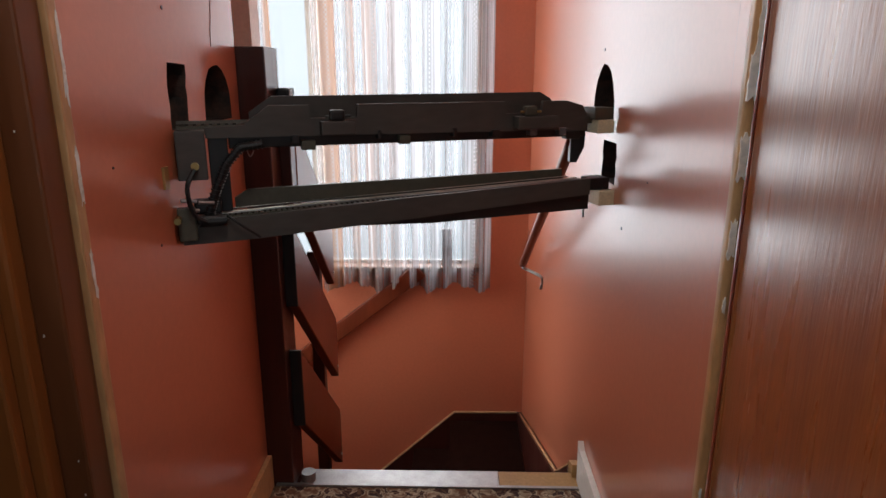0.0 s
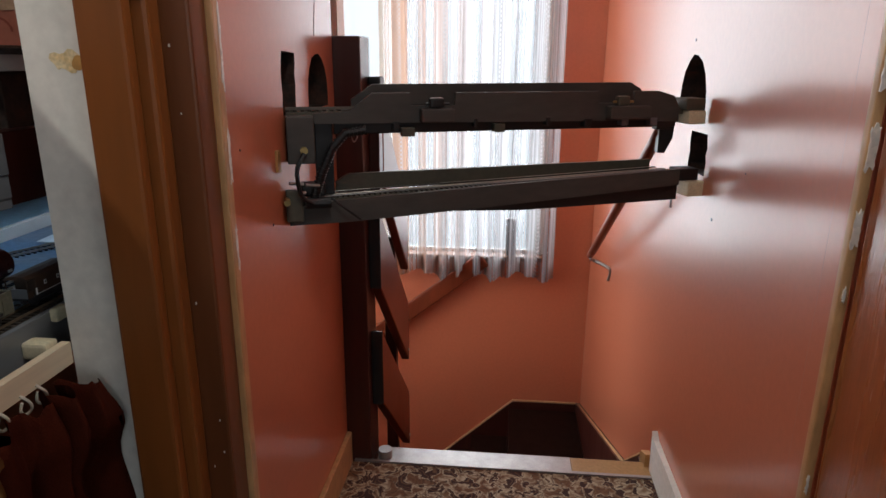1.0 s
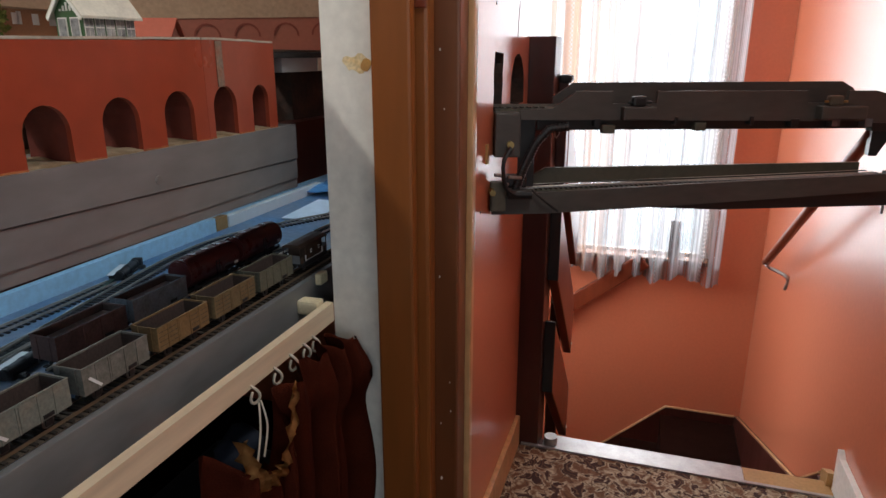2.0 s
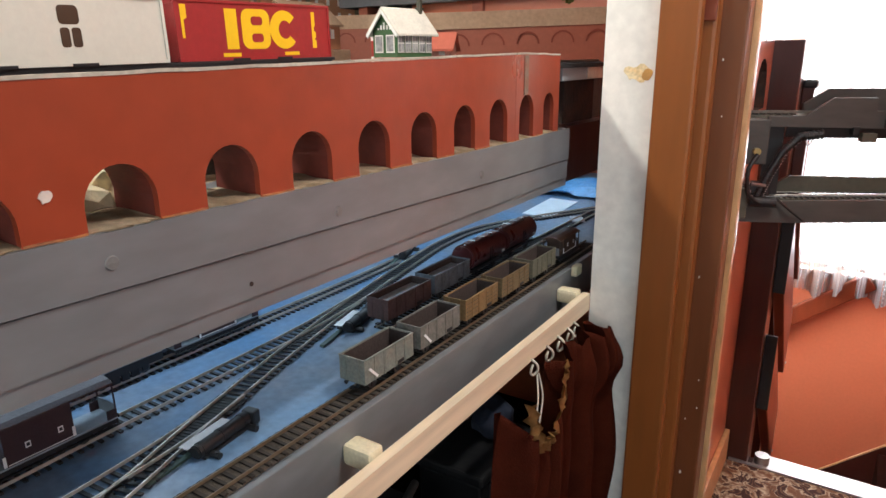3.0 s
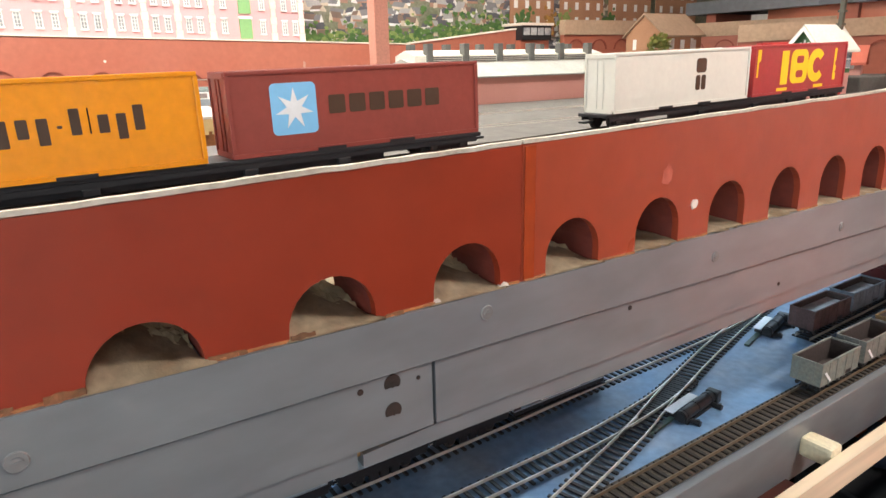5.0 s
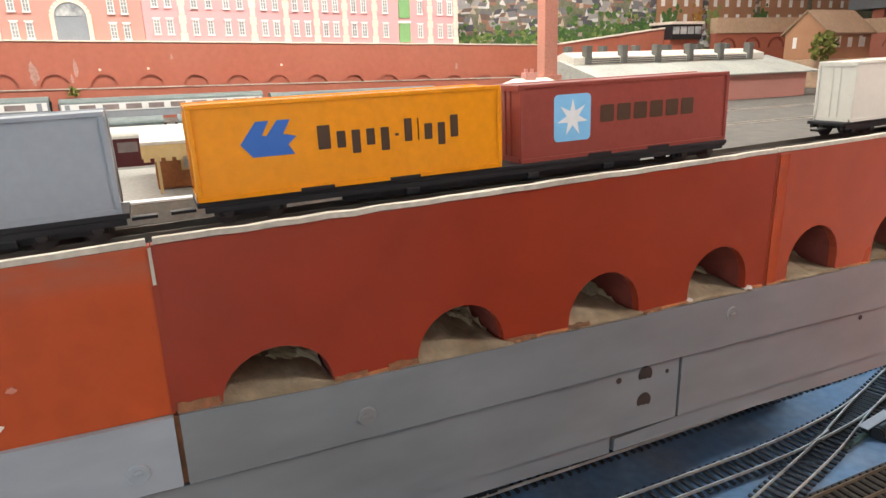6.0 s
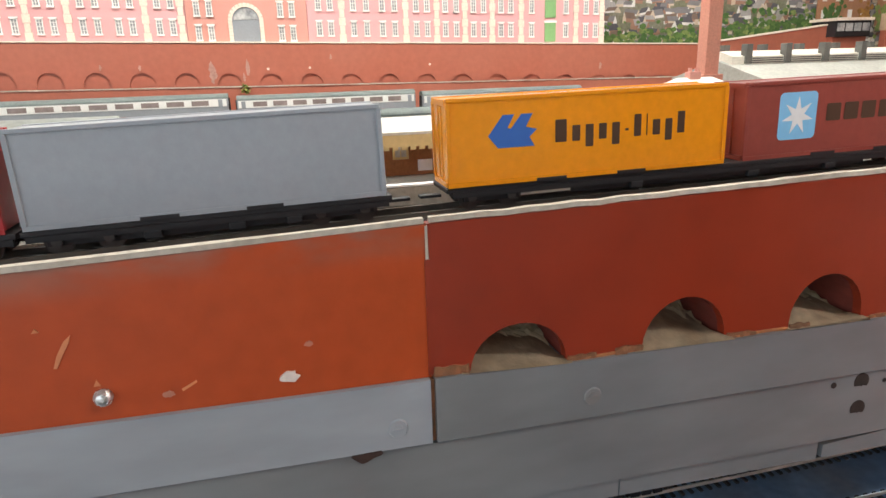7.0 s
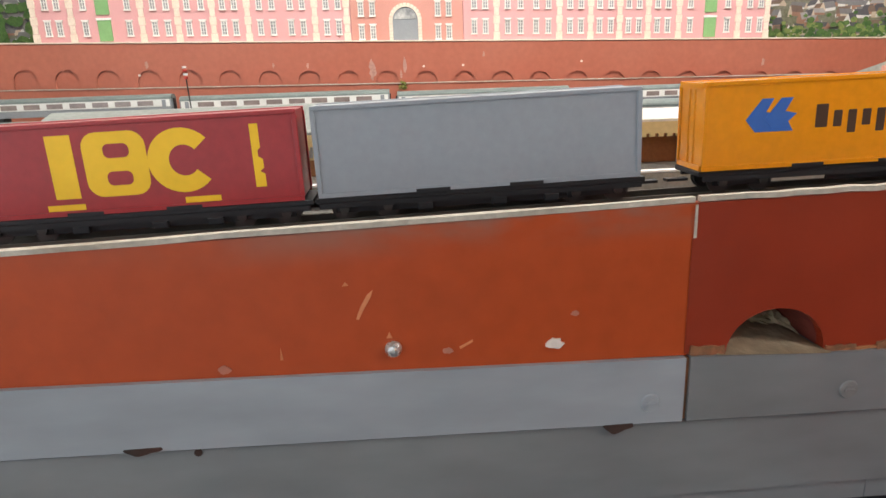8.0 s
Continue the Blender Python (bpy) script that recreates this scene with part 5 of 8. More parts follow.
PAPER = paint("pale_paper", (0.70, 0.78, 0.84), 0.7, 0.15)
for a, b, c, d_, r in ((-0.972, 1.185, 0.075, 0.20, 4), (-0.868, 1.10, 0.03, 0.05, 30)):
    pp = one_box(-c / 2, c / 2, -d_ / 2, d_ / 2, 0, 0.0015, m=pose(a, b, ZY + 0.002, 0, 2, r))
    solo("paper_sheet", pp, PAPER, "pale white-blue sheet lying in the yard", "paper", "loose sheets")
fold = bmesh.new()
bmesh.ops.create_grid(fold, x_segments=14, y_segments=14, size=0.5, matrix=Matrix.LocRotScale((-0.99, 1.44, ZY + 0.016), None, (0.20, 0.22, 1.0)))
bmesh.ops.solidify(fold, geom=fold.faces[:], thickness=0.002)
solo("blue_sheet", jag(fold, 0.016, 71, 22), YARDSHEET, "crumpled bright blue sheet at the yard's far end", "cloth")
solo("front_ballast", one_box(-0.791, -0.7516, -1.2, 0.93, ZY + 0.0002, ZY + 0.0008), BALLAST, "brown dirt under the front yard track", "ballast strip")
track_pieces("yard_front_track", [(-0.7705, -1.2), (-0.7705, 0.0), (-0.771, 0.4), (-0.770, 0.93)], zr, "brown weathered yard track along the front edge", RAILRUST, SLEEPERBROWN, 0.0105, 0.0220)
track_pieces("yard_back_track", [(-0.935, -1.2), (-0.9375, -0.30), (-0.944, 0.0), (-0.949, 0.25), (-0.967, 0.42), (-1.0, 0.60), (-1.026, 0.76), (-1.022, 0.90), (-0.972, 1.03), (-0.920, 1.13), (-0.85, 1.26)], zr, "black-sleepered yard track at the back", RAIL, SLEEPER, 0.0105, 0.0215)
track_pieces("yard_middle_track", [(-0.852, -1.2), (-0.851, -0.25), (-0.852, -0.12), (-0.857, -0.04), (-0.867, 0.04), (-0.885, 0.115)], lambda y: ZY + 0.0069, "yard track that runs into the points", RAIL, SLEEPER, 0.0105, 0.0225)
track_pieces("yard_crossover_track", [(-0.765, -0.30), (-0.798, -0.18), (-0.830, -0.06), (-0.853, 0.01), (-0.871, 0.065), (-0.905, 0.18), (-0.936, 0.30), (-0.959, 0.40), (-0.988, 0.53)], lambda y: ZY + 0.0072, "straight yard track crossing over to the back track", RAIL, SLEEPER, 0.0105, 0.0215)
track_pieces("yard_siding_track", [(-0.859, 0.350), (-0.862, 0.5), (-0.868, 0.8), (-0.86, 1.2)], zr, "yard siding under the tank wagons", RAIL, SLEEPER, 0.0105, 0.0200)
LEVERGREEN = paint("dull_green_lever", (0.05, 0.085, 0.07), 0.6, 0.3)
pf_ = thing("points_frog", (-0.845, -0.052, ZY + 0.0075), "nickel crossing nose of the yard points", "railway points", rz=13)
part("crossing_nose", slab(bmesh.new(), [(-0.0012, 0.030), (0.0, -0.012), (0.0012, 0.030)], "z", -0.002, 0.0002), RAIL, pf_)
part("frog_block", one_box(-0.003, 0.003, -0.016, 0.018, -0.004, -0.0022), BLACK, pf_, "black plastic frog")
CARD = paint("white_card", (0.80, 0.80, 0.80), 0.6, 0.15)


def point_motor(x, y, rz):
    """A point motor lying beside the track: round-ended black body with lugs, green lever, white label card."""
    pm = thing("point_motor", (x, y, ZY), "black point motor with a white label card and green lever", "point motor", "point motors", rz=rz)
    part("base", boxes((-0.010, 0.013, -0.030, 0.036, 0.0, 0.003), bevel=0.001), BLACK, pm)
    barrel = rod(bmesh.new(), (0.006, -0.036, 0.0095), (0.006, 0.036, 0.0095), 0.0072, 16)
    bmesh.ops.bevel(barrel, geom=[e for e in barrel.edges if abs(e.verts[0].co.y - e.verts[1].co.y) < 1e-5], offset=0.0016, segments=2, affect="EDGES")
    part("coil", barrel, BLACK, pm)
    for q in (-0.030, -0.004, 0.026):
        part("coil_band", rod(bmesh.new(), (0.006, q, 0.0095), (0.006, q + 0.004, 0.0095), 0.0078, 16), CHASSIS, pm)
    part("end_block", boxes((-0.001, 0.015, 0.036, 0.047, 0.001, 0.016), bevel=0.002), BLACK, pm)
    part("label_card", one_box(-0.0140, -0.0030, -0.036, 0.022, 0.0105, 0.0116), CARD, pm, "white card")
    part("card_bracket", one_box(-0.0130, -0.0045, -0.030, 0.018, 0.003, 0.0104), BLACK, pm)
    for s in (-0.022, 0.030):
        part("lug", rod(bmesh.new(), (0.012, s, 0.003), (0.024, s, 0.003), 0.0034, 10), BLACK, pm)
        part("lug_screw", rod(bmesh.new(), (0.021, s, 0.003), (0.021, s, 0.0072), 0.0022, 10), CHASSIS, pm)
    part("lever", boxes((-0.010, -0.003, -0.085, -0.030, 0.0005, 0.0035), bevel=0.0008), LEVERGREEN, pm, "green-grey lever strip")
    part("tie_bar", boxes((-0.026, -0.010, 0.010, 0.015, 0.001, 0.0035), bevel=0.0006), BLACK, pm)
    return pm


point_motor(-0.8300, 0.046, 8)
point_motor(-0.909, 0.350, 14)
point_motor(-1.052, 0.665, 22)

# curtain batten in front of the yard
bt = thing("curtain_batten", (0, 0, 0), "pale pine batten on cream blocks along the layout's edge", "batten")
part("batten", ribbon(span(-0.62, 0.720, 10), lambda y: 0.838 + 0.004 * y, lambda y: 0.871 + 0.002 * y, lambda y: -0.692, 0.013), PINE, bt)
for y in (-0.42, 0.143, 0.703):
    part("spacer_block", boxes((-0.7425, -0.7055, y - 0.0125, y + 0.0125, 0.856, 0.880), bevel=0.005), BLOCK, bt, "cream spacer block")
solo("shelf_edge", one_box(-0.7415, -0.724, -0.62, 0.11, 0.818, 0.832), DARKWOOD, "dark wooden ledge under the yard", "ledge")
solo("hinge_bit", boxes((-0.7415, -0.730, 0.752, 0.778, 0.885, 0.905), bevel=0.003), BLOCK, "small cream block at the pier", "block")

# maroon curtain hanging from hooks
cu = thing("curtain", (0, 0, 0), "bunched maroon cloth curtain hanging from white hooks", "curtain")
bm = bmesh.new()
nu, nz = 170, 46
g = []
for i in range(nu + 1):
    u = i / nu
    top = lerp(u, [0, 0.1, 0.35, 0.54, 0.585, 0.66, 0.88, 0.94, 1.0], [0.815, 0.842, 0.838, 0.834, 0.805, 0.728, 0.742, 0.785, 0.822]) + 0.004 * math.sin(47 * u) + 0.003 * math.sin(113 * u)
    col = []
    for j in range(nz + 1):
        w = j / nz
        amp = 0.015 + 0.018 * (1 - w)
        z = 0.02 + (top - 0.02) * w
        y = 0.716 - (0.335 + 0.085 * (1 - w)) * u + 0.012 * math.sin(14 * u + 3 * w) + 0.006 * math.sin(9 * w + 40 * u)
        fold = math.sin(6.283 * 7.0 * u + 1.2 * math.sin(4 * w + 2 * u))
        x = lerp(u, [0, 0.3, 1], [-0.655, -0.666, -0.666]) + amp * (abs(fold) ** 0.6) * (1 if fold > 0 else -1)
        x += 0.005 * math.sin(61 * u + 2 + 6 * w) * (0.4 + w) + 0.004 * math.sin(19 * w + 37 * u)
        x += 0.026 * math.exp(-((w - 0.93) / 0.05) ** 2) * lerp(u, [0, 0.3, 0.6], [1.0, 0.7, 0.1])
        col.append(bm.verts.new((min(x, -0.622), y, z)))
    g.append(col)
for a, b in zip(g, g[1:]):
    for j in range(nz):
        bm.faces.new((a[j], b[j], b[j + 1], a[j + 1]))
bmesh.ops.solidify(bm, geom=bm.faces[:], thickness=0.002)
part("cloth", bm, CURTAIN, cu, smooth=True)
# the tan lining that shows where the heading hangs open
inner = [(0.502, 0.836), (0.492, 0.795), (0.470, 0.752), (0.456, 0.746), (0.442, 0.750), (0.430, 0.760), (0.414, 0.792), (0.400, 0.828)]
outer = [(0.528, 0.836), (0.520, 0.785), (0.503, 0.724), (0.472, 0.718), (0.440, 0.724), (0.412, 0.742), (0.396, 0.786), (0.388, 0.826)]
bm = bmesh.new()
rows_ = []
for k in range(43):
    q = k / 42 * 7
    pi, po = [(lerp(q, range(8), [p[0] for p in side]), lerp(q, range(8), [p[1] for p in side])) for side in (inner, outer)]
    rows_.append([bm.verts.new((-0.643 + 0.005 * math.sin(9 * q + 4 * f) - 0.008 * f, pi[0] + (po[0] - pi[0]) * f, pi[1] + (po[1] - pi[1]) * f)) for f in (0, 0.2, 0.4, 0.6, 0.8, 1.0)])
for ra_, rb_ in zip(rows_, rows_[1:]):
    for j in range(5):
        bm.faces.new((ra_[j], rb_[j], rb_[j + 1], ra_[j + 1]))
bmesh.ops.solidify(bm, geom=bm.faces[:], thickness=0.0012)
part("heading_tape", jag(jag(bm, 0.004, 8, 90), 0.002, 18, 260), TAPE, cu, "frayed tan lining of the heading", smooth=True)
HOOK = paint("white_nylon_hook", (0.62, 0.56, 0.46), 0.4, 0.2)
for y in (0.478, 0.532, 0.574, 0.612, 0.640):
    part("hook", tube([(-0.688, y, 0.848), (-0.680, y + 0.004, 0.839), (-0.681, y + 0.007, 0.828), (-0.686, y + 0.002, 0.822), (-0.686, y - 0.005, 0.830), (-0.684, y - 0.003, 0.841)], 0.0019, 6), HOOK, cu, "white curtain hook")
for e in (0.0, 0.016):
    part("cord", tube([(-0.678, 0.478 + 0.3 * e, 0.826), (-0.668, 0.462 + e, 0.795), (-0.664, 0.444 + e, 0.760)], 0.0013, 5), HOOK, cu)
# under the layout: boxes and cloth coloured near black for the shade
solo("layout_underside", boxes((-1.10, -0.80, -1.4, 0.9, 0.02, 0.06)), DARKWOOD, "dark shelf under the layout", "shelf")
def stored_box(name, x0, x1, y0, y1, z1, label, category):
    """A dark box under the layout: body with corner ribs, an overhanging lid and a grip."""
    bx = thing(name, ((x0 + x1) / 2, (y0 + y1) / 2, 0.0605), label, category)
    w, d, h = (x1 - x0) / 2, (y1 - y0) / 2, z1 - 0.0605
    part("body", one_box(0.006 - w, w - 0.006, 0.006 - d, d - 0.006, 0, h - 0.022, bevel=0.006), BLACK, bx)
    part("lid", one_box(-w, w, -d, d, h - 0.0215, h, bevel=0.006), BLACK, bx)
    for q in (-0.6, 0.0, 0.6):
        part("rib", one_box(w - 0.0058, w - 0.001, q * d - 0.006, q * d + 0.006, 0.02, h - 0.03, bevel=0.002), BLACK, bx)
    part("grip", one_box(w - 0.0058, w + 0.004, -0.03, 0.03, h - 0.075, h - 0.060, bevel=0.003), CHASSIS, bx)


stored_box("storage_box", -0.98, -0.80, 0.06, 0.40, 0.60, "lidded box stored under the layout, blackened for shade", "storage box")
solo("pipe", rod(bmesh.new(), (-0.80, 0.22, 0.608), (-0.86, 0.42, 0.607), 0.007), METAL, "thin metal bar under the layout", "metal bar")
# crate added to carry the cloth bundle
stored_box("storage_crate", -0.92, -0.78, 0.50, 0.69, 0.595, "crate stored under the layout, blackened for shade", "crate")
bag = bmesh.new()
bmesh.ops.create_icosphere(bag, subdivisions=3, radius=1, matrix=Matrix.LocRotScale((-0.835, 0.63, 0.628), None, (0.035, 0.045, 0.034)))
solo("blue_cloth", jag(bag, 0.012, 61, 40), paint("shaded_blue_cloth", (0.012, 0.018, 0.035), 0.9, 0.4, big=40), "crumpled blue cloth bundle on a crate, darkened for shade", "cloth", smooth=True)

# ---- rolling stock ----
WHEEL_ME = to_mesh("wheel", rod(rod(bmesh.new(), (-0.0010, 0, 0), (0.0010, 0, 0), 0.0062, 20), (-0.0022, 0, 0), (-0.001, 0, 0), 0.0070, 20), WHEEL)


def wheels(parent, ys, z, half=0.0083):
    for y in ys:
        for s in (-1, 1):
            w = part("wheel", WHEEL_ME, None, parent)
            w.matrix_local = pose(s * half, y, z, 0, 0, 0 if s < 0 else 180)


def chassis(parent, length, z, mat=CHASSIS):
    """Underframe of a four-wheeled wagon: solebars, axle boxes, buffers, coupling; z is the rail's height in the thing's own frame."""
    h = length / 2
    part("underframe", boxes((-0.0125, -0.0105, -h, h, z + 0.0095, z + 0.0135), (0.0105, 0.0125, -h, h, z + 0.0095, z + 0.0135), (-0.0105, 0.0105, -h, h, z + 0.0115, z + 0.0135)), mat, parent)
    for y in (-h * 0.55, h * 0.55):
        for s in (-1, 1):
            part("axle_guard", boxes((s * 0.0108, s * 0.0126, y - 0.004, y + 0.004, z + 0.003, z + 0.0095), bevel=0.0005), mat, parent)
    for y, d in ((-h, -1), (h, 1)):
        for s in (-1, 1):
            part("buffer", rod(rod(bmesh.new(), (s * 0.0085, y, z + 0.012), (s * 0.0085, y + d * 0.004, z + 0.012), 0.0011, 8), (s * 0.0085, y + d * 0.004, z + 0.012), (s * 0.0085, y + d * 0.005, z + 0.012), 0.0024, 10), mat, parent)
        part("coupling", one_box(-0.003, 0.003, y, y + d * 0.006, z + 0.006, z + 0.0075), mat, parent)
    wheels(parent, (-h * 0.55, h * 0.55), z + 0.0062)


def open_wagon(x, y, colour, other, label, length=0.092, inner=None, stripe=False, planks=0, rz=0.0, fill=0.0):
    """A mineral wagon: four thin sides with ribs and a door, floor, chassis."""
    w = thing("open_wagon", (x, y, ZY + 0.0066), label, "model wagon", "open wagons in the yard", rz=rz)
    m = material(colour[0], colour[1], 0.7, other=other, big=70, fine=300, amount=0.75, bump=0.2)
    mi = inner or m
    h, b, z0, z1, t = length / 2, 0.0185, 0.0138, 0.0428, 0.0013
    part("side", boxes((b - t, b, -h, h, z0, z1), bevel=0.0003), m, w)
    part("side", boxes((-b, -b + t, -h, h, z0, z1), bevel=0.0003), m, w)
    part("end", boxes((-b + t, b - t, -h, -h + t, z0, z1), bevel=0.0003), m, w)
    part("end", boxes((-b + t, b - t, h - t, h, z0, z1), bevel=0.0003), m, w)
    part("floor", one_box(-b + t, b - t, -h + t, h - t, z0, z0 + 0.0012), mi, w)
    if fill:
        part("load", jag(one_box(-b + t + 0.0006, b - t - 0.0006, -h + t + 0.0006, h - t - 0.0006, z0 + 0.0013, z0 + fill), 0.0006, int(y * 900), 200), mi, w, "pale grey load")
    part("top_rim", boxes((b - 0.0018, b + 0.0006, -h - 0.0004, h + 0.0004, z1, z1 + 0.001), (-b - 0.0006, -b + 0.0018, -h - 0.0004, h + 0.0004, z1, z1 + 0.001), (-b + 0.0018, b - 0.0018, -h - 0.0004, -h + 0.0014, z1, z1 + 0.001), (-b + 0.0018, b - 0.0018, h - 0.0014, h + 0.0004, z1, z1 + 0.001)), m, w)
    part("lining", boxes((b - t - 0.0004, b - t, -h + t, h - t, z0 + 0.0012, z1 - 0.0012), (-b + t, -b + t + 0.0004, -h + t, h - t, z0 + 0.0012, z1 - 0.0012), (-b + t + 0.0004, b - t - 0.0004, -h + t, -h + t + 0.0004, z0 + 0.0012, z1 - 0.0012), (-b + t + 0.0004, b - t - 0.0004, h - t - 0.0004, h - t, z0 + 0.0012, z1 - 0.0012)), INSIDE, w, "dark brown inside")
    for s in (-1, 1):
        for yy in (-h * 0.62, -h * 0.24, h * 0.24, h * 0.62):
            part("rib", one_box(s * b, s * (b + 0.0008), yy - 0.0009, yy + 0.0009, z0, z1 - 0.0005), m, w)
        part("door", one_box(s * b, s * (b + 0.0005), -h * 0.2, h * 0.2, z0 + 0.001, z1 - 0.002), m, w)
        for k in range(planks):
            zz = z0 + (z1 - z0) * (k + 1) / (planks + 1)
            part("plank_gap", one_box(s * (b + 0.0001), s * (b + 0.00035), -h + 0.002, h - 0.002, zz - 0.0002, zz + 0.0002), CHASSIS, w)
    for d in (-1, 1):
        for xx in (-b * 0.5, b * 0.5):
            part("end_rib", one_box(xx - 0.0009, xx + 0.0009, d * h, d * (h + 0.0009), z0, z1), m, w)
    if stripe:
        part("white_stripe", slab(bmesh.new(), [(-h * 0.86, z0 + 0.0165), (-h * 0.80, z0 + 0.0180), (-h * 0.50, z0 + 0.0040), (-h * 0.56, z0 + 0.0025)], "x", b + 0.0002, b + 0.0011), CARD, w, "white painted stripe")
    part("number_patch", one_box(b, b + 0.0009, h * 0.3, h * 0.55, z0 + 0.002, z0 + 0.006), CHASSIS, w)
    chassis(w, length - 0.006, 0.0)
    return w


LGREY = ("light_grey_wagon_paint", (0.165, 0.182, 0.160))
GBROWN = ("grey_brown_wagon_paint", (0.135, 0.135, 0.116))
TAN = ("tan_wagon_paint", (0.19, 0.12, 0.05))
TAN2 = ("dull_tan_wagon_paint", (0.16, 0.115, 0.055))
GGREEN = ("grey_green_wagon_paint", (0.115, 0.112, 0.078))
BBROWN = ("brown_wagon_paint", (0.10, 0.055, 0.05))
BGREY = ("blue_grey_wagon_paint", (0.16, 0.19, 0.22))
INSIDE = material("dark_wagon_inside", (0.06, 0.042, 0.037), 0.9, other=(0.05, 0.035, 0.03), big=60, fine=300, amount=0.7)
INGREY = material("grey_wagon_inside", (0.47, 0.47, 0.48), 0.9, big=60, fine=300, amount=0.5)
row_y = 0.231
open_wagon(-0.771, row_y, LGREY, (0.22, 0.2, 0.16), "light grey weathered mineral wagon with a white stripe", inner=INSIDE, stripe=True)
open_wagon(-0.771, row_y + 0.108, GBROWN, (0.22, 0.21, 0.19), "grey-brown weathered mineral wagon", inner=INSIDE, stripe=True)
open_wagon(-0.771, row_y + 0.216, TAN, (0.20, 0.12, 0.05), "tan plank-sided open wagon", inner=INSIDE, planks=4)
open_wagon(-0.771, row_y + 0.322, TAN2, (0.16, 0.10, 0.05), "dull tan plank-sided open wagon", inner=INSIDE, planks=4)
open_wagon(-0.771, row_y + 0.428, GGREEN, (0.12, 0.11, 0.08), "grey-green weathered mineral wagon", inner=INSIDE)
open_wagon(-0.862, 0.398, BBROWN, (0.06, 0.035, 0.03), "dark brown open wagon with a pale grey load", inner=INGREY, length=0.106, fill=0.0195)
open_wagon(-0.865, 0.518, BGREY, (0.10, 0.11, 0.12), "blue-grey open wagon with a pale grey load", inner=INGREY, length=0.104, fill=0.0185)
MAROON = material("maroon_tank_paint", (0.085, 0.016, 0.014), 0.3, other=(0.05, 0.01, 0.01), big=40, fine=300, amount=0.5, bump=0.05)
PURPLE = material("dark_purple_brown_paint", (0.036, 0.018, 0.022), 0.45, amount=0.4, big=40, fine=300)
PALEVAN = material("pale_blue_grey_van_paint", (0.21, 0.265, 0.30), 0.5, other=(0.15, 0.19, 0.215), amount=0.5, big=40, fine=300)


WALKWAY = paint("dusty_maroon_walkway", (0.20, 0.10, 0.09), 0.7, 0.4)


def tank_wagon(x, y, length=0.122):
    w = thing("tank_wagon", (x, y, ZY + 0.0066), "glossy maroon model tank wagon with a roof walkway", "model wagon", "tank wagons in the yard")
    h = length / 2 - 0.001
    bm = rod(bmesh.new(), (0, -h, 0.0368), (0, h, 0.0368), 0.0225, 36)
    edges = [e for e in bm.edges if abs(abs(e.verts[0].co.y) - h) < 1e-5 and abs(abs(e.verts[1].co.y) - h) < 1e-5]
    bmesh.ops.bevel(bm, geom=edges, offset=0.0025, segments=3, affect="EDGES")
    part("tank", bm, MAROON, w, smooth=False)
    part("walkway", boxes((-0.006, 0.006, -h * 0.8, h * 0.8, 0.0587, 0.0600), bevel=0.0003), WALKWAY, w)
    for yy in (-h * 0.5, 0, h * 0.5):
        part("hatch", rod(bmesh.new(), (0, yy, 0.0598), (0, yy, 0.0614), 0.0065, 16), MAROON, w)
    part("ladder", boxes((0.0227, 0.0235, -0.004, -0.003, 0.014, 0.046), (0.0227, 0.0235, 0.003, 0.004, 0.014, 0.046), *[(0.0227, 0.0233, -0.003, 0.003, 0.018 + 0.006 * k, 0.019 + 0.006 * k) for k in range(5)]), CHASSIS, w)
    for yy in (-h * 0.7, h * 0.7):
        part("saddle", one_box(-0.012, 0.012, yy - 0.004, yy + 0.004, 0.0136, 0.0215), CHASSIS, w)
    part("label_plate", one_box(0.0208, 0.0221, h * 0.72, h * 0.86, 0.026, 0.030), CARD, w, "small white plate")
    chassis(w, length, 0.0)


tank_wagon(-0.870, 0.645)
tank_wagon(-0.872, 0.778)


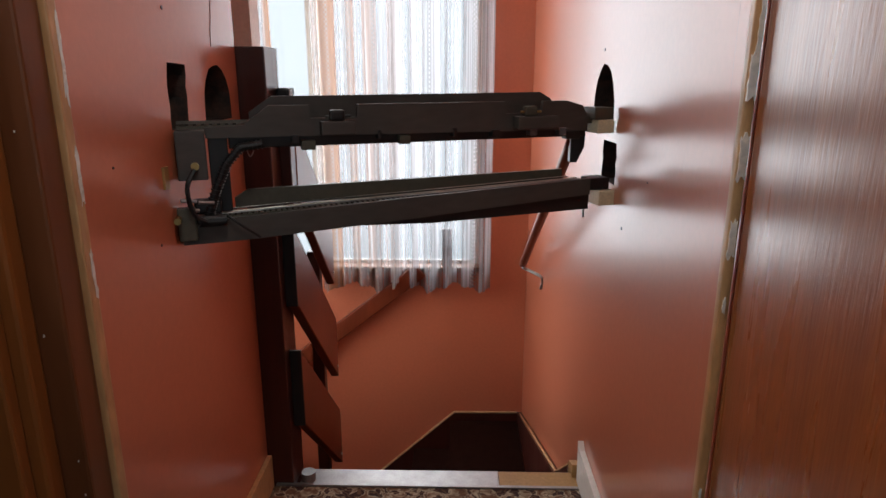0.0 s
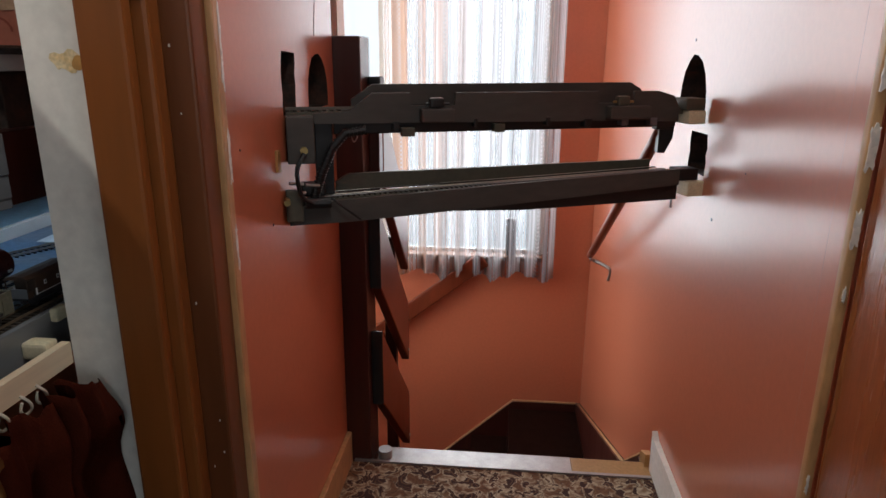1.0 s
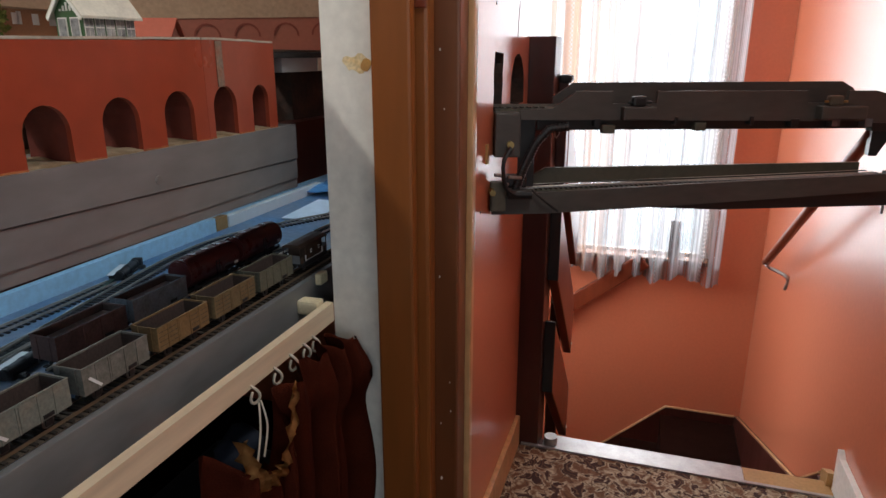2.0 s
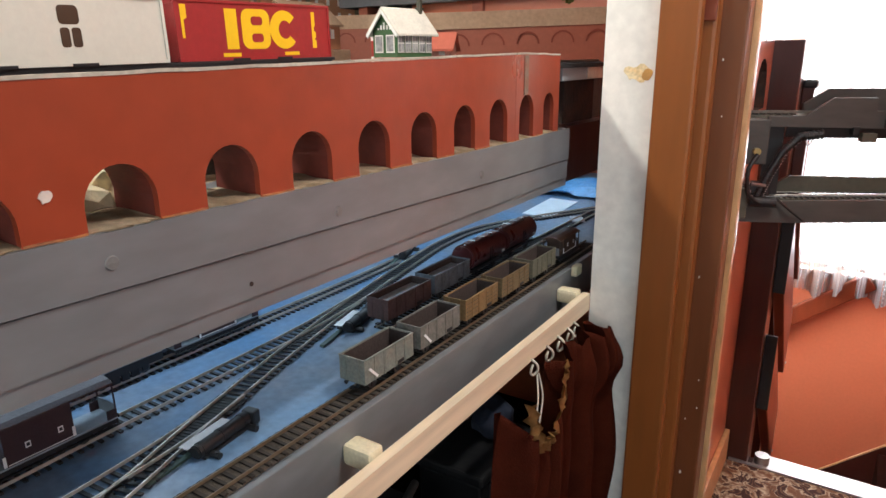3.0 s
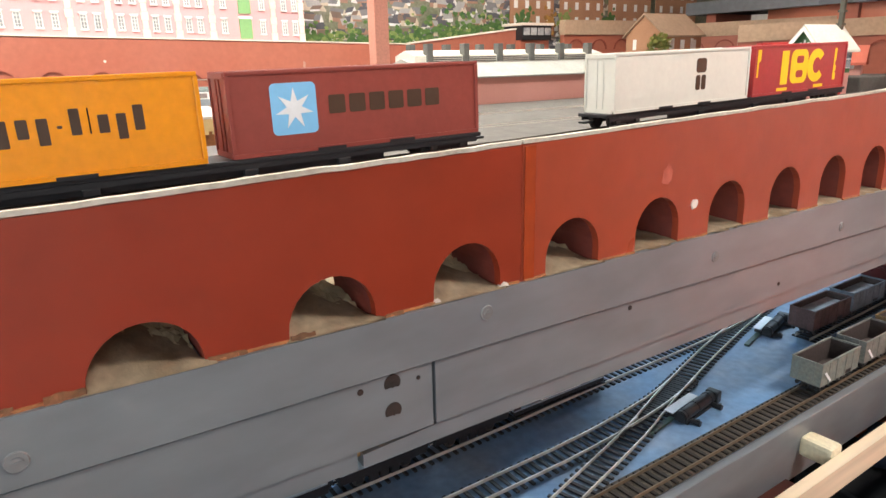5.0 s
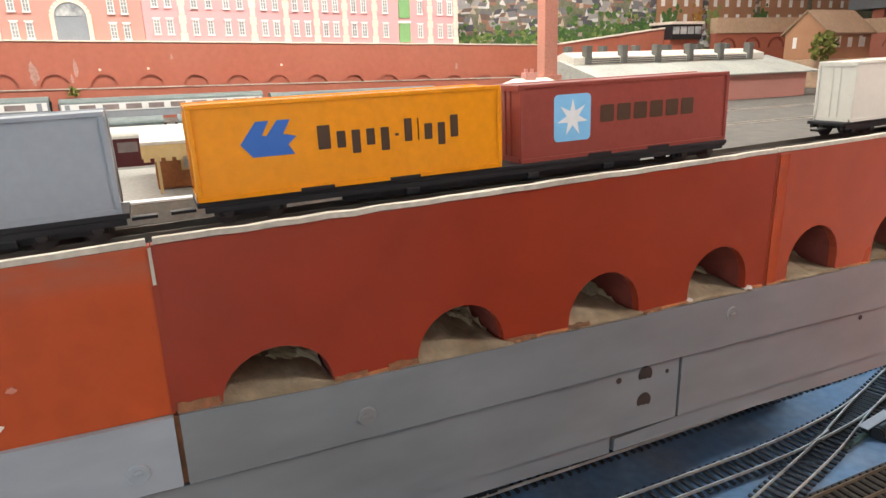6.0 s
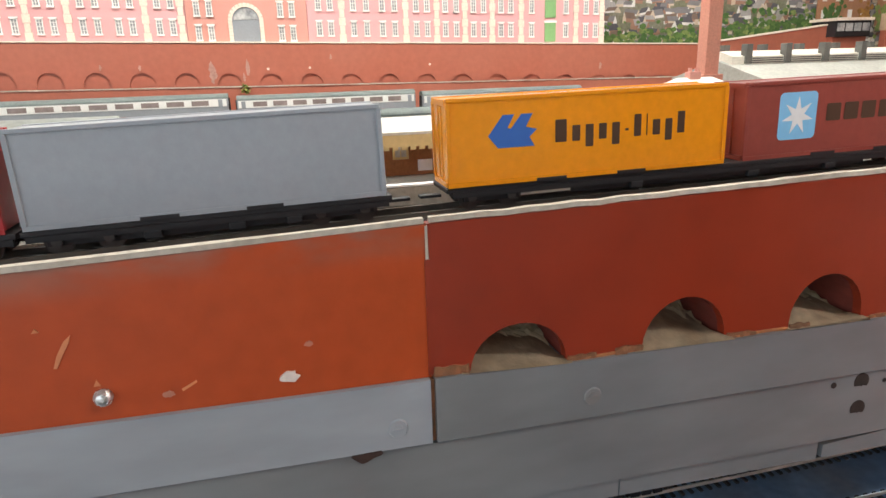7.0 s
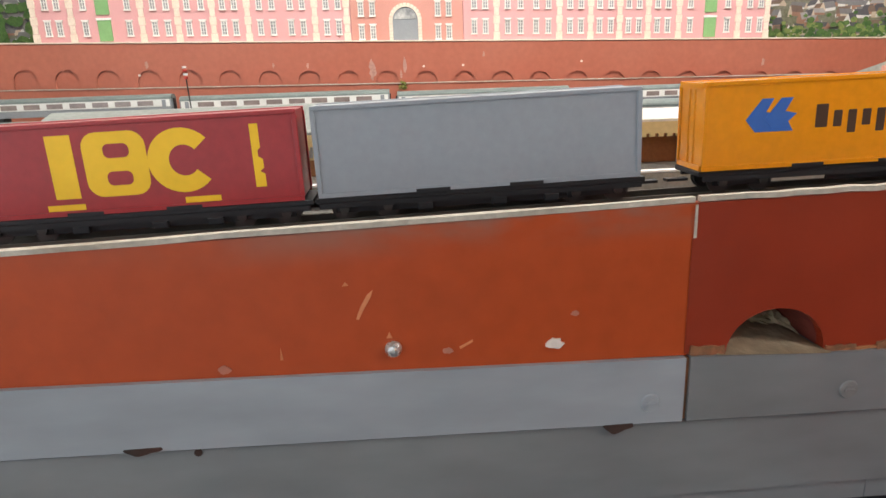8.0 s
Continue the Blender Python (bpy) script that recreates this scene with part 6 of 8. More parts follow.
def brake_van(x, y, mat, label, length=0.10, top=0.042, deck=None):
    """A guard's van: cabin between two open verandas, curved roof, grab rails, step boards."""
    w = thing("brake_van", (x, y, ZY + 0.0066), label, "model wagon", "vans in the yard")
    h = length / 2
    c = h * (0.62 if deck is None else 0.42)
    deck = deck or CHASSIS
    part("floor", one_box(-0.0165, 0.0165, -h, h, 0.0136, 0.0152), deck, w)
    part("cabin", boxes((-0.0165, 0.0165, -c, c, 0.0152, top), bevel=0.0006), mat, w)
    for s in (-1, 1):
        for yy in (-c * 0.35, c * 0.60):
            f = part("window", one_box(s * 0.0164, s * 0.0170, yy - 0.0024, yy + 0.0024, 0.0265, 0.0325), CARD, w, "small white-framed window")
            part("pane", one_box(s * 0.0170, s * 0.0172, yy - 0.0014, yy + 0.0014, 0.0280, 0.0312), CHASSIS, f)
        part("step_board", one_box(s * 0.0165, s * 0.0195, -h, h, 0.0070, 0.0085), CHASSIS, w)
        part("sole_bar", one_box(s * 0.0150, s * 0.0168, -h, h, 0.0090, 0.0135), CHASSIS, w)
        part("grab_rail", boxes((s * 0.0168, s * 0.0174, -c * 0.95, c * 0.95, 0.0168, 0.0175)), CARD, w)
        for q in (-1, 1):
            part("grab_handle", boxes((s * 0.0166, s * 0.0173, q * c - 0.0022, q * c + 0.0004, 0.0165, 0.0265)), CARD, w, "white hand rail")
            part("veranda_side", one_box(s * 0.0152, s * 0.0165, q * (h - 0.010), q * h, 0.0152, 0.025), mat, w)
    for q in (-1, 1):
        part("veranda_end", one_box(-0.0152, 0.0152, q * (h - 0.0012), q * h, 0.0152, 0.029), GREYBOARD, w)
        for s in (-1, 1):
            part("post", one_box(s * 0.0150, s * 0.0163, q * (h - 0.0013), q * h, 0.025, top), mat, w)
    bm = slab(bmesh.new(), [(-0.018, top), (0.018, top), (0.0175, top + 0.0015), (0.011, top + 0.0045), (0, top + 0.0058), (-0.011, top + 0.0045), (-0.0175, top + 0.0015)], "y", -h, h)
    part("roof", bm, mat, w)
    chassis(w, length, 0.0)


brake_van(-0.778, row_y + 0.560, material("dark_brown_van_paint", (0.055, 0.03, 0.018), 0.6, amount=0.5, big=40, fine=300), "dark brown model brake van with a curved roof", length=0.092)
DECKGREY = paint("pale_grey_veranda", (0.26, 0.30, 0.34), 0.6, 0.3)
brake_van(-0.941, -0.073, PURPLE, "dark purple-brown model brake van with small white-framed windows", length=0.146, top=0.052, deck=DECKGREY)


def box_van(x, y, mat, label, length=0.098, height=0.040, rz=0.0, name="box_van"):
    """A covered van: ribbed body above a deep dark underframe, dark roof edge."""
    w = thing(name, (x, y, ZY + 0.0066), label, "model wagon", "vans in the yard", rz=rz)
    h = length / 2
    part("body", boxes((-0.0165, 0.0165, -h, h, 0.0200, 0.0200 + height), bevel=0.0012), mat, w)
    part("roof_edge", boxes((-0.0172, 0.0172, -h - 0.0004, h + 0.0004, 0.0200 + height, 0.0225 + height), bevel=0.0006), PURPLE, w)
    for s in (-1, 1):
        for yy in (-h * 0.66, -h * 0.22, h * 0.22, h * 0.66):
            part("rib", one_box(s * 0.0164, s * 0.0172, yy - 0.0006, yy + 0.0006, 0.0210, 0.0190 + height), mat, w)
        part("number_plate", one_box(s * 0.0165, s * 0.0173, -0.006, 0.006, 0.0315, 0.0355), CARD, w, "white panel with unreadable marks")
        part("side_frame", one_box(s * 0.0140, s * 0.0162, -h, h, 0.0105, 0.0199), CHASSIS, w)
        for yy in (-h * 0.25, 0.0, h * 0.25):
            part("brake_gear", boxes((s * 0.0128, s * 0.0156, yy - 0.005, yy + 0.005, 0.002, 0.0104), bevel=0.0006), CHASSIS, w)
    chassis(w, length, 0.0)


for k in range(5):
    box_van(-0.9405 + 0.002 * k, -0.204 - 0.111 * k, PALEVAN, "pale blue-grey model van with a white panel")
track_pieces("yard_hidden_track", [(-1.03, -1.2), (-1.03, 0.0), (-1.03, 0.45), (-1.035, 0.62)], lambda y: ZY + 0.0063, "yard track beneath the upper baseboard", RAIL, SLEEPER)
brake_van(-1.030, 0.197, PURPLE, "dark purple-brown model brake van under the baseboard", length=0.135, top=0.052, deck=DECKGREY)
for k in range(3):
    box_van(-1.03, 0.064 - 0.111 * k, PALEVAN, "pale blue-grey model van under the baseboard", name="covered_van")

# ---- container train on the viaduct ----
RED = paint("crimson_container_paint", (0.36, 0.022, 0.024), 0.4, 0.3, other=(0.30, 0.03, 0.03))
YELLOW = paint("yellow_lettering_paint", (0.95, 0.58, 0.01), 0.5, 0.1)
GREYC = paint("blue_grey_container_paint", (0.30, 0.33, 0.36), 0.5, 0.14, other=(0.27, 0.29, 0.31), big=12)
ORANGE = paint("orange_container_paint", (0.80, 0.29, 0.008), 0.2, 0.2, other=(0.70, 0.26, 0.015))
BROWNC = paint("red_brown_container_paint", (0.27, 0.052, 0.038), 0.42, 0.25)
WHITEC = paint("off_white_container_paint", (0.70, 0.67, 0.58), 0.5, 0.10)
BLUEMARK = paint("blue_mark_paint", (0.03, 0.13, 0.45), 0.5, 0.1)
SKYMARK = paint("sky_blue_mark_paint", (0.22, 0.53, 0.80), 0.5, 0.1)
DARKMARK = paint("brown_black_mark_paint", (0.06, 0.03, 0.015), 0.5, 0.1)
X_TRACK = -0.7905


def flat_wagon(yc, length, label):
    """A container flat: long deck, two bogies with four wheels each, couplings."""
    z = z_rail(yc)
    slope = math.degrees(math.atan2(z_rail(yc + 0.05) - z_rail(yc - 0.05), 0.1))
    w = thing("container_flat_wagon", (0, 0, 0), label, "model wagon", "flat wagons of the train")
    w.matrix_world = pose(X_TRACK - (yc + 0.5) * 0.006, yc, z, slope, 0, 0)
    h = length / 2
    part("deck", boxes((-0.0155, 0.0155, -h, h, 0.0098, 0.0125), bevel=0.0005), CHASSIS, w)
    for s in (-1, 1):
        part("sole_bar", one_box(s * 0.0128, s * 0.0152, -h * 0.98, h * 0.98, 0.0068, 0.0098), CHASSIS, w)
        # black strip added to darken the gap under the deck
        part("truss_side", one_box(s * 0.0122, s * 0.0127, -h * 0.58, h * 0.58, 0.0035, 0.0098), CHASSIS, w)
        for yy in (-h * 0.35, h * 0.1, h * 0.42):
            part("lever_box", boxes((s * 0.013, s * 0.0156, yy - 0.004, yy + 0.004, 0.003, 0.0068), bevel=0.0006), CHASSIS, w)
    for d in (-1, 1):
        yb = d * (h - 0.026)
        b = part("bogie", boxes((-0.0132, -0.0112, yb - 0.016, yb + 0.016, 0.004, 0.0085), (0.0112, 0.0132, yb - 0.016, yb + 0.016, 0.004, 0.0085), (-0.0112, 0.0112, yb - 0.004, yb + 0.004, 0.0055, 0.0097)), CHASSIS, w)
        wheels(b, (yb - 0.0115, yb + 0.0115), 0.0062)
        for s in (-1, 1):
            for q in (-0.0115, 0.0115):
                part("axle_box", rod(bmesh.new(), (s * 0.0132, yb + q, 0.0062), (s * 0.0148, yb + q, 0.0062), 0.0026, 10), WHEEL if s > 0 else CHASSIS, b)
        part("coupling", one_box(-0.003, 0.003, d * h, d * (h + 0.012), 0.006, 0.0075), CHASSIS, w)
    return w


def container(y0, length, mat, label, height=0.046, ribs=0):
    """A shipping container: body with frame rails, corner posts, corner castings, doors at the end."""
    yc = y0 + length / 2
    slope = math.degrees(math.atan2(z_rail(yc + 0.05) - z_rail(yc - 0.05), 0.1))
    c = thing("shipping_container", (0, 0, 0), label, "model container", "containers on the train")
    c.matrix_world = pose(X_TRACK - (yc + 0.5) * 0.006, yc, z_rail(yc), slope, 0, 0)
    h, b, z0 = length / 2, 0.0157, 0.0128
    part("body", boxes((-b + 0.0004, b - 0.0004, -h + 0.0006, h - 0.0006, z0 + 0.001, z0 + height - 0.0005), bevel=0.0006), mat, c)
    for s in (-1, 1):
        part("bottom_rail", one_box(s * (b - 0.0006), s * (b + 0.0004), -h, h, z0, z0 + 0.0024), mat, c)
        part("top_rail", boxes((s * (b - 0.0026), s * (b + 0.0004), -h, h, z0 + height - 0.0022, z0 + height), bevel=0.0004), mat, c)
        for d in (-1, 1):
            part("corner_post", boxes((s * (b - 0.0016), s * (b + 0.0005), d * (h - 0.0022), d * (h + 0.0003), z0 + 0.0024, z0 + height - 0.0022), bevel=0.0004), mat, c)
        for k in range(ribs):
            yy = -h + length * (k + 1) / (ribs + 1)
            part("rib", one_box(s * (b - 0.0006), s * (b + 0.0001), yy - 0.0012, yy + 0.0012, z0 + 0.003, z0 + height - 0.003), mat, c)
        for q in (-0.3, 0.28):
            part("fork_pocket", one_box(s * (b - 0.0006), s * (b + 0.0006), q * h - 0.009, q * h + 0.009, z0 - 0.0004, z0 + 0.0016), CHASSIS, c)
    for za, zb in ((height - 0.0035, height - 0.0005), (0.0, 0.003)):
        part("end_rail", one_box(-b + 0.002, b - 0.002, -h - 0.0004, -h + 0.0004, z0 + za, z0 + zb), mat, c)
    for xx in (-0.0032, 0.0032):
        part("lock_bar", rod(bmesh.new(), (xx, -h + 0.0005, z0 + 0.003), (xx, -h + 0.0005, z0 + height - 0.004), 0.0005, 6), mat, c)
    return c


def mark(c, outline, mat, label="", lift=0.0):
    """A painted mark on the container's near side; outline in (along, up) metres from the container's middle and foot."""
    part("painted_mark", slab(bmesh.new(), [(y, 0.0128 + z) for y, z in outline], "x", 0.0150 + lift, 0.01548 + lift), mat, c, label)


def rounded(y0, y1, z0, z1, r, n=5):
    out = []
    for cy, cz, a0 in ((y1 - r, z1 - r, 0), (y0 + r, z1 - r, 90), (y0 + r, z0 + r, 180), (y1 - r, z0 + r, 270)):
        out += [(cy + r * math.cos(radians(a0 + 90 * k / n)), cz + r * math.sin(radians(a0 + 90 * k / n))) for k in range(n + 1)]
    return out


Y_HEAD = -1.038
flat_wagon(Y_HEAD + 0.086, 0.176, "black container flat wagon under the crimson container")
flat_wagon(Y_HEAD + 0.263, 0.176, "black container flat wagon under the grey container")
flat_wagon(Y_HEAD + 0.557, 0.352, "long black container flat wagon under two containers")
flat_wagon(Y_HEAD + 1.045, 0.372, "long black flat wagon under the white and second crimson containers")


def bold_marks(c, k=1.0):
    """Bold yellow blocks on a crimson container: upright block, slotted block, open ring, two short bars, two narrow columns."""
    def at(pts, lift=0.0, mat=YELLOW, label=""):
        mark(c, [(y * k, z) for y, z in pts], mat, label, lift)
    at([(-0.0385, 0.0087), (-0.0385, 0.0405), (-0.0262, 0.0405), (-0.0262, 0.0087)], label="bold yellow upright block")
    at(rounded(-0.0218, 0.0093, 0.0087, 0.041, 0.0075), label="bold yellow slotted block")
    for z0, z1 in ((0.0142, 0.0212), (0.0280, 0.0350)):
        at(rounded(-0.0115, 0.0010, z0, z1, 0.0028), 0.0002, c.children[0].data.materials[0], "crimson slot in the yellow block")
    ring = [(0.0262 + 0.0170 * math.cos(q), 0.0246 + 0.0163 * math.sin(q)) for q in (radians(40 + 280 * i / 26) for i in range(27))]
    ring += [(0.0272 + 0.0075 * math.cos(q), 0.0246 + 0.0078 * math.sin(q)) for q in (radians(320 - 280 * i / 26) for i in range(27))]
    at(ring, label="bold yellow open ring")
    at([(-0.0435, 0.0028), (-0.0435, 0.0058), (-0.0250, 0.0058), (-0.0250, 0.0028)], label="short yellow bar")
    at([(0.0248, 0.0028), (0.0248, 0.0058), (0.0428, 0.0058), (0.0428, 0.0028)], label="short yellow bar")
    at([(-0.0800, 0.0175), (-0.0800, 0.0425), (-0.0745, 0.0425), (-0.0745, 0.0325), (-0.0775, 0.0310), (-0.0775, 0.0175)], label="narrow column of unreadable yellow marks")
    at([(0.0612, 0.0085), (0.0612, 0.0405), (0.0655, 0.0405), (0.0655, 0.0285), (0.0640, 0.0270), (0.0640, 0.0240), (0.0662, 0.0225), (0.0662, 0.0180), (0.0642, 0.0165), (0.0665, 0.0150), (0.0665, 0.0085)], label="narrow column of unreadable yellow marks")


c1 = container(Y_HEAD, 0.170, RED, "crimson shipping container with bold yellow marks", 0.0465)
bold_marks(c1)
container(Y_HEAD + 0.177, 0.171, GREYC, "plain blue-grey shipping container with scuffed sides", 0.047)
c3 = container(Y_HEAD + 0.382, 0.170, ORANGE, "glossy orange shipping container with a blue sign and dark bars", 0.047)
for q in (0.0, 0.0105):
    mark(c3, [(-0.062 + q, 0.0262), (-0.0535 + q, 0.0370), (-0.0470 + q, 0.0370), (-0.0510 + q, 0.0300), (-0.0445 + q, 0.0285), (-0.0490 + q, 0.0245), (-0.0460 + q, 0.0195), (-0.0565 + q, 0.0195)], BLUEMARK, "blue angular sign", lift=0.02 * q)
at_ = -0.0240
for wd, lo_, hi_ in ((0.0085, 0, 4), (0.0065, 0, 0), (0.0065, -4, 0), (0.0065, 0, 0), (0.0065, -4, 0), (0.0040, 9, 9), (0.0062, 0, 4), (0.0024, 0, 4), (0.0065, 0, 0), (0.0062, -4, 0), (0.0065, 0, 4)):
    z0_, z1_ = (0.0238, 0.0252) if lo_ == 9 else (0.0203 + 0.0009 * lo_, 0.0290 + 0.0009 * hi_)
    mark(c3, rounded(at_ + 0.0009, at_ + wd - 0.0009, z0_, z1_, min(0.0005, (z1_ - z0_) * 0.3), 2), DARKMARK, "dark brown bar")
    at_ += wd + 0.0016
c4 = container(Y_HEAD + 0.566, 0.165, BROWNC, "red-brown shipping container with a pale blue star panel", 0.046)
mark(c4, rounded(-0.0590, -0.0320, 0.0105, 0.0388, 0.003), SKYMARK, "pale blue square panel")
star = [(-0.0455 + r * math.cos(a), 0.0246 + r * math.sin(a)) for k in range(14) for a, r in [(math.pi * k / 7 + math.pi / 2, 0.0115 if k % 2 == 0 else 0.0045)]]
mark(c4, star, CARD, "white star", lift=0.0002)
for k in range(6):
    mark(c4, rounded(-0.0245 + 0.0132 * k, -0.0140 + 0.0132 * k, 0.0202, 0.0308, 0.001, 2), DARKMARK, "dark bar")
c5 = container(Y_HEAD + 0.866, 0.180, WHITEC, "off-white shipping container with a small dark mark", 0.046)
mark(c5, rounded(0.012, 0.026, 0.0265, 0.0385, 0.003), DARKMARK, "dark mark")
mark(c5, rounded(0.012, 0.0183, 0.012, 0.0245, 0.002), DARKMARK)
mark(c5, rounded(0.0197, 0.026, 0.012, 0.0245, 0.002), DARKMARK)
c6 = container(Y_HEAD + 1.056, 0.170, RED, "second crimson shipping container with bold yellow marks", 0.0465)
bold_marks(c6)

# ---- scenery behind the viaduct ----
BRICKPINK = material("pink_printed_brick", (0.68, 0.36, 0.36), 0.75, other=(0.62, 0.30, 0.29), big=9, fine=500, amount=0.35, bump=0.1)
BRICKRED = material("red_printed_brick", (0.60, 0.29, 0.24), 0.75, other=(0.52, 0.23, 0.18), big=9, fine=500, amount=0.4, bump=0.1)
TERRACE = material("brown_printed_brick", (0.42, 0.22, 0.12), 0.75, other=(0.30, 0.14, 0.08), big=9, fine=500, amount=0.5, bump=0.1)
STONE = material("cream_printed_stone", (0.78, 0.67, 0.56), 0.75, other=(0.68, 0.54, 0.42), big=40, fine=300, amount=0.4)
WINWHITE = paint("white_window_bars", (0.84, 0.82, 0.78), 0.6, 0.1)
PANE = material("dark_grey_panes", (0.22, 0.23, 0.24), 0.3, other=(0.55, 0.55, 0.53), big=35, fine=200, amount=0.9)
GREENDOOR = paint("green_door_paint", (0.21, 0.40, 0.16), 0.6, 0.2)
GREYDOOR = paint("grey_gate_paint", (0.26, 0.28, 0.30), 0.6, 0.2)
XM = -2.07
WALLRED = material("red_painted_retaining_wall", (0.37, 0.112, 0.068), 0.5, other=(0.44, 0.17, 0.115), big=5, fine=90, amount=0.25, bump=0.06)


def z_mill(y):
    return 1.3644 - 0.0220 * y


def z_ledge(y):
    return lerp(y, [-1.75, -0.8, 0.35], [1.298, 1.284, 1.270])


def window_me(w, h):
    bm = boxes((0.0002, 0.0028, -w / 2, -w / 2 + 0.0018, 0, h), (0.0002, 0.0028, w / 2 - 0.0018, w / 2, 0, h), (0.0002, 0.0028, -w / 2, w / 2, h - 0.0022, h), (0.0002, 0.0034, -w / 2 - 0.0012, w / 2 + 0.0012, -0.0022, 0.0012),
               (0.0002, 0.0020, -0.0005, 0.0005, 0.0012, h - 0.0022), *[(0.0002, 0.0020, -w / 2 + 0.0018, w / 2 - 0.0018, h * q - 0.0004, h * q + 0.0004) for q in (0.25, 0.5, 0.75)])
    box(bm, 0.0002, 0.0030, -w / 2 - 0.0018, w / 2 + 0.0018, h, h + 0.003)
    return to_mesh("window", bm, WINWHITE)


WIN_ME = window_me(0.0135, 0.032)
PANE_ME = to_mesh("pane", one_box(0.0002, 0.0008, -0.0066, 0.0066, 0.0006, 0.0315), PANE)


def facade(name, ya, yb, mat, label, columns, rows=(0.0160, 0.0730, 0.130), height=0.26, piers=()):
    h = thing(name, (0, 0, 0), label, "model building", "mill buildings on the backdrop")
    bm = bmesh.new()
    slab(bm, [(ya, z_mill(ya)), (yb, z_mill(yb)), (yb, z_mill(yb) + height), (ya, z_mill(ya) + height)], "x", XM - 0.03, XM)
    part("wall", bm, mat, h)
    for y in columns:
        for r in rows:
            w = part("window", WIN_ME, None, h)
            w.matrix_local = pose(XM, y, z_mill(y) + r)
            p = part("pane", PANE_ME, None, w)
    for y in piers:
        n = 14
        for k in range(n):
            wd = 0.0058 if k % 2 else 0.0078
            zz = z_mill(y) + 0.002 + height / n * k
            if zz - z_mill(y) < 0.16:
                part("quoin", one_box(XM + 0.0002, XM + 0.0022, y - wd, y + wd, zz, zz + height / n - 0.0008), STONE, h)
    return h


def loading_doors(h, y):
    for z in (0.004, 0.062, 0.12):
        d = part("loading_door", one_box(XM + 0.0002, XM + 0.0022, y - 0.015, y + 0.015, z_mill(y) + z, z_mill(y) + z + 0.046), GREENDOOR, h, "green loading door")
        part("lintel", one_box(XM + 0.0002, XM + 0.003, y - 0.017, y + 0.017, z_mill(y) + z + 0.046, z_mill(y) + z + 0.051), WINWHITE, d)


right_cols = [-0.619, -0.592, -0.538, -0.507, -0.469, -0.439, -0.386, -0.359, -0.313, -0.285, -0.241, -0.215, -0.169, -0.143, -0.087, 0.007, 0.063, 0.091]
right_piers = [-0.565, -0.412, -0.335, -0.263, -0.192, -0.115, 0.035, 0.108]
mill_r = facade("mill_building", -0.645, 0.116, BRICKPINK, "pink brick model mill with cream quoins and sash windows", right_cols, piers=right_piers)
loading_doors(mill_r, -0.036)
left_cols = [-1.603, -1.577, -1.519, -1.421, -1.364, -1.334, -1.287, -1.255, -1.207, -1.18, -1.123, -1.094, -1.052, -1.024, -0.969, -0.941]
left_piers = [-1.632, -1.549, -1.392, -1.311, -1.231, -1.151, -0.996, -0.922]
mill_l = facade("mill_building", -1.638, -0.913, BRICKPINK, "long pink brick model mill with cream quoins and sash windows", left_cols, piers=left_piers)
loading_doors(mill_l, -1.477)
gate = facade("gatehouse", -0.912, -0.646, BRICKRED, "red brick model gatehouse with an arched grey gate", [-0.888, -0.861, -0.706, -0.680], rows=(0.0045, 0.0570, 0.1095))
yg = -0.784
arc = [(-0.030, 0.0), (-0.030, 0.046)] + [(0.030 * math.cos(math.pi * (1 - k / 12)), 0.046 + 0.030 * math.sin(math.pi * (1 - k / 12))) for k in range(1, 12)] + [(0.030, 0.046), (0.030, 0.0)]
part("gate_leaf", slab(bmesh.new(), [(yg + y, z_mill(yg) + 0.001 + z) for y, z in arc], "x", XM + 0.0003, XM + 0.002), GREYDOOR, gate, "grey arched gate")
part("fanlight", slab(bmesh.new(), [(yg + 0.026 * math.cos(a), z_mill(yg) + 0.050 + 0.024 * math.sin(a)) for a in (math.pi * k / 12 for k in range(13))], "x", XM + 0.0021, XM + 0.003), PANE, gate)
for k in range(13):
    a = math.pi * (k + 0.5) / 13
    m = Matrix.Translation((XM + 0.0017, yg + 0.0345 * math.cos(a), z_mill(yg) + 0.047 + 0.0345 * math.sin(a))) @ Matrix.Rotation(a, 4, "X")
    part("voussoir", one_box(-0.0012, 0.0022, -0.0045, 0.0045, -0.0038, 0.0038, m=m), STONE, gate)
for s in (-1, 1):
    for k in range(6):
        part("gate_stone", one_box(XM + 0.0003, XM + 0.0032, yg + s * 0.0345 - 0.0045, yg + s * 0.0345 + 0.0045, z_mill(yg) + 0.001 + 0.0078 * k, z_mill(yg) + 0.0082 + 0.0078 * k), STONE, gate)

SCUFF = paint("grey_white_scuff", (0.46, 0.27, 0.22), 0.8, 0.6)
# retaining wall with blind arches
XW = -2.052
bm = ribbon(span(-1.95, 0.42, 20), lambda y: 1.116, lambda y: z_mill(y) - 0.002, lambda y: XW - 0.0035, 0.02)
rw = thing("retaining_wall", (0, 0, 0), "long red painted retaining wall with blind arches", "model wall")
part("backing", bm, WALLRED, rw)
pts = [(-1.95, z_mill(-1.95) - 0.003), (-1.95, 1.20)]
for k in range(-9, 16):
    c = -1.018 + 0.0926 * k
    if not -1.9 < c < 0.37:
        continue
    w, spring = 0.027, 1.2615 - 0.0332 * c
    pts += [(c - w, 1.20), (c - w, spring)] + [(c + w * math.cos(math.pi * (1 - q / 10)), spring + 0.026 * math.sin(math.pi * (1 - q / 10))) for q in range(1, 10)] + [(c + w, spring), (c + w, 1.20)]
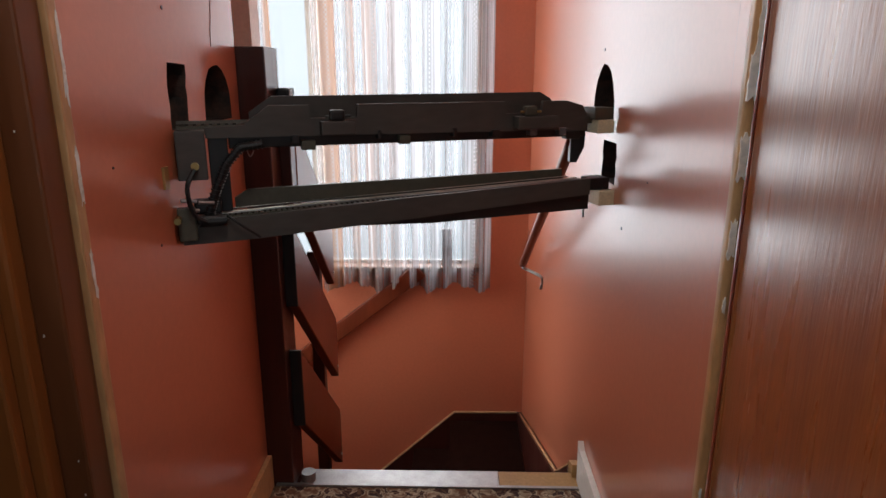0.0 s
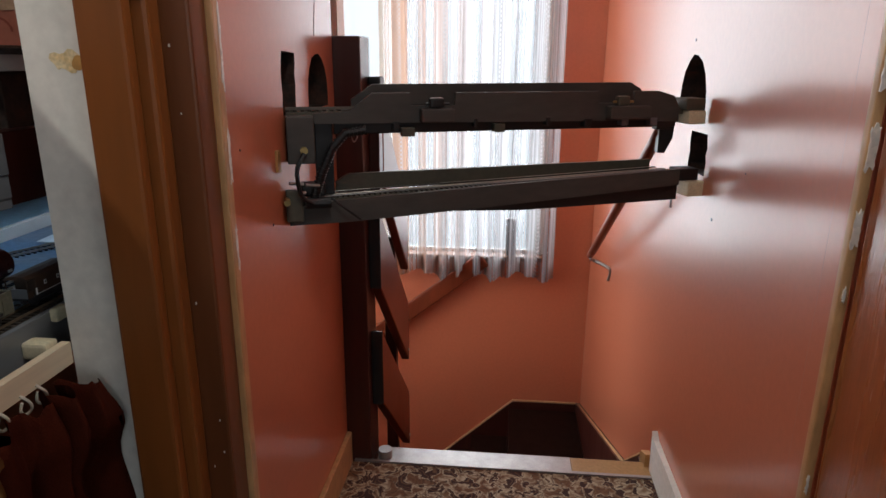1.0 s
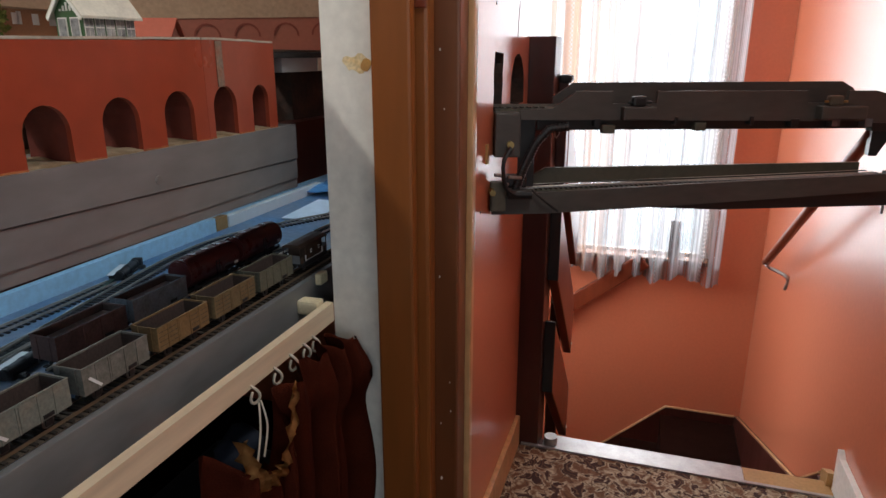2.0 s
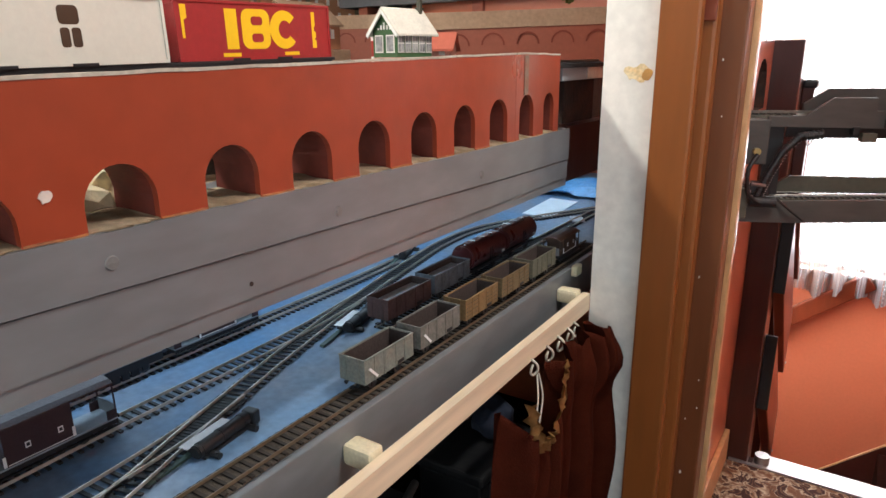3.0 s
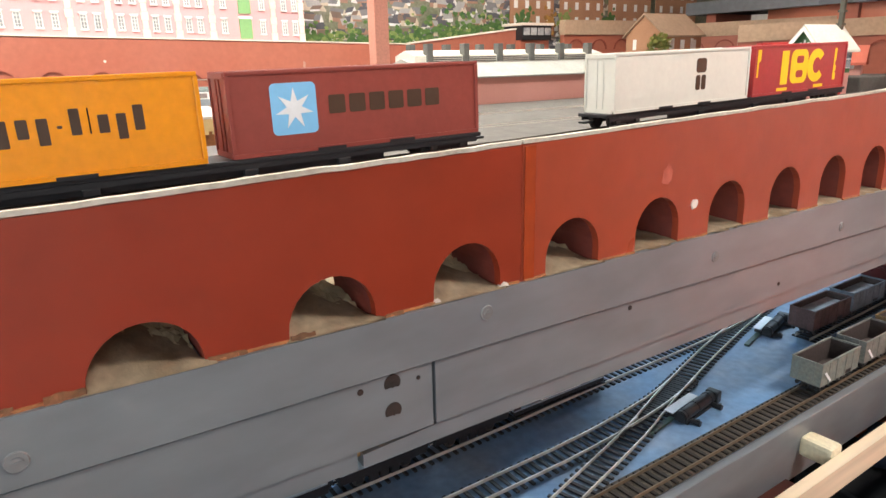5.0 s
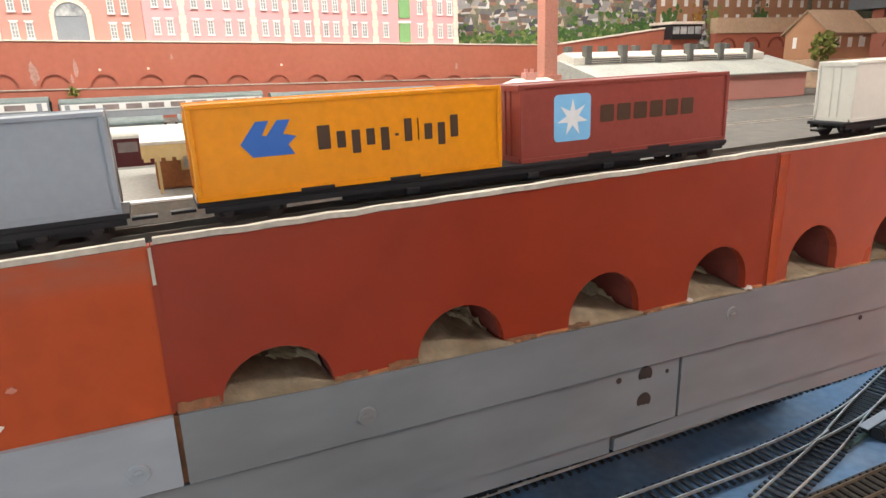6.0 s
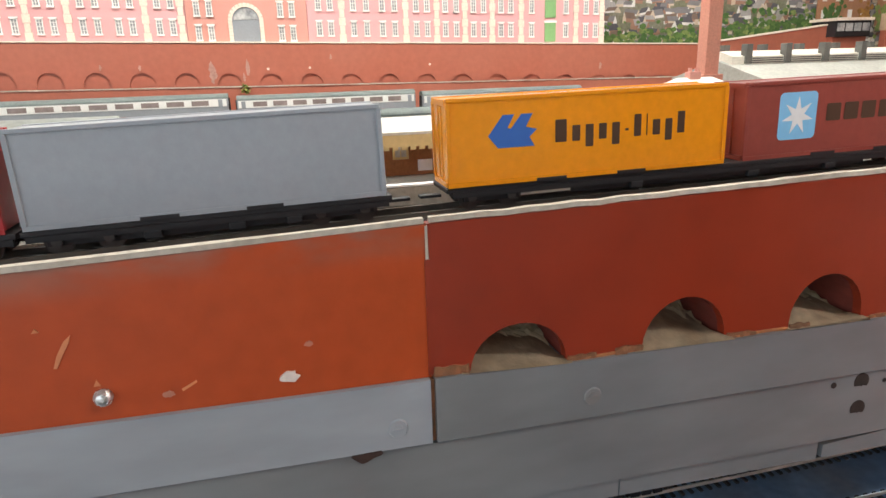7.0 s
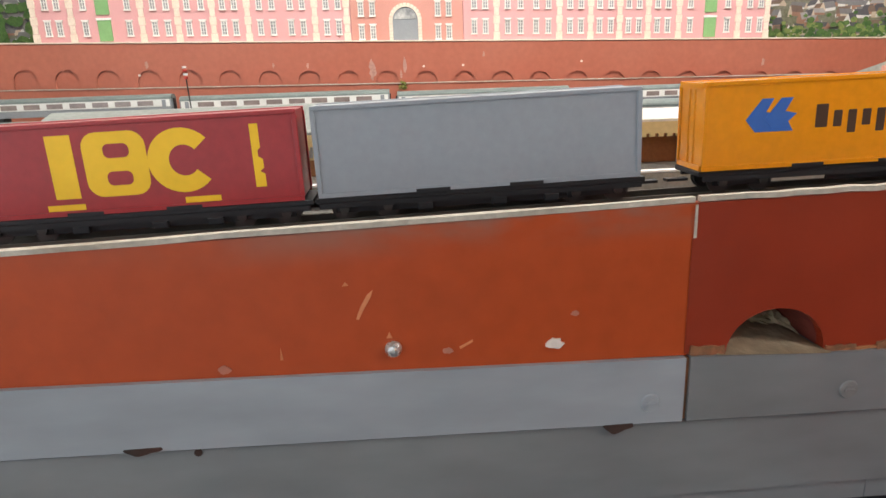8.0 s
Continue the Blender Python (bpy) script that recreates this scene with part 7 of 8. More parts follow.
pts += [(0.42, 1.20), (0.42, z_mill(0.42) - 0.003)]
part("arcade", slab(bmesh.new(), pts, "x", XW - 0.0033, XW), WALLRED, rw)
part("coping", ribbon(span(-1.95, 0.42, 12), lambda y: z_mill(y) - 0.0015, lambda y: z_mill(y) + 0.0012, lambda y: XW + 0.002, 0.02), STONE, rw, "thin pale coping")
part("hill_wall", slab(bmesh.new(), [(0.421, 1.116), (0.421, 1.355), (0.85, 1.400), (0.85, 1.116)], "x", XW - 0.02, XW), WALLRED, rw)
part("hill_coping", slab(bmesh.new(), [(0.421, 1.3552), (0.421, 1.359), (0.85, 1.4045), (0.85, 1.4002)], "x", XW - 0.022, XW + 0.003), STONE, rw)
for y, z, w_, h_ in ((-0.868, 1.318, 0.010, 0.024), (-0.790, 1.328, 0.0045, 0.020), (-0.80, 1.305, 0.004, 0.010), (-1.02, 1.332, 0.004, 0.007), (-1.39, 1.345, 0.005, 0.009), (0.10, 1.305, 0.005, 0.010), (-0.60, 1.345, 0.003, 0.007), (-1.10, 1.335, 0.003, 0.006)):
    rnd = random.Random(int(y * -1000))
    pts = [(y + w_ * math.cos(a) * rnd.uniform(0.45, 1.2), z + h_ * math.sin(a) * rnd.uniform(0.6, 1.15)) for a in (6.283 * q / 18 for q in range(18))]
    part("paint_scuff", slab(bmesh.new(), pts, "x", XW - 0.002, XW + 0.0006), SCUFF, rw, "pale scuff on the paint")
for y in (-1.41, -0.745, -0.36, -0.65):
    part("pin_hole", slab(bmesh.new(), [(y + 0.003 * math.cos(a), 1.322 + 0.003 * math.sin(a)) for a in (6.283 * q / 10 for q in range(10))], "x", XW - 0.002, XW + 0.0008), CHIP, rw)
lw = thing("lower_wall", (0, 0, 0), "low terracotta wall with a pale top line behind the coaches", "model wall")
part("wall", ribbon(span(-1.95, 0.45, 12), lambda y: 1.116, lambda y: z_ledge(y), lambda y: -2.0, 0.03), WALLRED, lw)
part("coping", jag(ribbon(span(-1.95, 0.45, 40), lambda y: z_ledge(y) + 0.0002, lambda y: z_ledge(y) + 0.0024, lambda y: -1.9985, 0.008), 0.0008, 3), PAPEREDGE, lw)
bush = bmesh.new()
rnd = random.Random(3)
for k in range(60):
    p = Vector((-1.99 + rnd.uniform(-0.004, 0.006), -0.798 + rnd.gauss(0, 0.005), z_ledge(-0.8) - 0.012 + abs(rnd.gauss(0, 0.008))))
    m = Matrix.Translation(p) @ Euler((rnd.uniform(0, 6), rnd.uniform(0, 6), rnd.uniform(0, 6))).to_matrix().to_4x4()
    bmesh.ops.create_grid(bush, x_segments=1, y_segments=1, size=0.0022, matrix=m)
LEAF = material("model_foliage", (0.14, 0.17, 0.035), 0.9, other=(0.25, 0.22, 0.05), big=60, fine=300, amount=0.8)
solo("ivy_tuft", bush, LEAF, "small yellow-green plant tuft on the low wall", "plant")

# scenery ground, platform, station
GROUND = material("grey_scenery_ballast", (0.135, 0.125, 0.11), 0.95, other=(0.085, 0.08, 0.07), big=50, fine=500, amount=0.6, bump=0.6)
solo("layout_ground", boxes((-1.999, -0.885, -1.7, 0.95, 1.1155, 1.218), (-2.2, -0.95, 0.9505, 2.25, 1.1155, 1.218)), GROUND, "ballasted ground of the model station area", "scenery ground")
PLAT = material("pale_platform_surface", (0.33, 0.315, 0.28), 0.85, other=(0.25, 0.24, 0.21), big=20, fine=300, amount=0.5)
pf = thing("station_platform", (0, 0, 0), "pale model station platform with a white edge", "model platform")
part("slab", boxes((-1.085, -0.905, -1.6, -0.37, 1.2185, 1.233), bevel=0.001), PLAT, pf)
part("white_edge", one_box(-0.913, -0.9045, -1.6, -0.37, 1.2332, 1.2345), CARD, pf, "white painted platform edge")
BRICKB = material("brown_station_brick", (0.34, 0.135, 0.045), 0.7, other=(0.26, 0.095, 0.035), big=20, fine=500, amount=0.5)
ROOFG = material("grey_green_station_roof", (0.24, 0.255, 0.23), 0.7, other=(0.18, 0.19, 0.175), big=20, fine=200, amount=0.5)
CANOPY = paint("cream_canopy_paint", (0.62, 0.47, 0.22), 0.6, 0.3)
CREAMROOF = paint("cream_white_roof", (0.70, 0.67, 0.58), 0.6, 0.3)


def station_building(ya, yb, roof_mat, label, wall=BRICKB, flat=False):
    s = thing("station_building", (0, 0, 0), label, "model station", "station buildings")
    x0, x1, z0, z1 = -1.045, -0.955, 1.2335, 1.268
    part("wall", boxes((x0, x1, ya + 0.008, yb - 0.008, z0, z1)), wall, s)
    bm = slab(bmesh.new(), [(x0 - 0.012, z1), (x1 + 0.022, z1), (x1 + 0.022, z1 + 0.002), ((x0 + x1) / 2, z1 + (0.006 if flat else 0.020)), (x0 - 0.012, z1 + 0.002)], "y", ya, yb)
    part("roof", bm, roof_mat, s)
    part("valance", one_box(x1 + 0.0205, x1 + 0.0228, ya, yb, z1 - 0.009, z1 - 0.0002), CANOPY, s, "cream canopy valance")
    for k in range(int((yb - ya) / 0.007)):
        part("valance_tooth", one_box(x1 + 0.0206, x1 + 0.0226, ya + 0.007 * k + 0.001, ya + 0.007 * k + 0.0052, z1 - 0.0115, z1 - 0.009), CANOPY, s)
    n = max(2, int((yb - ya) / 0.06))
    for k in range(n):
        y = ya + (yb - ya) * (k + 0.5) / n
        if k % 3 == 1:
            part("door", one_box(x1, x1 + 0.0012, y - 0.007, y + 0.007, z0, z0 + 0.026), GREYDOOR, s)
        else:
            w = part("window", boxes((x1 + 0.0002, x1 + 0.0018, y - 0.0065, y + 0.0065, z0 + 0.013, z0 + 0.029)), CANOPY, s)
            part("pane", boxes((x1 + 0.0019, x1 + 0.0022, y - 0.0045, y - 0.0004, z0 + 0.015, z0 + 0.027), (x1 + 0.0019, x1 + 0.0022, y + 0.0004, y + 0.0045, z0 + 0.015, z0 + 0.027)), PANE, w)
        part("poster", one_box(x1 + 0.0002, x1 + 0.0012, y + 0.014, y + 0.026, z0 + 0.003, z0 + 0.012), CARD, s, "pale notice board with unreadable print")
    for k in range(4):
        y = ya + 0.01 + (yb - ya - 0.02) * k / 3
        part("canopy_post", one_box(x1 + 0.018, x1 + 0.0198, y - 0.001, y + 0.001, z0 - 0.0002, z1), CANOPY, s)
    return s


station_building(-1.10, -0.86, ROOFG, "brown brick model station with a grey roof and cream valance")
station_building(-0.68, -0.425, CREAMROOF, "brown model station wing with a cream roof", flat=True)
SIGNRED = paint("red_sign_paint", (0.45, 0.03, 0.025), 0.5, 0.15)
sg = thing("station_sign", (-0.915, -0.745, 1.2335), "red station name board with white letters on white posts", "station sign")
part("board", boxes((-0.0008, 0.0008, -0.030, 0.030, 0.007, 0.024), bevel=0.0003), SIGNRED, sg)
for y in (-0.024, 0.024):
    part("post", one_box(-0.0024, -0.0009, y - 0.001, y + 0.001, 0.0, 0.025), CARD, sg)


def lettering(text, size, m, mat, parent, name="lettering"):
    cu_ = bpy.data.curves.new("text", "FONT")
    cu_.body, cu_.size, cu_.align_x, cu_.extrude = text, size, "CENTER", 0.0003
    tmp = bpy.data.objects.new("text", cu_)
    scene.collection.objects.link(tmp)
    bpy.context.view_layer.update()
    me = bpy.data.meshes.new_from_object(tmp.evaluated_get(bpy.context.evaluated_depsgraph_get()))
    bpy.data.objects.remove(tmp)
    me.materials.clear()
    me.materials.append(mat)
    ob = part(name, me, None, parent)
    ob.matrix_local = m
    return ob


face = Matrix(((0, 0, 1, 0.0012), (1, 0, 0, 0), (0, 1, 0, 0), (0, 0, 0, 1)))
lettering("MIDDLETON", 0.0098, Matrix.Translation((0, 0, 0.0158)) @ face, CARD, sg)
lettering("CENTRAL", 0.0085, Matrix.Translation((0, 0, 0.0085)) @ face, CARD, sg)
MAROONC = material("maroon_coach_paint", (0.10, 0.014, 0.016), 0.4, other=(0.07, 0.012, 0.012), big=30, fine=300, amount=0.4)
COACHWHITE = paint("white_coach_band", (0.78, 0.78, 0.75), 0.45, 0.15)
COACHROOF = material("green_grey_coach_roof", (0.125, 0.155, 0.145), 0.6, other=(0.09, 0.11, 0.105), big=30, fine=200, amount=0.5)
COACHGLASS = material("dim_coach_window", (0.20, 0.16, 0.15), 0.15, other=(0.32, 0.26, 0.24), big=30, amount=0.6)


def coach(x, y0, y1, z, body, band, roof, label, windows=8, h=0.046, half=0.0175):
    """A passenger coach: body, arched roof, windows in a band, bogies."""
    c = thing("passenger_coach", (x, (y0 + y1) / 2, z), label, "model coach", "coaches in the station")
    L = (y1 - y0) / 2 - 0.003
    part("body", boxes((-half, half, -L, L, 0.011, h - 0.008), bevel=0.001), body, c)
    for s in (-1, 1):
        part("band", one_box(s * half, s * (half + 0.0006), -L + 0.003, L - 0.003, h - 0.0235, h - 0.009), band, c)
        for k in range(windows):
            yy = -L * 0.86 + L * 1.72 * (k + 0.5) / windows
            part("window", boxes((s * (half + 0.0004), s * (half + 0.0010), yy - L * 0.075, yy + L * 0.075, h - 0.021, h - 0.0115), bevel=0.0002), COACHGLASS, c)
        for q in (-1, 1):
            part("door", one_box(s * (half + 0.0002), s * (half + 0.0011), q * L * 0.93 - 0.004, q * L * 0.93 + 0.004, 0.013, h - 0.01), body, c)
    bm = slab(bmesh.new(), [(half * math.cos(math.pi * k / 12) * 1.02, h - 0.0082 + 0.0095 * math.sin(math.pi * k / 12)) for k in range(13)], "y", -L, L)
    part("roof", bm, roof, c)
    for q in (-1, 1):
        part("gangway", boxes((-0.006, 0.006, q * L, q * (L + 0.0028), 0.014, h - 0.008)), CHASSIS, c)
        b = part("bogie", boxes((-0.013, 0.013, q * L * 0.7 - 0.018, q * L * 0.7 + 0.018, 0.003, 0.0108), bevel=0.001), CHASSIS, c)
        wheels(b, (q * L * 0.7 - 0.012, q * L * 0.7 + 0.012), 0.0062)
    return c


ZG = 1.2245
for a, b in ((-1.70, -1.275), (-1.265, -0.826), (-0.816, -0.441), (-0.431, -0.05)):
    coach(-1.86, a, b, lerp((a + b) / 2, [-1.5, 0], [1.2335, 1.2135]), GREYDOOR, COACHWHITE, COACHROOF, "green-grey and white model express coach", 8, 0.048)
for a, b in ((-1.45, -1.19), (-1.18, -0.92), (-0.91, -0.65), (-0.64, -0.38)):
    coach(-1.32, a, b, ZG - 0.006, COACHWHITE, GREYC, COACHROOF, "pale grey model coach in the station", 8, 0.045)
for a, b in ((-1.30, -1.06), (-1.05, -0.81), (-0.80, -0.56)):
    coach(-1.145, a, b, ZG - 0.006, MAROONC, MAROONC, CREAMROOF, "maroon model coach with a cream roof", 8, 0.046)
for x, a, b in ((-1.86, -1.75, 0.9), (-1.32, -1.65, 0.9), (-1.145, -1.65, 0.9), (-1.55, -1.65, 0.9)):
    track_pieces("station_track", [(x, a), (x, (a + b) / 2), (x, b)], lambda y, x=x: (ZG - 0.0055 if x > -1.8 else lerp(y, [-1.5, 0], [1.2338, 1.2138])), "model station track with black sleepers", RAIL, SLEEPER, 0.011)

# signal with ringed arm posts
sg2 = thing("signal_post", (-1.62, -1.171, 1.218), "thin model signal post with ringed red and white head", "model signal")
sg2.rotation_euler = (radians(2.5), 0, 0)
part("mast", rod(bmesh.new(), (0, 0, 0), (0, 0, 0.095), 0.0011, 8), CHASSIS, sg2)
for k in range(4):
    part("ring", rod(bmesh.new(), (0, 0, 0.093 + 0.006 * k), (0, 0, 0.0965 + 0.006 * k), 0.0036, 12), (SIGNRED, CARD)[k % 2], sg2)

# chimney, goods shed with ridge vents
CHIMNEY = material("orange_pink_printed_brick", (0.58, 0.26, 0.19), 0.75, other=(0.50, 0.21, 0.15), big=9, fine=300, amount=0.4, bump=0.1)
ch = thing("mill_chimney", (-1.466, -0.001, 1.218), "square pink brick model chimney", "model chimney")
part("shaft", boxes((-0.0125, 0.0125, -0.0135, 0.0135, 0.0, 0.62), bevel=0.001), CHIMNEY, ch)
part("plinth", boxes((-0.018, 0.018, -0.020, 0.020, 0.0, 0.072), bevel=0.001), CHIMNEY, ch)
SHEDROOF = material("pale_grey_shed_roof", (0.38, 0.385, 0.345), 0.7, other=(0.29, 0.295, 0.265), big=16, fine=150, amount=0.5)
VENT = material("dark_grey_vent", (0.11, 0.11, 0.10), 0.7, amount=0.4, big=40)
sh = thing("goods_shed", (0, 0, 0), "model goods shed with a pale roof and square ridge vents", "model shed")
part("wall", boxes((-1.78, -1.52, 0.165, 0.755, 1.218, 1.272)), BRICKRED, sh)
part("roof", slab(bmesh.new(), [(-1.80, 1.272), (-1.50, 1.272), (-1.50, 1.275), (-1.65, 1.312), (-1.80, 1.275)], "y", 0.150, 0.775), SHEDROOF, sh)
part("lantern", slab(bmesh.new(), [(-1.69, 1.303), (-1.61, 1.303), (-1.61, 1.318), (-1.65, 1.329), (-1.69, 1.318)], "y", 0.160, 0.715), CREAMROOF, sh)
for k in range(6):
    y = 0.195 + 0.094 * k
    for x in (-1.692, -1.622):
        part("ridge_vent", boxes((x, x + 0.018, y - 0.007, y + 0.007, 1.304, 1.342), bevel=0.001), VENT, sh, "dark grey square vent")
    if k < 5:
        part("louvre", boxes(*[(-1.6098, -1.6082, y + 0.010, y + 0.084, 1.305 + 0.004 * q, 1.3065 + 0.004 * q) for q in range(3)]), CHASSIS, sh)
hut = thing("lamp_hut", (-1.33, -0.120, 1.2182), "small model hut with a pale hipped roof and brick chimney", "model hut")
part("wall", boxes((-0.03, 0.03, -0.042, 0.042, 0, 0.057)), BRICKB, hut)
bm = bmesh.new()
lower = [bm.verts.new((x, y, 0.057)) for x, y in ((-0.036, -0.050), (0.036, -0.050), (0.036, 0.050), (-0.036, 0.050))]
ridge = [bm.verts.new((0, -0.030, 0.0715)), bm.verts.new((0, 0.030, 0.0715))]
for f in ((0, 1, 2, 3),):
    bm.faces.new([lower[k] for k in f][::-1])
bm.faces.new((lower[0], lower[1], ridge[0]))
bm.faces.new((lower[1], lower[2], ridge[1], ridge[0]))
bm.faces.new((lower[2], lower[3], ridge[1]))
bm.faces.new((lower[3], lower[0], ridge[0], ridge[1]))
part("roof", bm, CREAMROOF, hut)
part("chimney_stack", boxes((-0.007, 0.007, -0.013, 0.006, 0.062, 0.080), bevel=0.001), BRICKRED, hut)
for y in (-0.009, 0.002):
    part("chimney_pot", rod(bmesh.new(), (0, y, 0.080), (0, y, 0.0855), 0.0028, 10), BRICKRED, hut)

# far corner: bridge cabin, long walls, houses, signal gantry
cb = thing("bridge_cabin", (-2.06, 0.855, 1.2285), "dark glazed model bridge cabin", "model cabin")
part("cabin", boxes((-0.05, 0.04, -0.05, 0.07, 0.135, 0.178), bevel=0.001), CHASSIS, cb)
part("roof", boxes((-0.055, 0.046, -0.055, 0.075, 0.178, 0.186), bevel=0.001), STONE, cb)
for k in range(4):
    part("window", one_box(0.0402, 0.0412, -0.046 + 0.029 * k, -0.022 + 0.029 * k, 0.150, 0.172), PANE, cb)
part("support", boxes((-0.05, 0.03, -0.048, 0.068, -0.01, 0.135)), WALLRED, cb)
BRICKDARK = material("dark_red_arch_bricks", (0.26, 0.06, 0.035), 0.7, amount=0.3)
TANWALL = material("tan_concrete_parapet", (0.47, 0.325, 0.215), 0.8, other=(0.40, 0.27, 0.17), big=8, fine=120, amount=0.4)


def long_wall(a, b, z0, z1a, z1b, label):
    d = Vector((b[0] - a[0], b[1] - a[1], 0))
    m = pose(a[0], a[1], 0, 0, 0, math.degrees(math.atan2(d.y, d.x)))
    w = thing("parapet_wall", (0, 0, 0), label, "model wall", "long walls in the corner")
    w.matrix_world = m
    L = d.length
    part("brick_face", slab(bmesh.new(), [(0, z0), (L, z0), (L, z1b - 0.046), (0, z1a - 0.046)], "y", 0, 0.02), WALLRED, w)
    part("parapet", slab(bmesh.new(), [(0, z1a - 0.0458), (L, z1b - 0.0458), (L, z1b), (0, z1a)], "y", -0.004, 0.024), TANWALL, w)
    for k in range(int(L / 0.1)):
        c, zt = 0.05 + 0.1 * k, lerp(0.05 + 0.1 * k, [0, L], [z1a, z1b]) - 0.062
        ring = [(c + r * math.cos(a), zt - 0.03 + r * math.sin(a)) for r, sgn in ((0.034, 1), (0.029, -1)) for a in (math.pi * (q if sgn > 0 else 10 - q) / 10 for q in range(11))]
        part("arch_ring", slab(bmesh.new(), ring, "y", -0.003, -0.0002), BRICKDARK, w)
    return w


long_wall((-2.02, 0.98), (-1.98, 1.50), 1.218, 1.425, 1.425, "brick model wall with a tan parapet")
long_wall((-1.98, 1.52), (-0.96, 2.05), 1.218, 1.415, 1.43, "long brick model wall with a tan parapet")
long_wall((-1.55, 1.20), (-0.95, 1.62), 1.218, 1.385, 1.405, "red brick model embankment wall with a tan parapet")
TILE = material("tan_model_tiles", (0.36, 0.245, 0.16), 0.8, amount=0.4)


def cottage(x, y, z, rz, label, wall, roof, gable, s=1.0):
    h = thing("model_house", (x, y, z), label, "model house", "model houses", rz=rz)
    a, b, e, r = 0.045 * s, 0.06 * s, 0.05 * s, 0.085 * s
    part("wall", slab(bmesh.new(), [(-a, 0), (a, 0), (a, e), (0, r), (-a, e)], "y", -b, b), wall, h)
    for q in (-1, 1):
        part("roof", slab(bmesh.new(), [(0, r + 0.001), (0, r + 0.006), (q * (a + 0.01), e - 0.006), (q * (a + 0.01), e - 0.011)], "y", -b - 0.008, b + 0.008), roof, h)
    part("gable_board", slab(bmesh.new(), [(-a, e), (a, e), (0, r)], "y", -b - 0.0015, -b - 0.0002), gable, h)
    for q in (-0.5, 0.5):
        part("window", one_box(q * a - 0.006, q * a + 0.006, -b - 0.0018, -b - 0.0003, e * 0.4, e * 0.8), WINWHITE, h)
        part("window", one_box(a + 0.0002, a + 0.0015, q * b - 0.006, q * b + 0.006, e * 0.4, e * 0.8), WINWHITE, h)
    return h


bh = cottage(-1.765, 1.150, 1.296, 0, "brown brick model house with a tan gable roof", TERRACE, TILE, TERRACE, 1.5)
for q in (-0.055, 0.0, 0.055):
    part("window", one_box(0.0677, 0.0690, q - 0.009, q + 0.009, 0.030, 0.056), WINWHITE, bh)
cottage(-1.10, 0.86, 1.262, -70, "small red-roofed model house", BRICKRED, material("red_model_tiles", (0.42, 0.10, 0.06), 0.8), BRICKRED, 0.6)
for ob_x, ob_y, ob_z in ((-1.765, 1.150, 1.2955), (-1.10, 0.86, 1.2615)):
    solo("house_mound", boxes((ob_x - 0.09, ob_x + 0.09, ob_y - 0.11, ob_y + 0.11, 1.2182, ob_z), bevel=0.004), TANWALL if ob_z > 1.29 else GROUND, "low ground block under a model house", "scenery ground")


def signal_box(x, y, z, rz):
    """Brick base, glazed green upper storey with white bars, pale gable roof with a white-latticed green gable."""
    g = thing("signal_box", (x, y, z), "green and white model signal box with a pale roof", "model signal box", rz=rz)
    a, b, e, r = 0.030, 0.045, 0.098, 0.132
    part("base", boxes((-a, a, -b, b, 0, 0.052), bevel=0.0006), BRICKRED, g)
    part("upper_storey", slab(bmesh.new(), [(-a, 0.0522), (a, 0.0522), (a, e), (0, r), (-a, e)], "y", -b, b), SIGNALGREEN, g)
    for q in (-1, 1):
        part("roof", slab(bmesh.new(), [(0, r + 0.001), (0, r + 0.005), (q * (a + 0.010), e - 0.006), (q * (a + 0.010), e - 0.010)], "y", -b - 0.008, b + 0.008), CREAMROOF, g)
        part("barge_board", slab(bmesh.new(), [(0, r + 0.0005), (0, r - 0.006), (q * (a + 0.006), e - 0.013), (q * (a + 0.009), e - 0.009)], "y", -b - 0.0085, -b - 0.0065), WINWHITE, g)
    for k in range(5):
        part("lattice", one_box(-0.0165 + 0.0075 * k, -0.0135 + 0.0075 * k, -b - 0.002, -b - 0.0003, e + 0.001, e + 0.013 - 0.0045 * abs(k - 2)), WINWHITE, g)
    for k in range(5):
        yy = -b + 0.009 + 0.018 * k
        f = part("window", one_box(a + 0.0002, a + 0.0014, yy - 0.0075, yy + 0.0075, 0.060, 0.092), WINWHITE, g)
        for i in (-1, 1):
            for j in (0, 1):
                part("pane", one_box(a + 0.0014, a + 0.0020, yy + i * 0.0036 - 0.0030, yy + i * 0.0036 + 0.0030, 0.0615 + 0.0155 * j, 0.0750 + 0.0155 * j), PANE, f)
    for k in (-1, 1):
        f = part("window", one_box(k * 0.014 - 0.010, k * 0.014 + 0.010, -b - 0.0014, -b - 0.0002, 0.060, 0.090), WINWHITE, g)
        part("pane", one_box(k * 0.014 - 0.008, k * 0.014 + 0.008, -b - 0.0020, -b - 0.0014, 0.062, 0.088), PANE, f)
    part("door", one_box(a + 0.0002, a + 0.0016, 0.008, 0.026, 0.001, 0.040), SIGNRED, g, "red door")
    return g


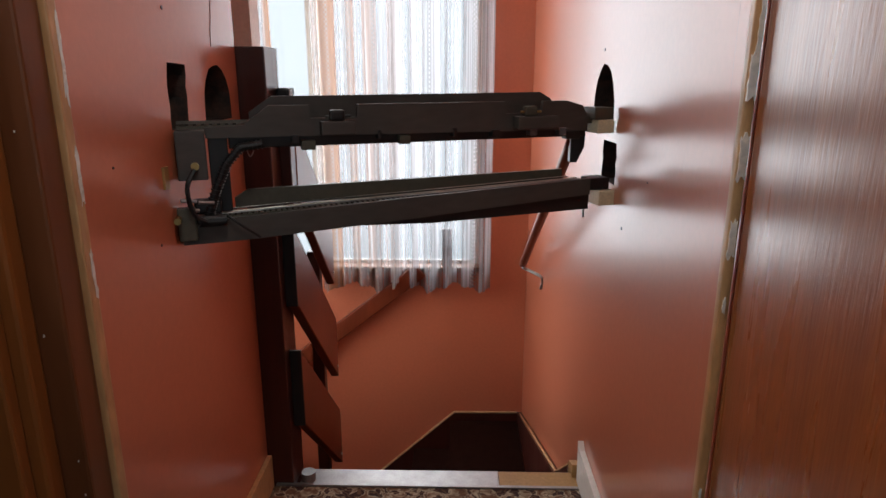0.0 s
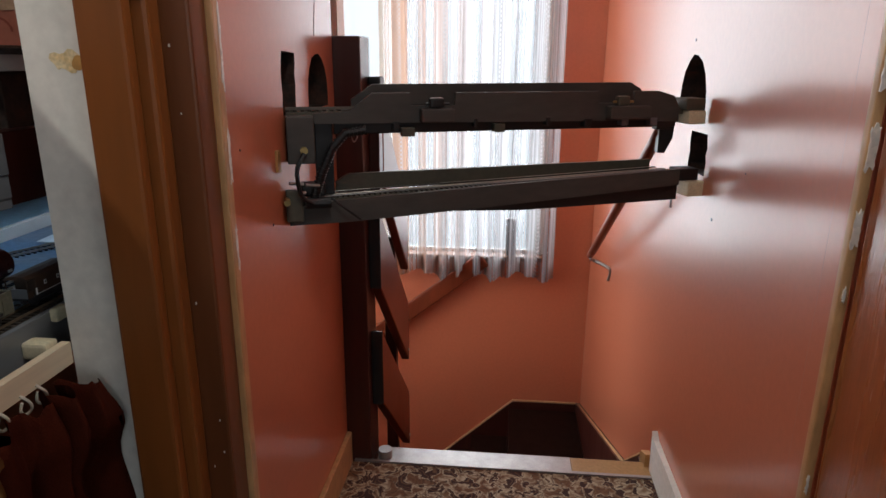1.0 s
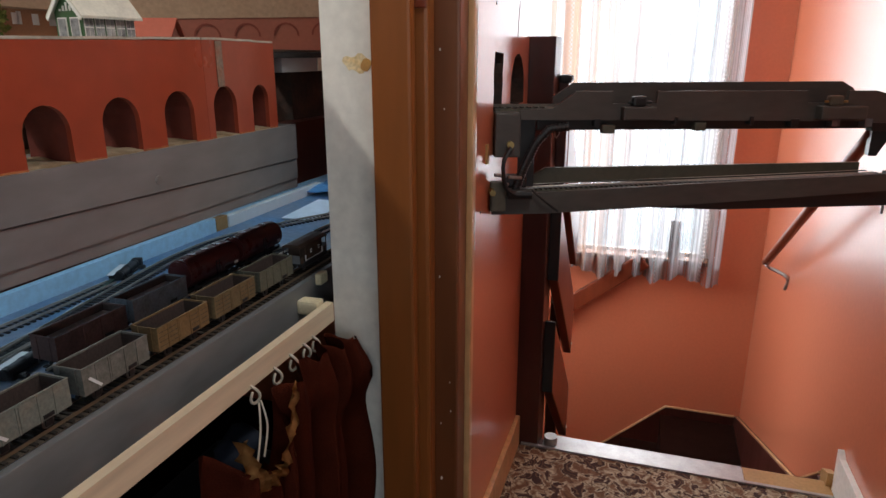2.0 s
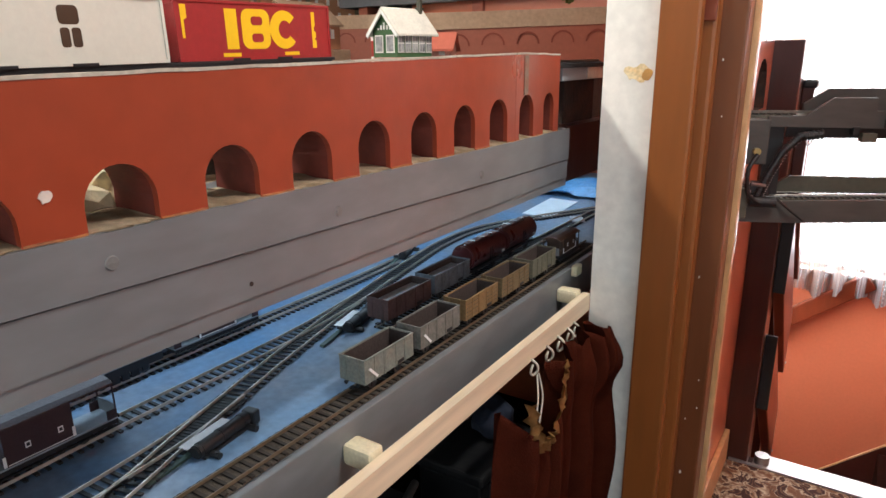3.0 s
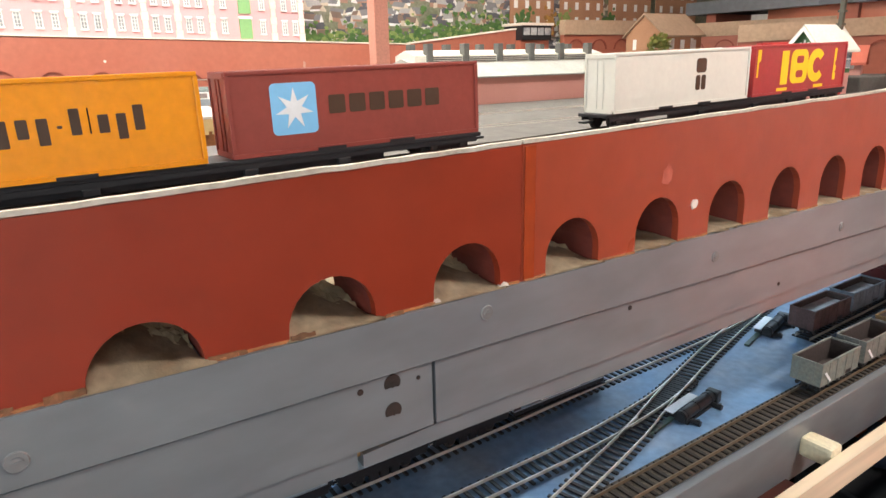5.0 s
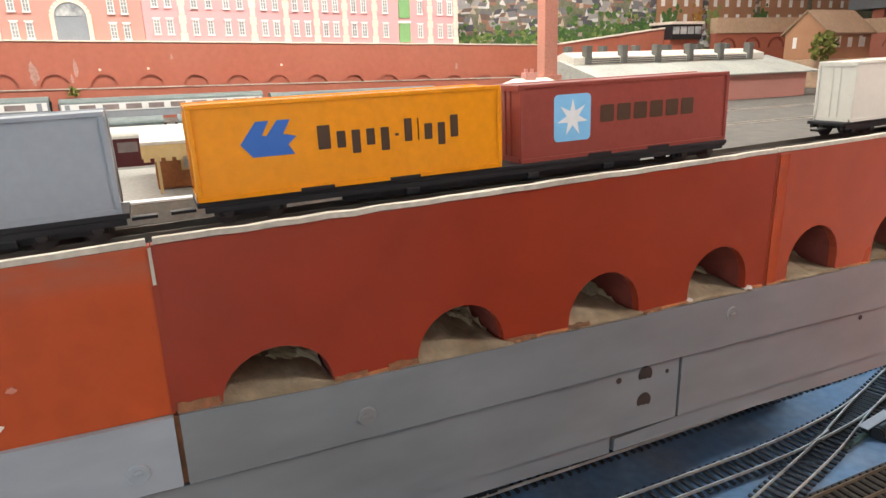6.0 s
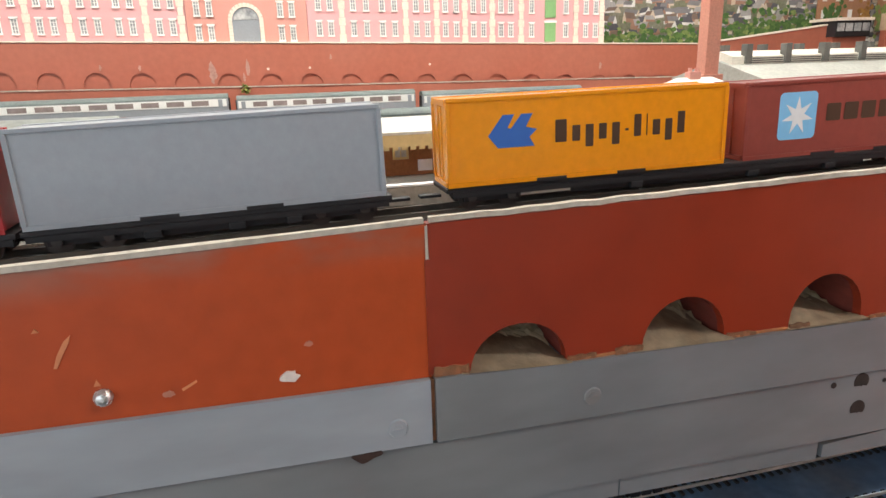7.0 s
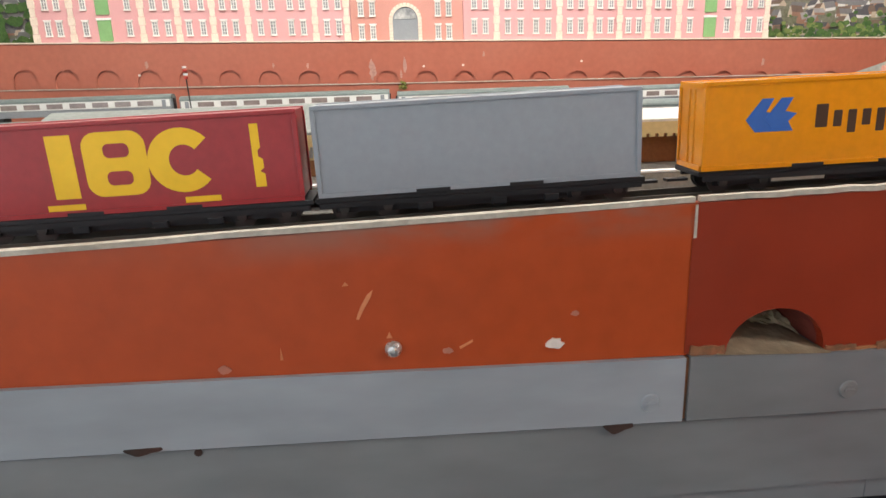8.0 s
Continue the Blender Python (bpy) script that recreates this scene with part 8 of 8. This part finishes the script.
SIGNALGREEN = paint("dark_green_signal_box", (0.055, 0.13, 0.05), 0.6, 0.3)
signal_box(-1.060, 0.690, 1.218, -8)
bus = thing("model_bus", (-1.30, 0.97, 1.218), "small red model bus with white window lines", "model bus", rz=-35)
part("body", boxes((-0.016, 0.016, -0.045, 0.045, 0.006, 0.114), bevel=0.004), SIGNRED, bus)
for z_ in (0.055, 0.102):
    part("window_band", boxes((0.0162, 0.0168, -0.040, 0.040, z_ - 0.012, z_), (-0.013, 0.013, -0.0458, -0.0452, z_ - 0.012, z_)), WINWHITE, bus, "white window line")
for q in (-0.028, 0.028):
    part("wheel", rod(bmesh.new(), (-0.0165, q, 0.0075), (0.0165, q, 0.0075), 0.0075, 14), CHASSIS, bus)
gt = thing("signal_gantry", (-1.05, 0.73, 1.218), "grey model lattice signal mast", "model signal")
part("mast", boxes((-0.004, 0.004, -0.004, 0.004, 0, 0.26), bevel=0.001), GREYOLIVE, gt)
for k in range(10):
    part("brace", one_box(-0.006, 0.006, -0.0055, 0.0055, 0.02 + 0.023 * k, 0.024 + 0.023 * k), GREYOLIVE, gt)
tr_ = thing("girder_bridge", (0, 0, 0), "grey and cream model girder bridge at the tunnel end", "model bridge")
part("girder", boxes((-0.80, -0.766, 0.735, 1.0, 1.229, 1.257), bevel=0.001), GREYBOARD2, tr_)
part("cream_panel", one_box(-0.7655, -0.764, 0.845, 0.945, 1.230, 1.256), CREAMROOF, tr_, "cream end panel")
# pier and block are near black to hold the shade under the deck
part("pier", boxes((-0.84, -0.79, 0.80, 0.95, 1.1, 1.2285), bevel=0.002), SHADEDARK, tr_)
solo("tunnel_backing", boxes((-0.95, -0.86, 0.72, 1.05, 1.1155, 1.252)), SHADEDARK, "dark block standing in for the shade under the track deck", "tunnel mouth")
# bushes beside the houses, made of small leaf clumps
def shrub(x, y, z, r, label, mat):
    bm = bmesh.new()
    rnd = random.Random(int(x * -900 + y * 77))
    for k in range(170):
        d = Vector((rnd.gauss(0, 1), rnd.gauss(0, 1), rnd.gauss(0, 1))).normalized() * r * rnd.uniform(0.5, 1.08)
        m = Matrix.Translation((x + d.x, y + d.y, z + r + d.z * 1.15)) @ Euler((rnd.uniform(0, 6), rnd.uniform(0, 6), rnd.uniform(0, 6))).to_matrix().to_4x4()
        bmesh.ops.create_grid(bm, x_segments=1, y_segments=1, size=r * 0.17, matrix=m)
    solo("model_bush", bm, mat, label, "plant", "bushes on the layout")


shrub(-1.680, 1.02, 1.3, 0.032, "yellow-green model bush beside the brick house", LEAF)
shrub(-1.01, 1.33, 1.40, 0.016, "small dark green model bush on the wall", LEAF)

# high overbridge at the back
ob_ = thing("overbridge", (0, 0, 0), "grey model girder overbridge at the far corner", "model bridge")
part("girder", boxes((-2.1, -0.95, 1.70, 1.74, 1.455, 1.500), bevel=0.001), GREYBOARD, ob_)
part("deck", boxes((-2.1, -0.95, 1.745, 1.95, 1.455, 1.47)), CHASSIS, ob_)
for x in (-2.0, -1.5, -1.0):
    part("pier", one_box(x - 0.02, x + 0.02, 1.72, 1.95, 1.218, 1.4545), WALLRED, ob_)

# printed backscene: hillside town and trees, pasted on the wall
bs = thing("printed_backscene", (0, 0, 0), "printed backscene of a hillside town with grey roofs and trees", "backscene")
SKYP = material("pale_printed_sky", (0.62, 0.70, 0.76), 0.8, other=(0.75, 0.78, 0.80), big=3, amount=0.5)
FIELD = material("printed_hill_green", (0.16, 0.17, 0.10), 0.8, other=(0.26, 0.25, 0.20), big=14, fine=160, amount=0.9, bump=0)
part("sheet", boxes((-2.24, -2.235, -2.2, 2.29, 1.25, 2.1)), SKYP, bs)
part("hillside", slab(bmesh.new(), [(-2.2, 1.25), (2.29, 1.25), (2.29, 1.62), (1.2, 1.60), (0.4, 1.60), (-0.6, 1.66), (-2.2, 1.64)], "x", -2.2345, -2.2335), FIELD, bs)
rnd = random.Random(21)
ROOFS = [paint("printed_roof_" + n, c, 0.8, 0.35) for n, c in (("slate", (0.105, 0.105, 0.12)), ("grey", (0.22, 0.215, 0.22)), ("brown", (0.21, 0.145, 0.115)), ("pale", (0.40, 0.38, 0.37)))]
WALLS = [paint("printed_wall_" + n, c, 0.8, 0.3) for n, c in (("cream", (0.60, 0.50, 0.38)), ("brick", (0.36, 0.20, 0.14)), ("white", (0.74, 0.73, 0.70)))]
bms = [bmesh.new() for _ in range(7)]


def printed_house(y, z, w, h, g, side, x):
    """One house of the print in three-quarter view: gable, long wall and roof slope; side flips it."""
    gable, wall, roof = 4 + rnd.choice((0, 0, 1, 2, 2)), 4 + rnd.choice((0, 1, 1, 2)), rnd.choice((0, 0, 0, 1, 1, 1, 2, 3))
    e, s_ = h * rnd.uniform(0.5, 0.8), rnd.uniform(-0.004, 0.004)

    def put(which, pts, lift):
        slab(bms[which], [(y + side * p, z + q) for p, q in (pts if side > 0 else pts[::-1])], "x", x, x + lift)
    put(gable, [(-g, -e + s_), (0, -e), (0, 0), (-g * 0.5, h), (-g, s_)], 0.00030)
    put(wall, [(0, -e), (w, -e + s_), (w, s_), (0, 0)], 0.00030)
    put(roof, [(-0.001, -0.001), (w + 0.001, s_ - 0.001), (w - g * 0.45, h + s_), (-g * 0.5, h)], 0.00036)


for k in range(1500):
    z = 1.63 - 0.30 * k / 1500
    printed_house(rnd.uniform(-2.1, 1.4), z + rnd.uniform(-0.004, 0.004), rnd.uniform(0.016, 0.042), rnd.uniform(0.009, 0.019), rnd.uniform(0.010, 0.020), rnd.choice((-1, 1)), -2.2332 + 1.2e-6 * k)
for b_, m_ in zip(bms, ROOFS + WALLS):
    part("printed_townscape", b_, m_, bs, kind="stuff")
TREES = [material("printed_tree_" + n, c, 0.85, other=o, big=60, fine=300, amount=0.9) for n, c, o in (("dark", (0.05, 0.12, 0.03), (0.11, 0.20, 0.055)), ("mid", (0.13, 0.23, 0.06), (0.06, 0.12, 0.035)), ("light", (0.27, 0.34, 0.10), (0.16, 0.23, 0.07)))]
bms = [bmesh.new() for _ in TREES]


def printed_tree(y, z, r, which, layer):
    n = 15
    slab(bms[which], [(y + r * math.cos(6.283 * q / n) * rnd.uniform(0.65, 1.15), z + r * 0.75 * math.sin(6.283 * q / n) * rnd.uniform(0.65, 1.15)) for q in range(n)], "x", -2.2282 + layer, -2.2278 + layer)


for k in range(900):
    y = rnd.uniform(0.12, 0.95)
    z = 1.345 + abs(rnd.gauss(0, 0.03)) + (0.045 * max(0, (y - 0.45)) / 0.5)
    printed_tree(y, z, rnd.uniform(0.004, 0.012), rnd.choice((0, 0, 0, 1, 1, 2)), k * 1.5e-6)
for k in range(110):
    printed_tree(rnd.uniform(-2.1, 1.0), rnd.uniform(1.40, 1.64), rnd.uniform(0.005, 0.014), rnd.choice((0, 1, 2)), 0.0014 + k * 2e-6)
for k in range(200):
    printed_tree(rnd.uniform(-2.1, -1.64), rnd.uniform(1.38, 1.50), rnd.uniform(0.008, 0.02), rnd.choice((0, 0, 1)), 0.002 + k * 2e-6)
for b_, m_ in zip(bms, TREES):
    part("printed_woodland", b_, m_, bs, kind="stuff")
# printed terraces in the corner of the backscene
tb = thing("printed_terrace", (0, 0, 0), "printed brick terrace with white windows and autumn trees", "backscene")
for k, (y, w, h) in enumerate(((1.02, 0.20, 0.20), (1.26, 0.22, 0.16), (1.52, 0.24, 0.18), (1.80, 0.26, 0.17))):
    part("terrace_wall", one_box(-2.222, -2.219, y - w / 2, y + w / 2, 1.40, 1.40 + h), TERRACE, tb)
    for i in range(4):
        for j in range(3):
            part("window", one_box(-2.2189, -2.2178, y - w / 2 + w * (i + 0.5) / 4 - 0.008, y - w / 2 + w * (i + 0.5) / 4 + 0.008, 1.425 + 0.05 * j, 1.45 + 0.05 * j), WINWHITE, tb)
AUT = [material("printed_autumn_tree", (0.42, 0.22, 0.05), 0.85, other=(0.28, 0.13, 0.04), big=60, amount=0.8), TREES[0], TREES[2]]
bms2 = [bmesh.new() for _ in AUT]
for k in range(160):
    c = rnd.choice((0.98, 1.10, 1.17, 1.40, 1.66))
    q0 = {0.98: 1, 1.10: 0, 1.17: 2, 1.40: 1, 1.66: 0}[c]
    y, z, r = c + rnd.gauss(0, 0.018), 1.43 + rnd.gauss(0, 0.022), rnd.uniform(0.006, 0.012)
    slab(bms2[q0], [(y + r * math.cos(6.283 * q / 11) * rnd.uniform(0.6, 1.15), z + r * math.sin(6.283 * q / 11) * rnd.uniform(0.6, 1.15)) for q in range(11)], "x", -2.2168 + k * 3e-6, -2.2166 + k * 3e-6)
for b_, m_ in zip(bms2, AUT):
    part("printed_woodland", b_, m_, tb, kind="stuff")

# ---- ceiling tubes ----
TUBE = glow_material("tube_glow", (1.0, 0.95, 0.86), 6.0)
# first fixture belongs to the added doorway tube
for x, y, half in ((-0.12, 0.50, 0.22), (-1.50, -0.55, 1.17)):
    tl = thing("ceiling_light", (x, y, TOP), "white ceiling tube light placed out of view", "ceiling light", "ceiling lights")
    part("housing", boxes((-0.05, 0.05, -half, half, -0.05, -0.001), bevel=0.004), CARD, tl)
    part("tube", rod(bmesh.new(), (0, 0.03 - half, -0.07), (0, half - 0.03, -0.07), 0.013, 14), TUBE, tl)
sl = thing("strip_light", (-1.0, 0.25, 1.09), "cold white strip light under the baseboard", "strip light")
part("channel", boxes((-0.02, 0.02, -1.32, 1.32, -0.038, -0.001)), CARD, sl)
part("diffuser", boxes((-0.012, 0.012, -1.30, 1.30, -0.0405, -0.0385)), glow_material("strip_glow", (0.66, 0.84, 1.0), 5.0), sl)
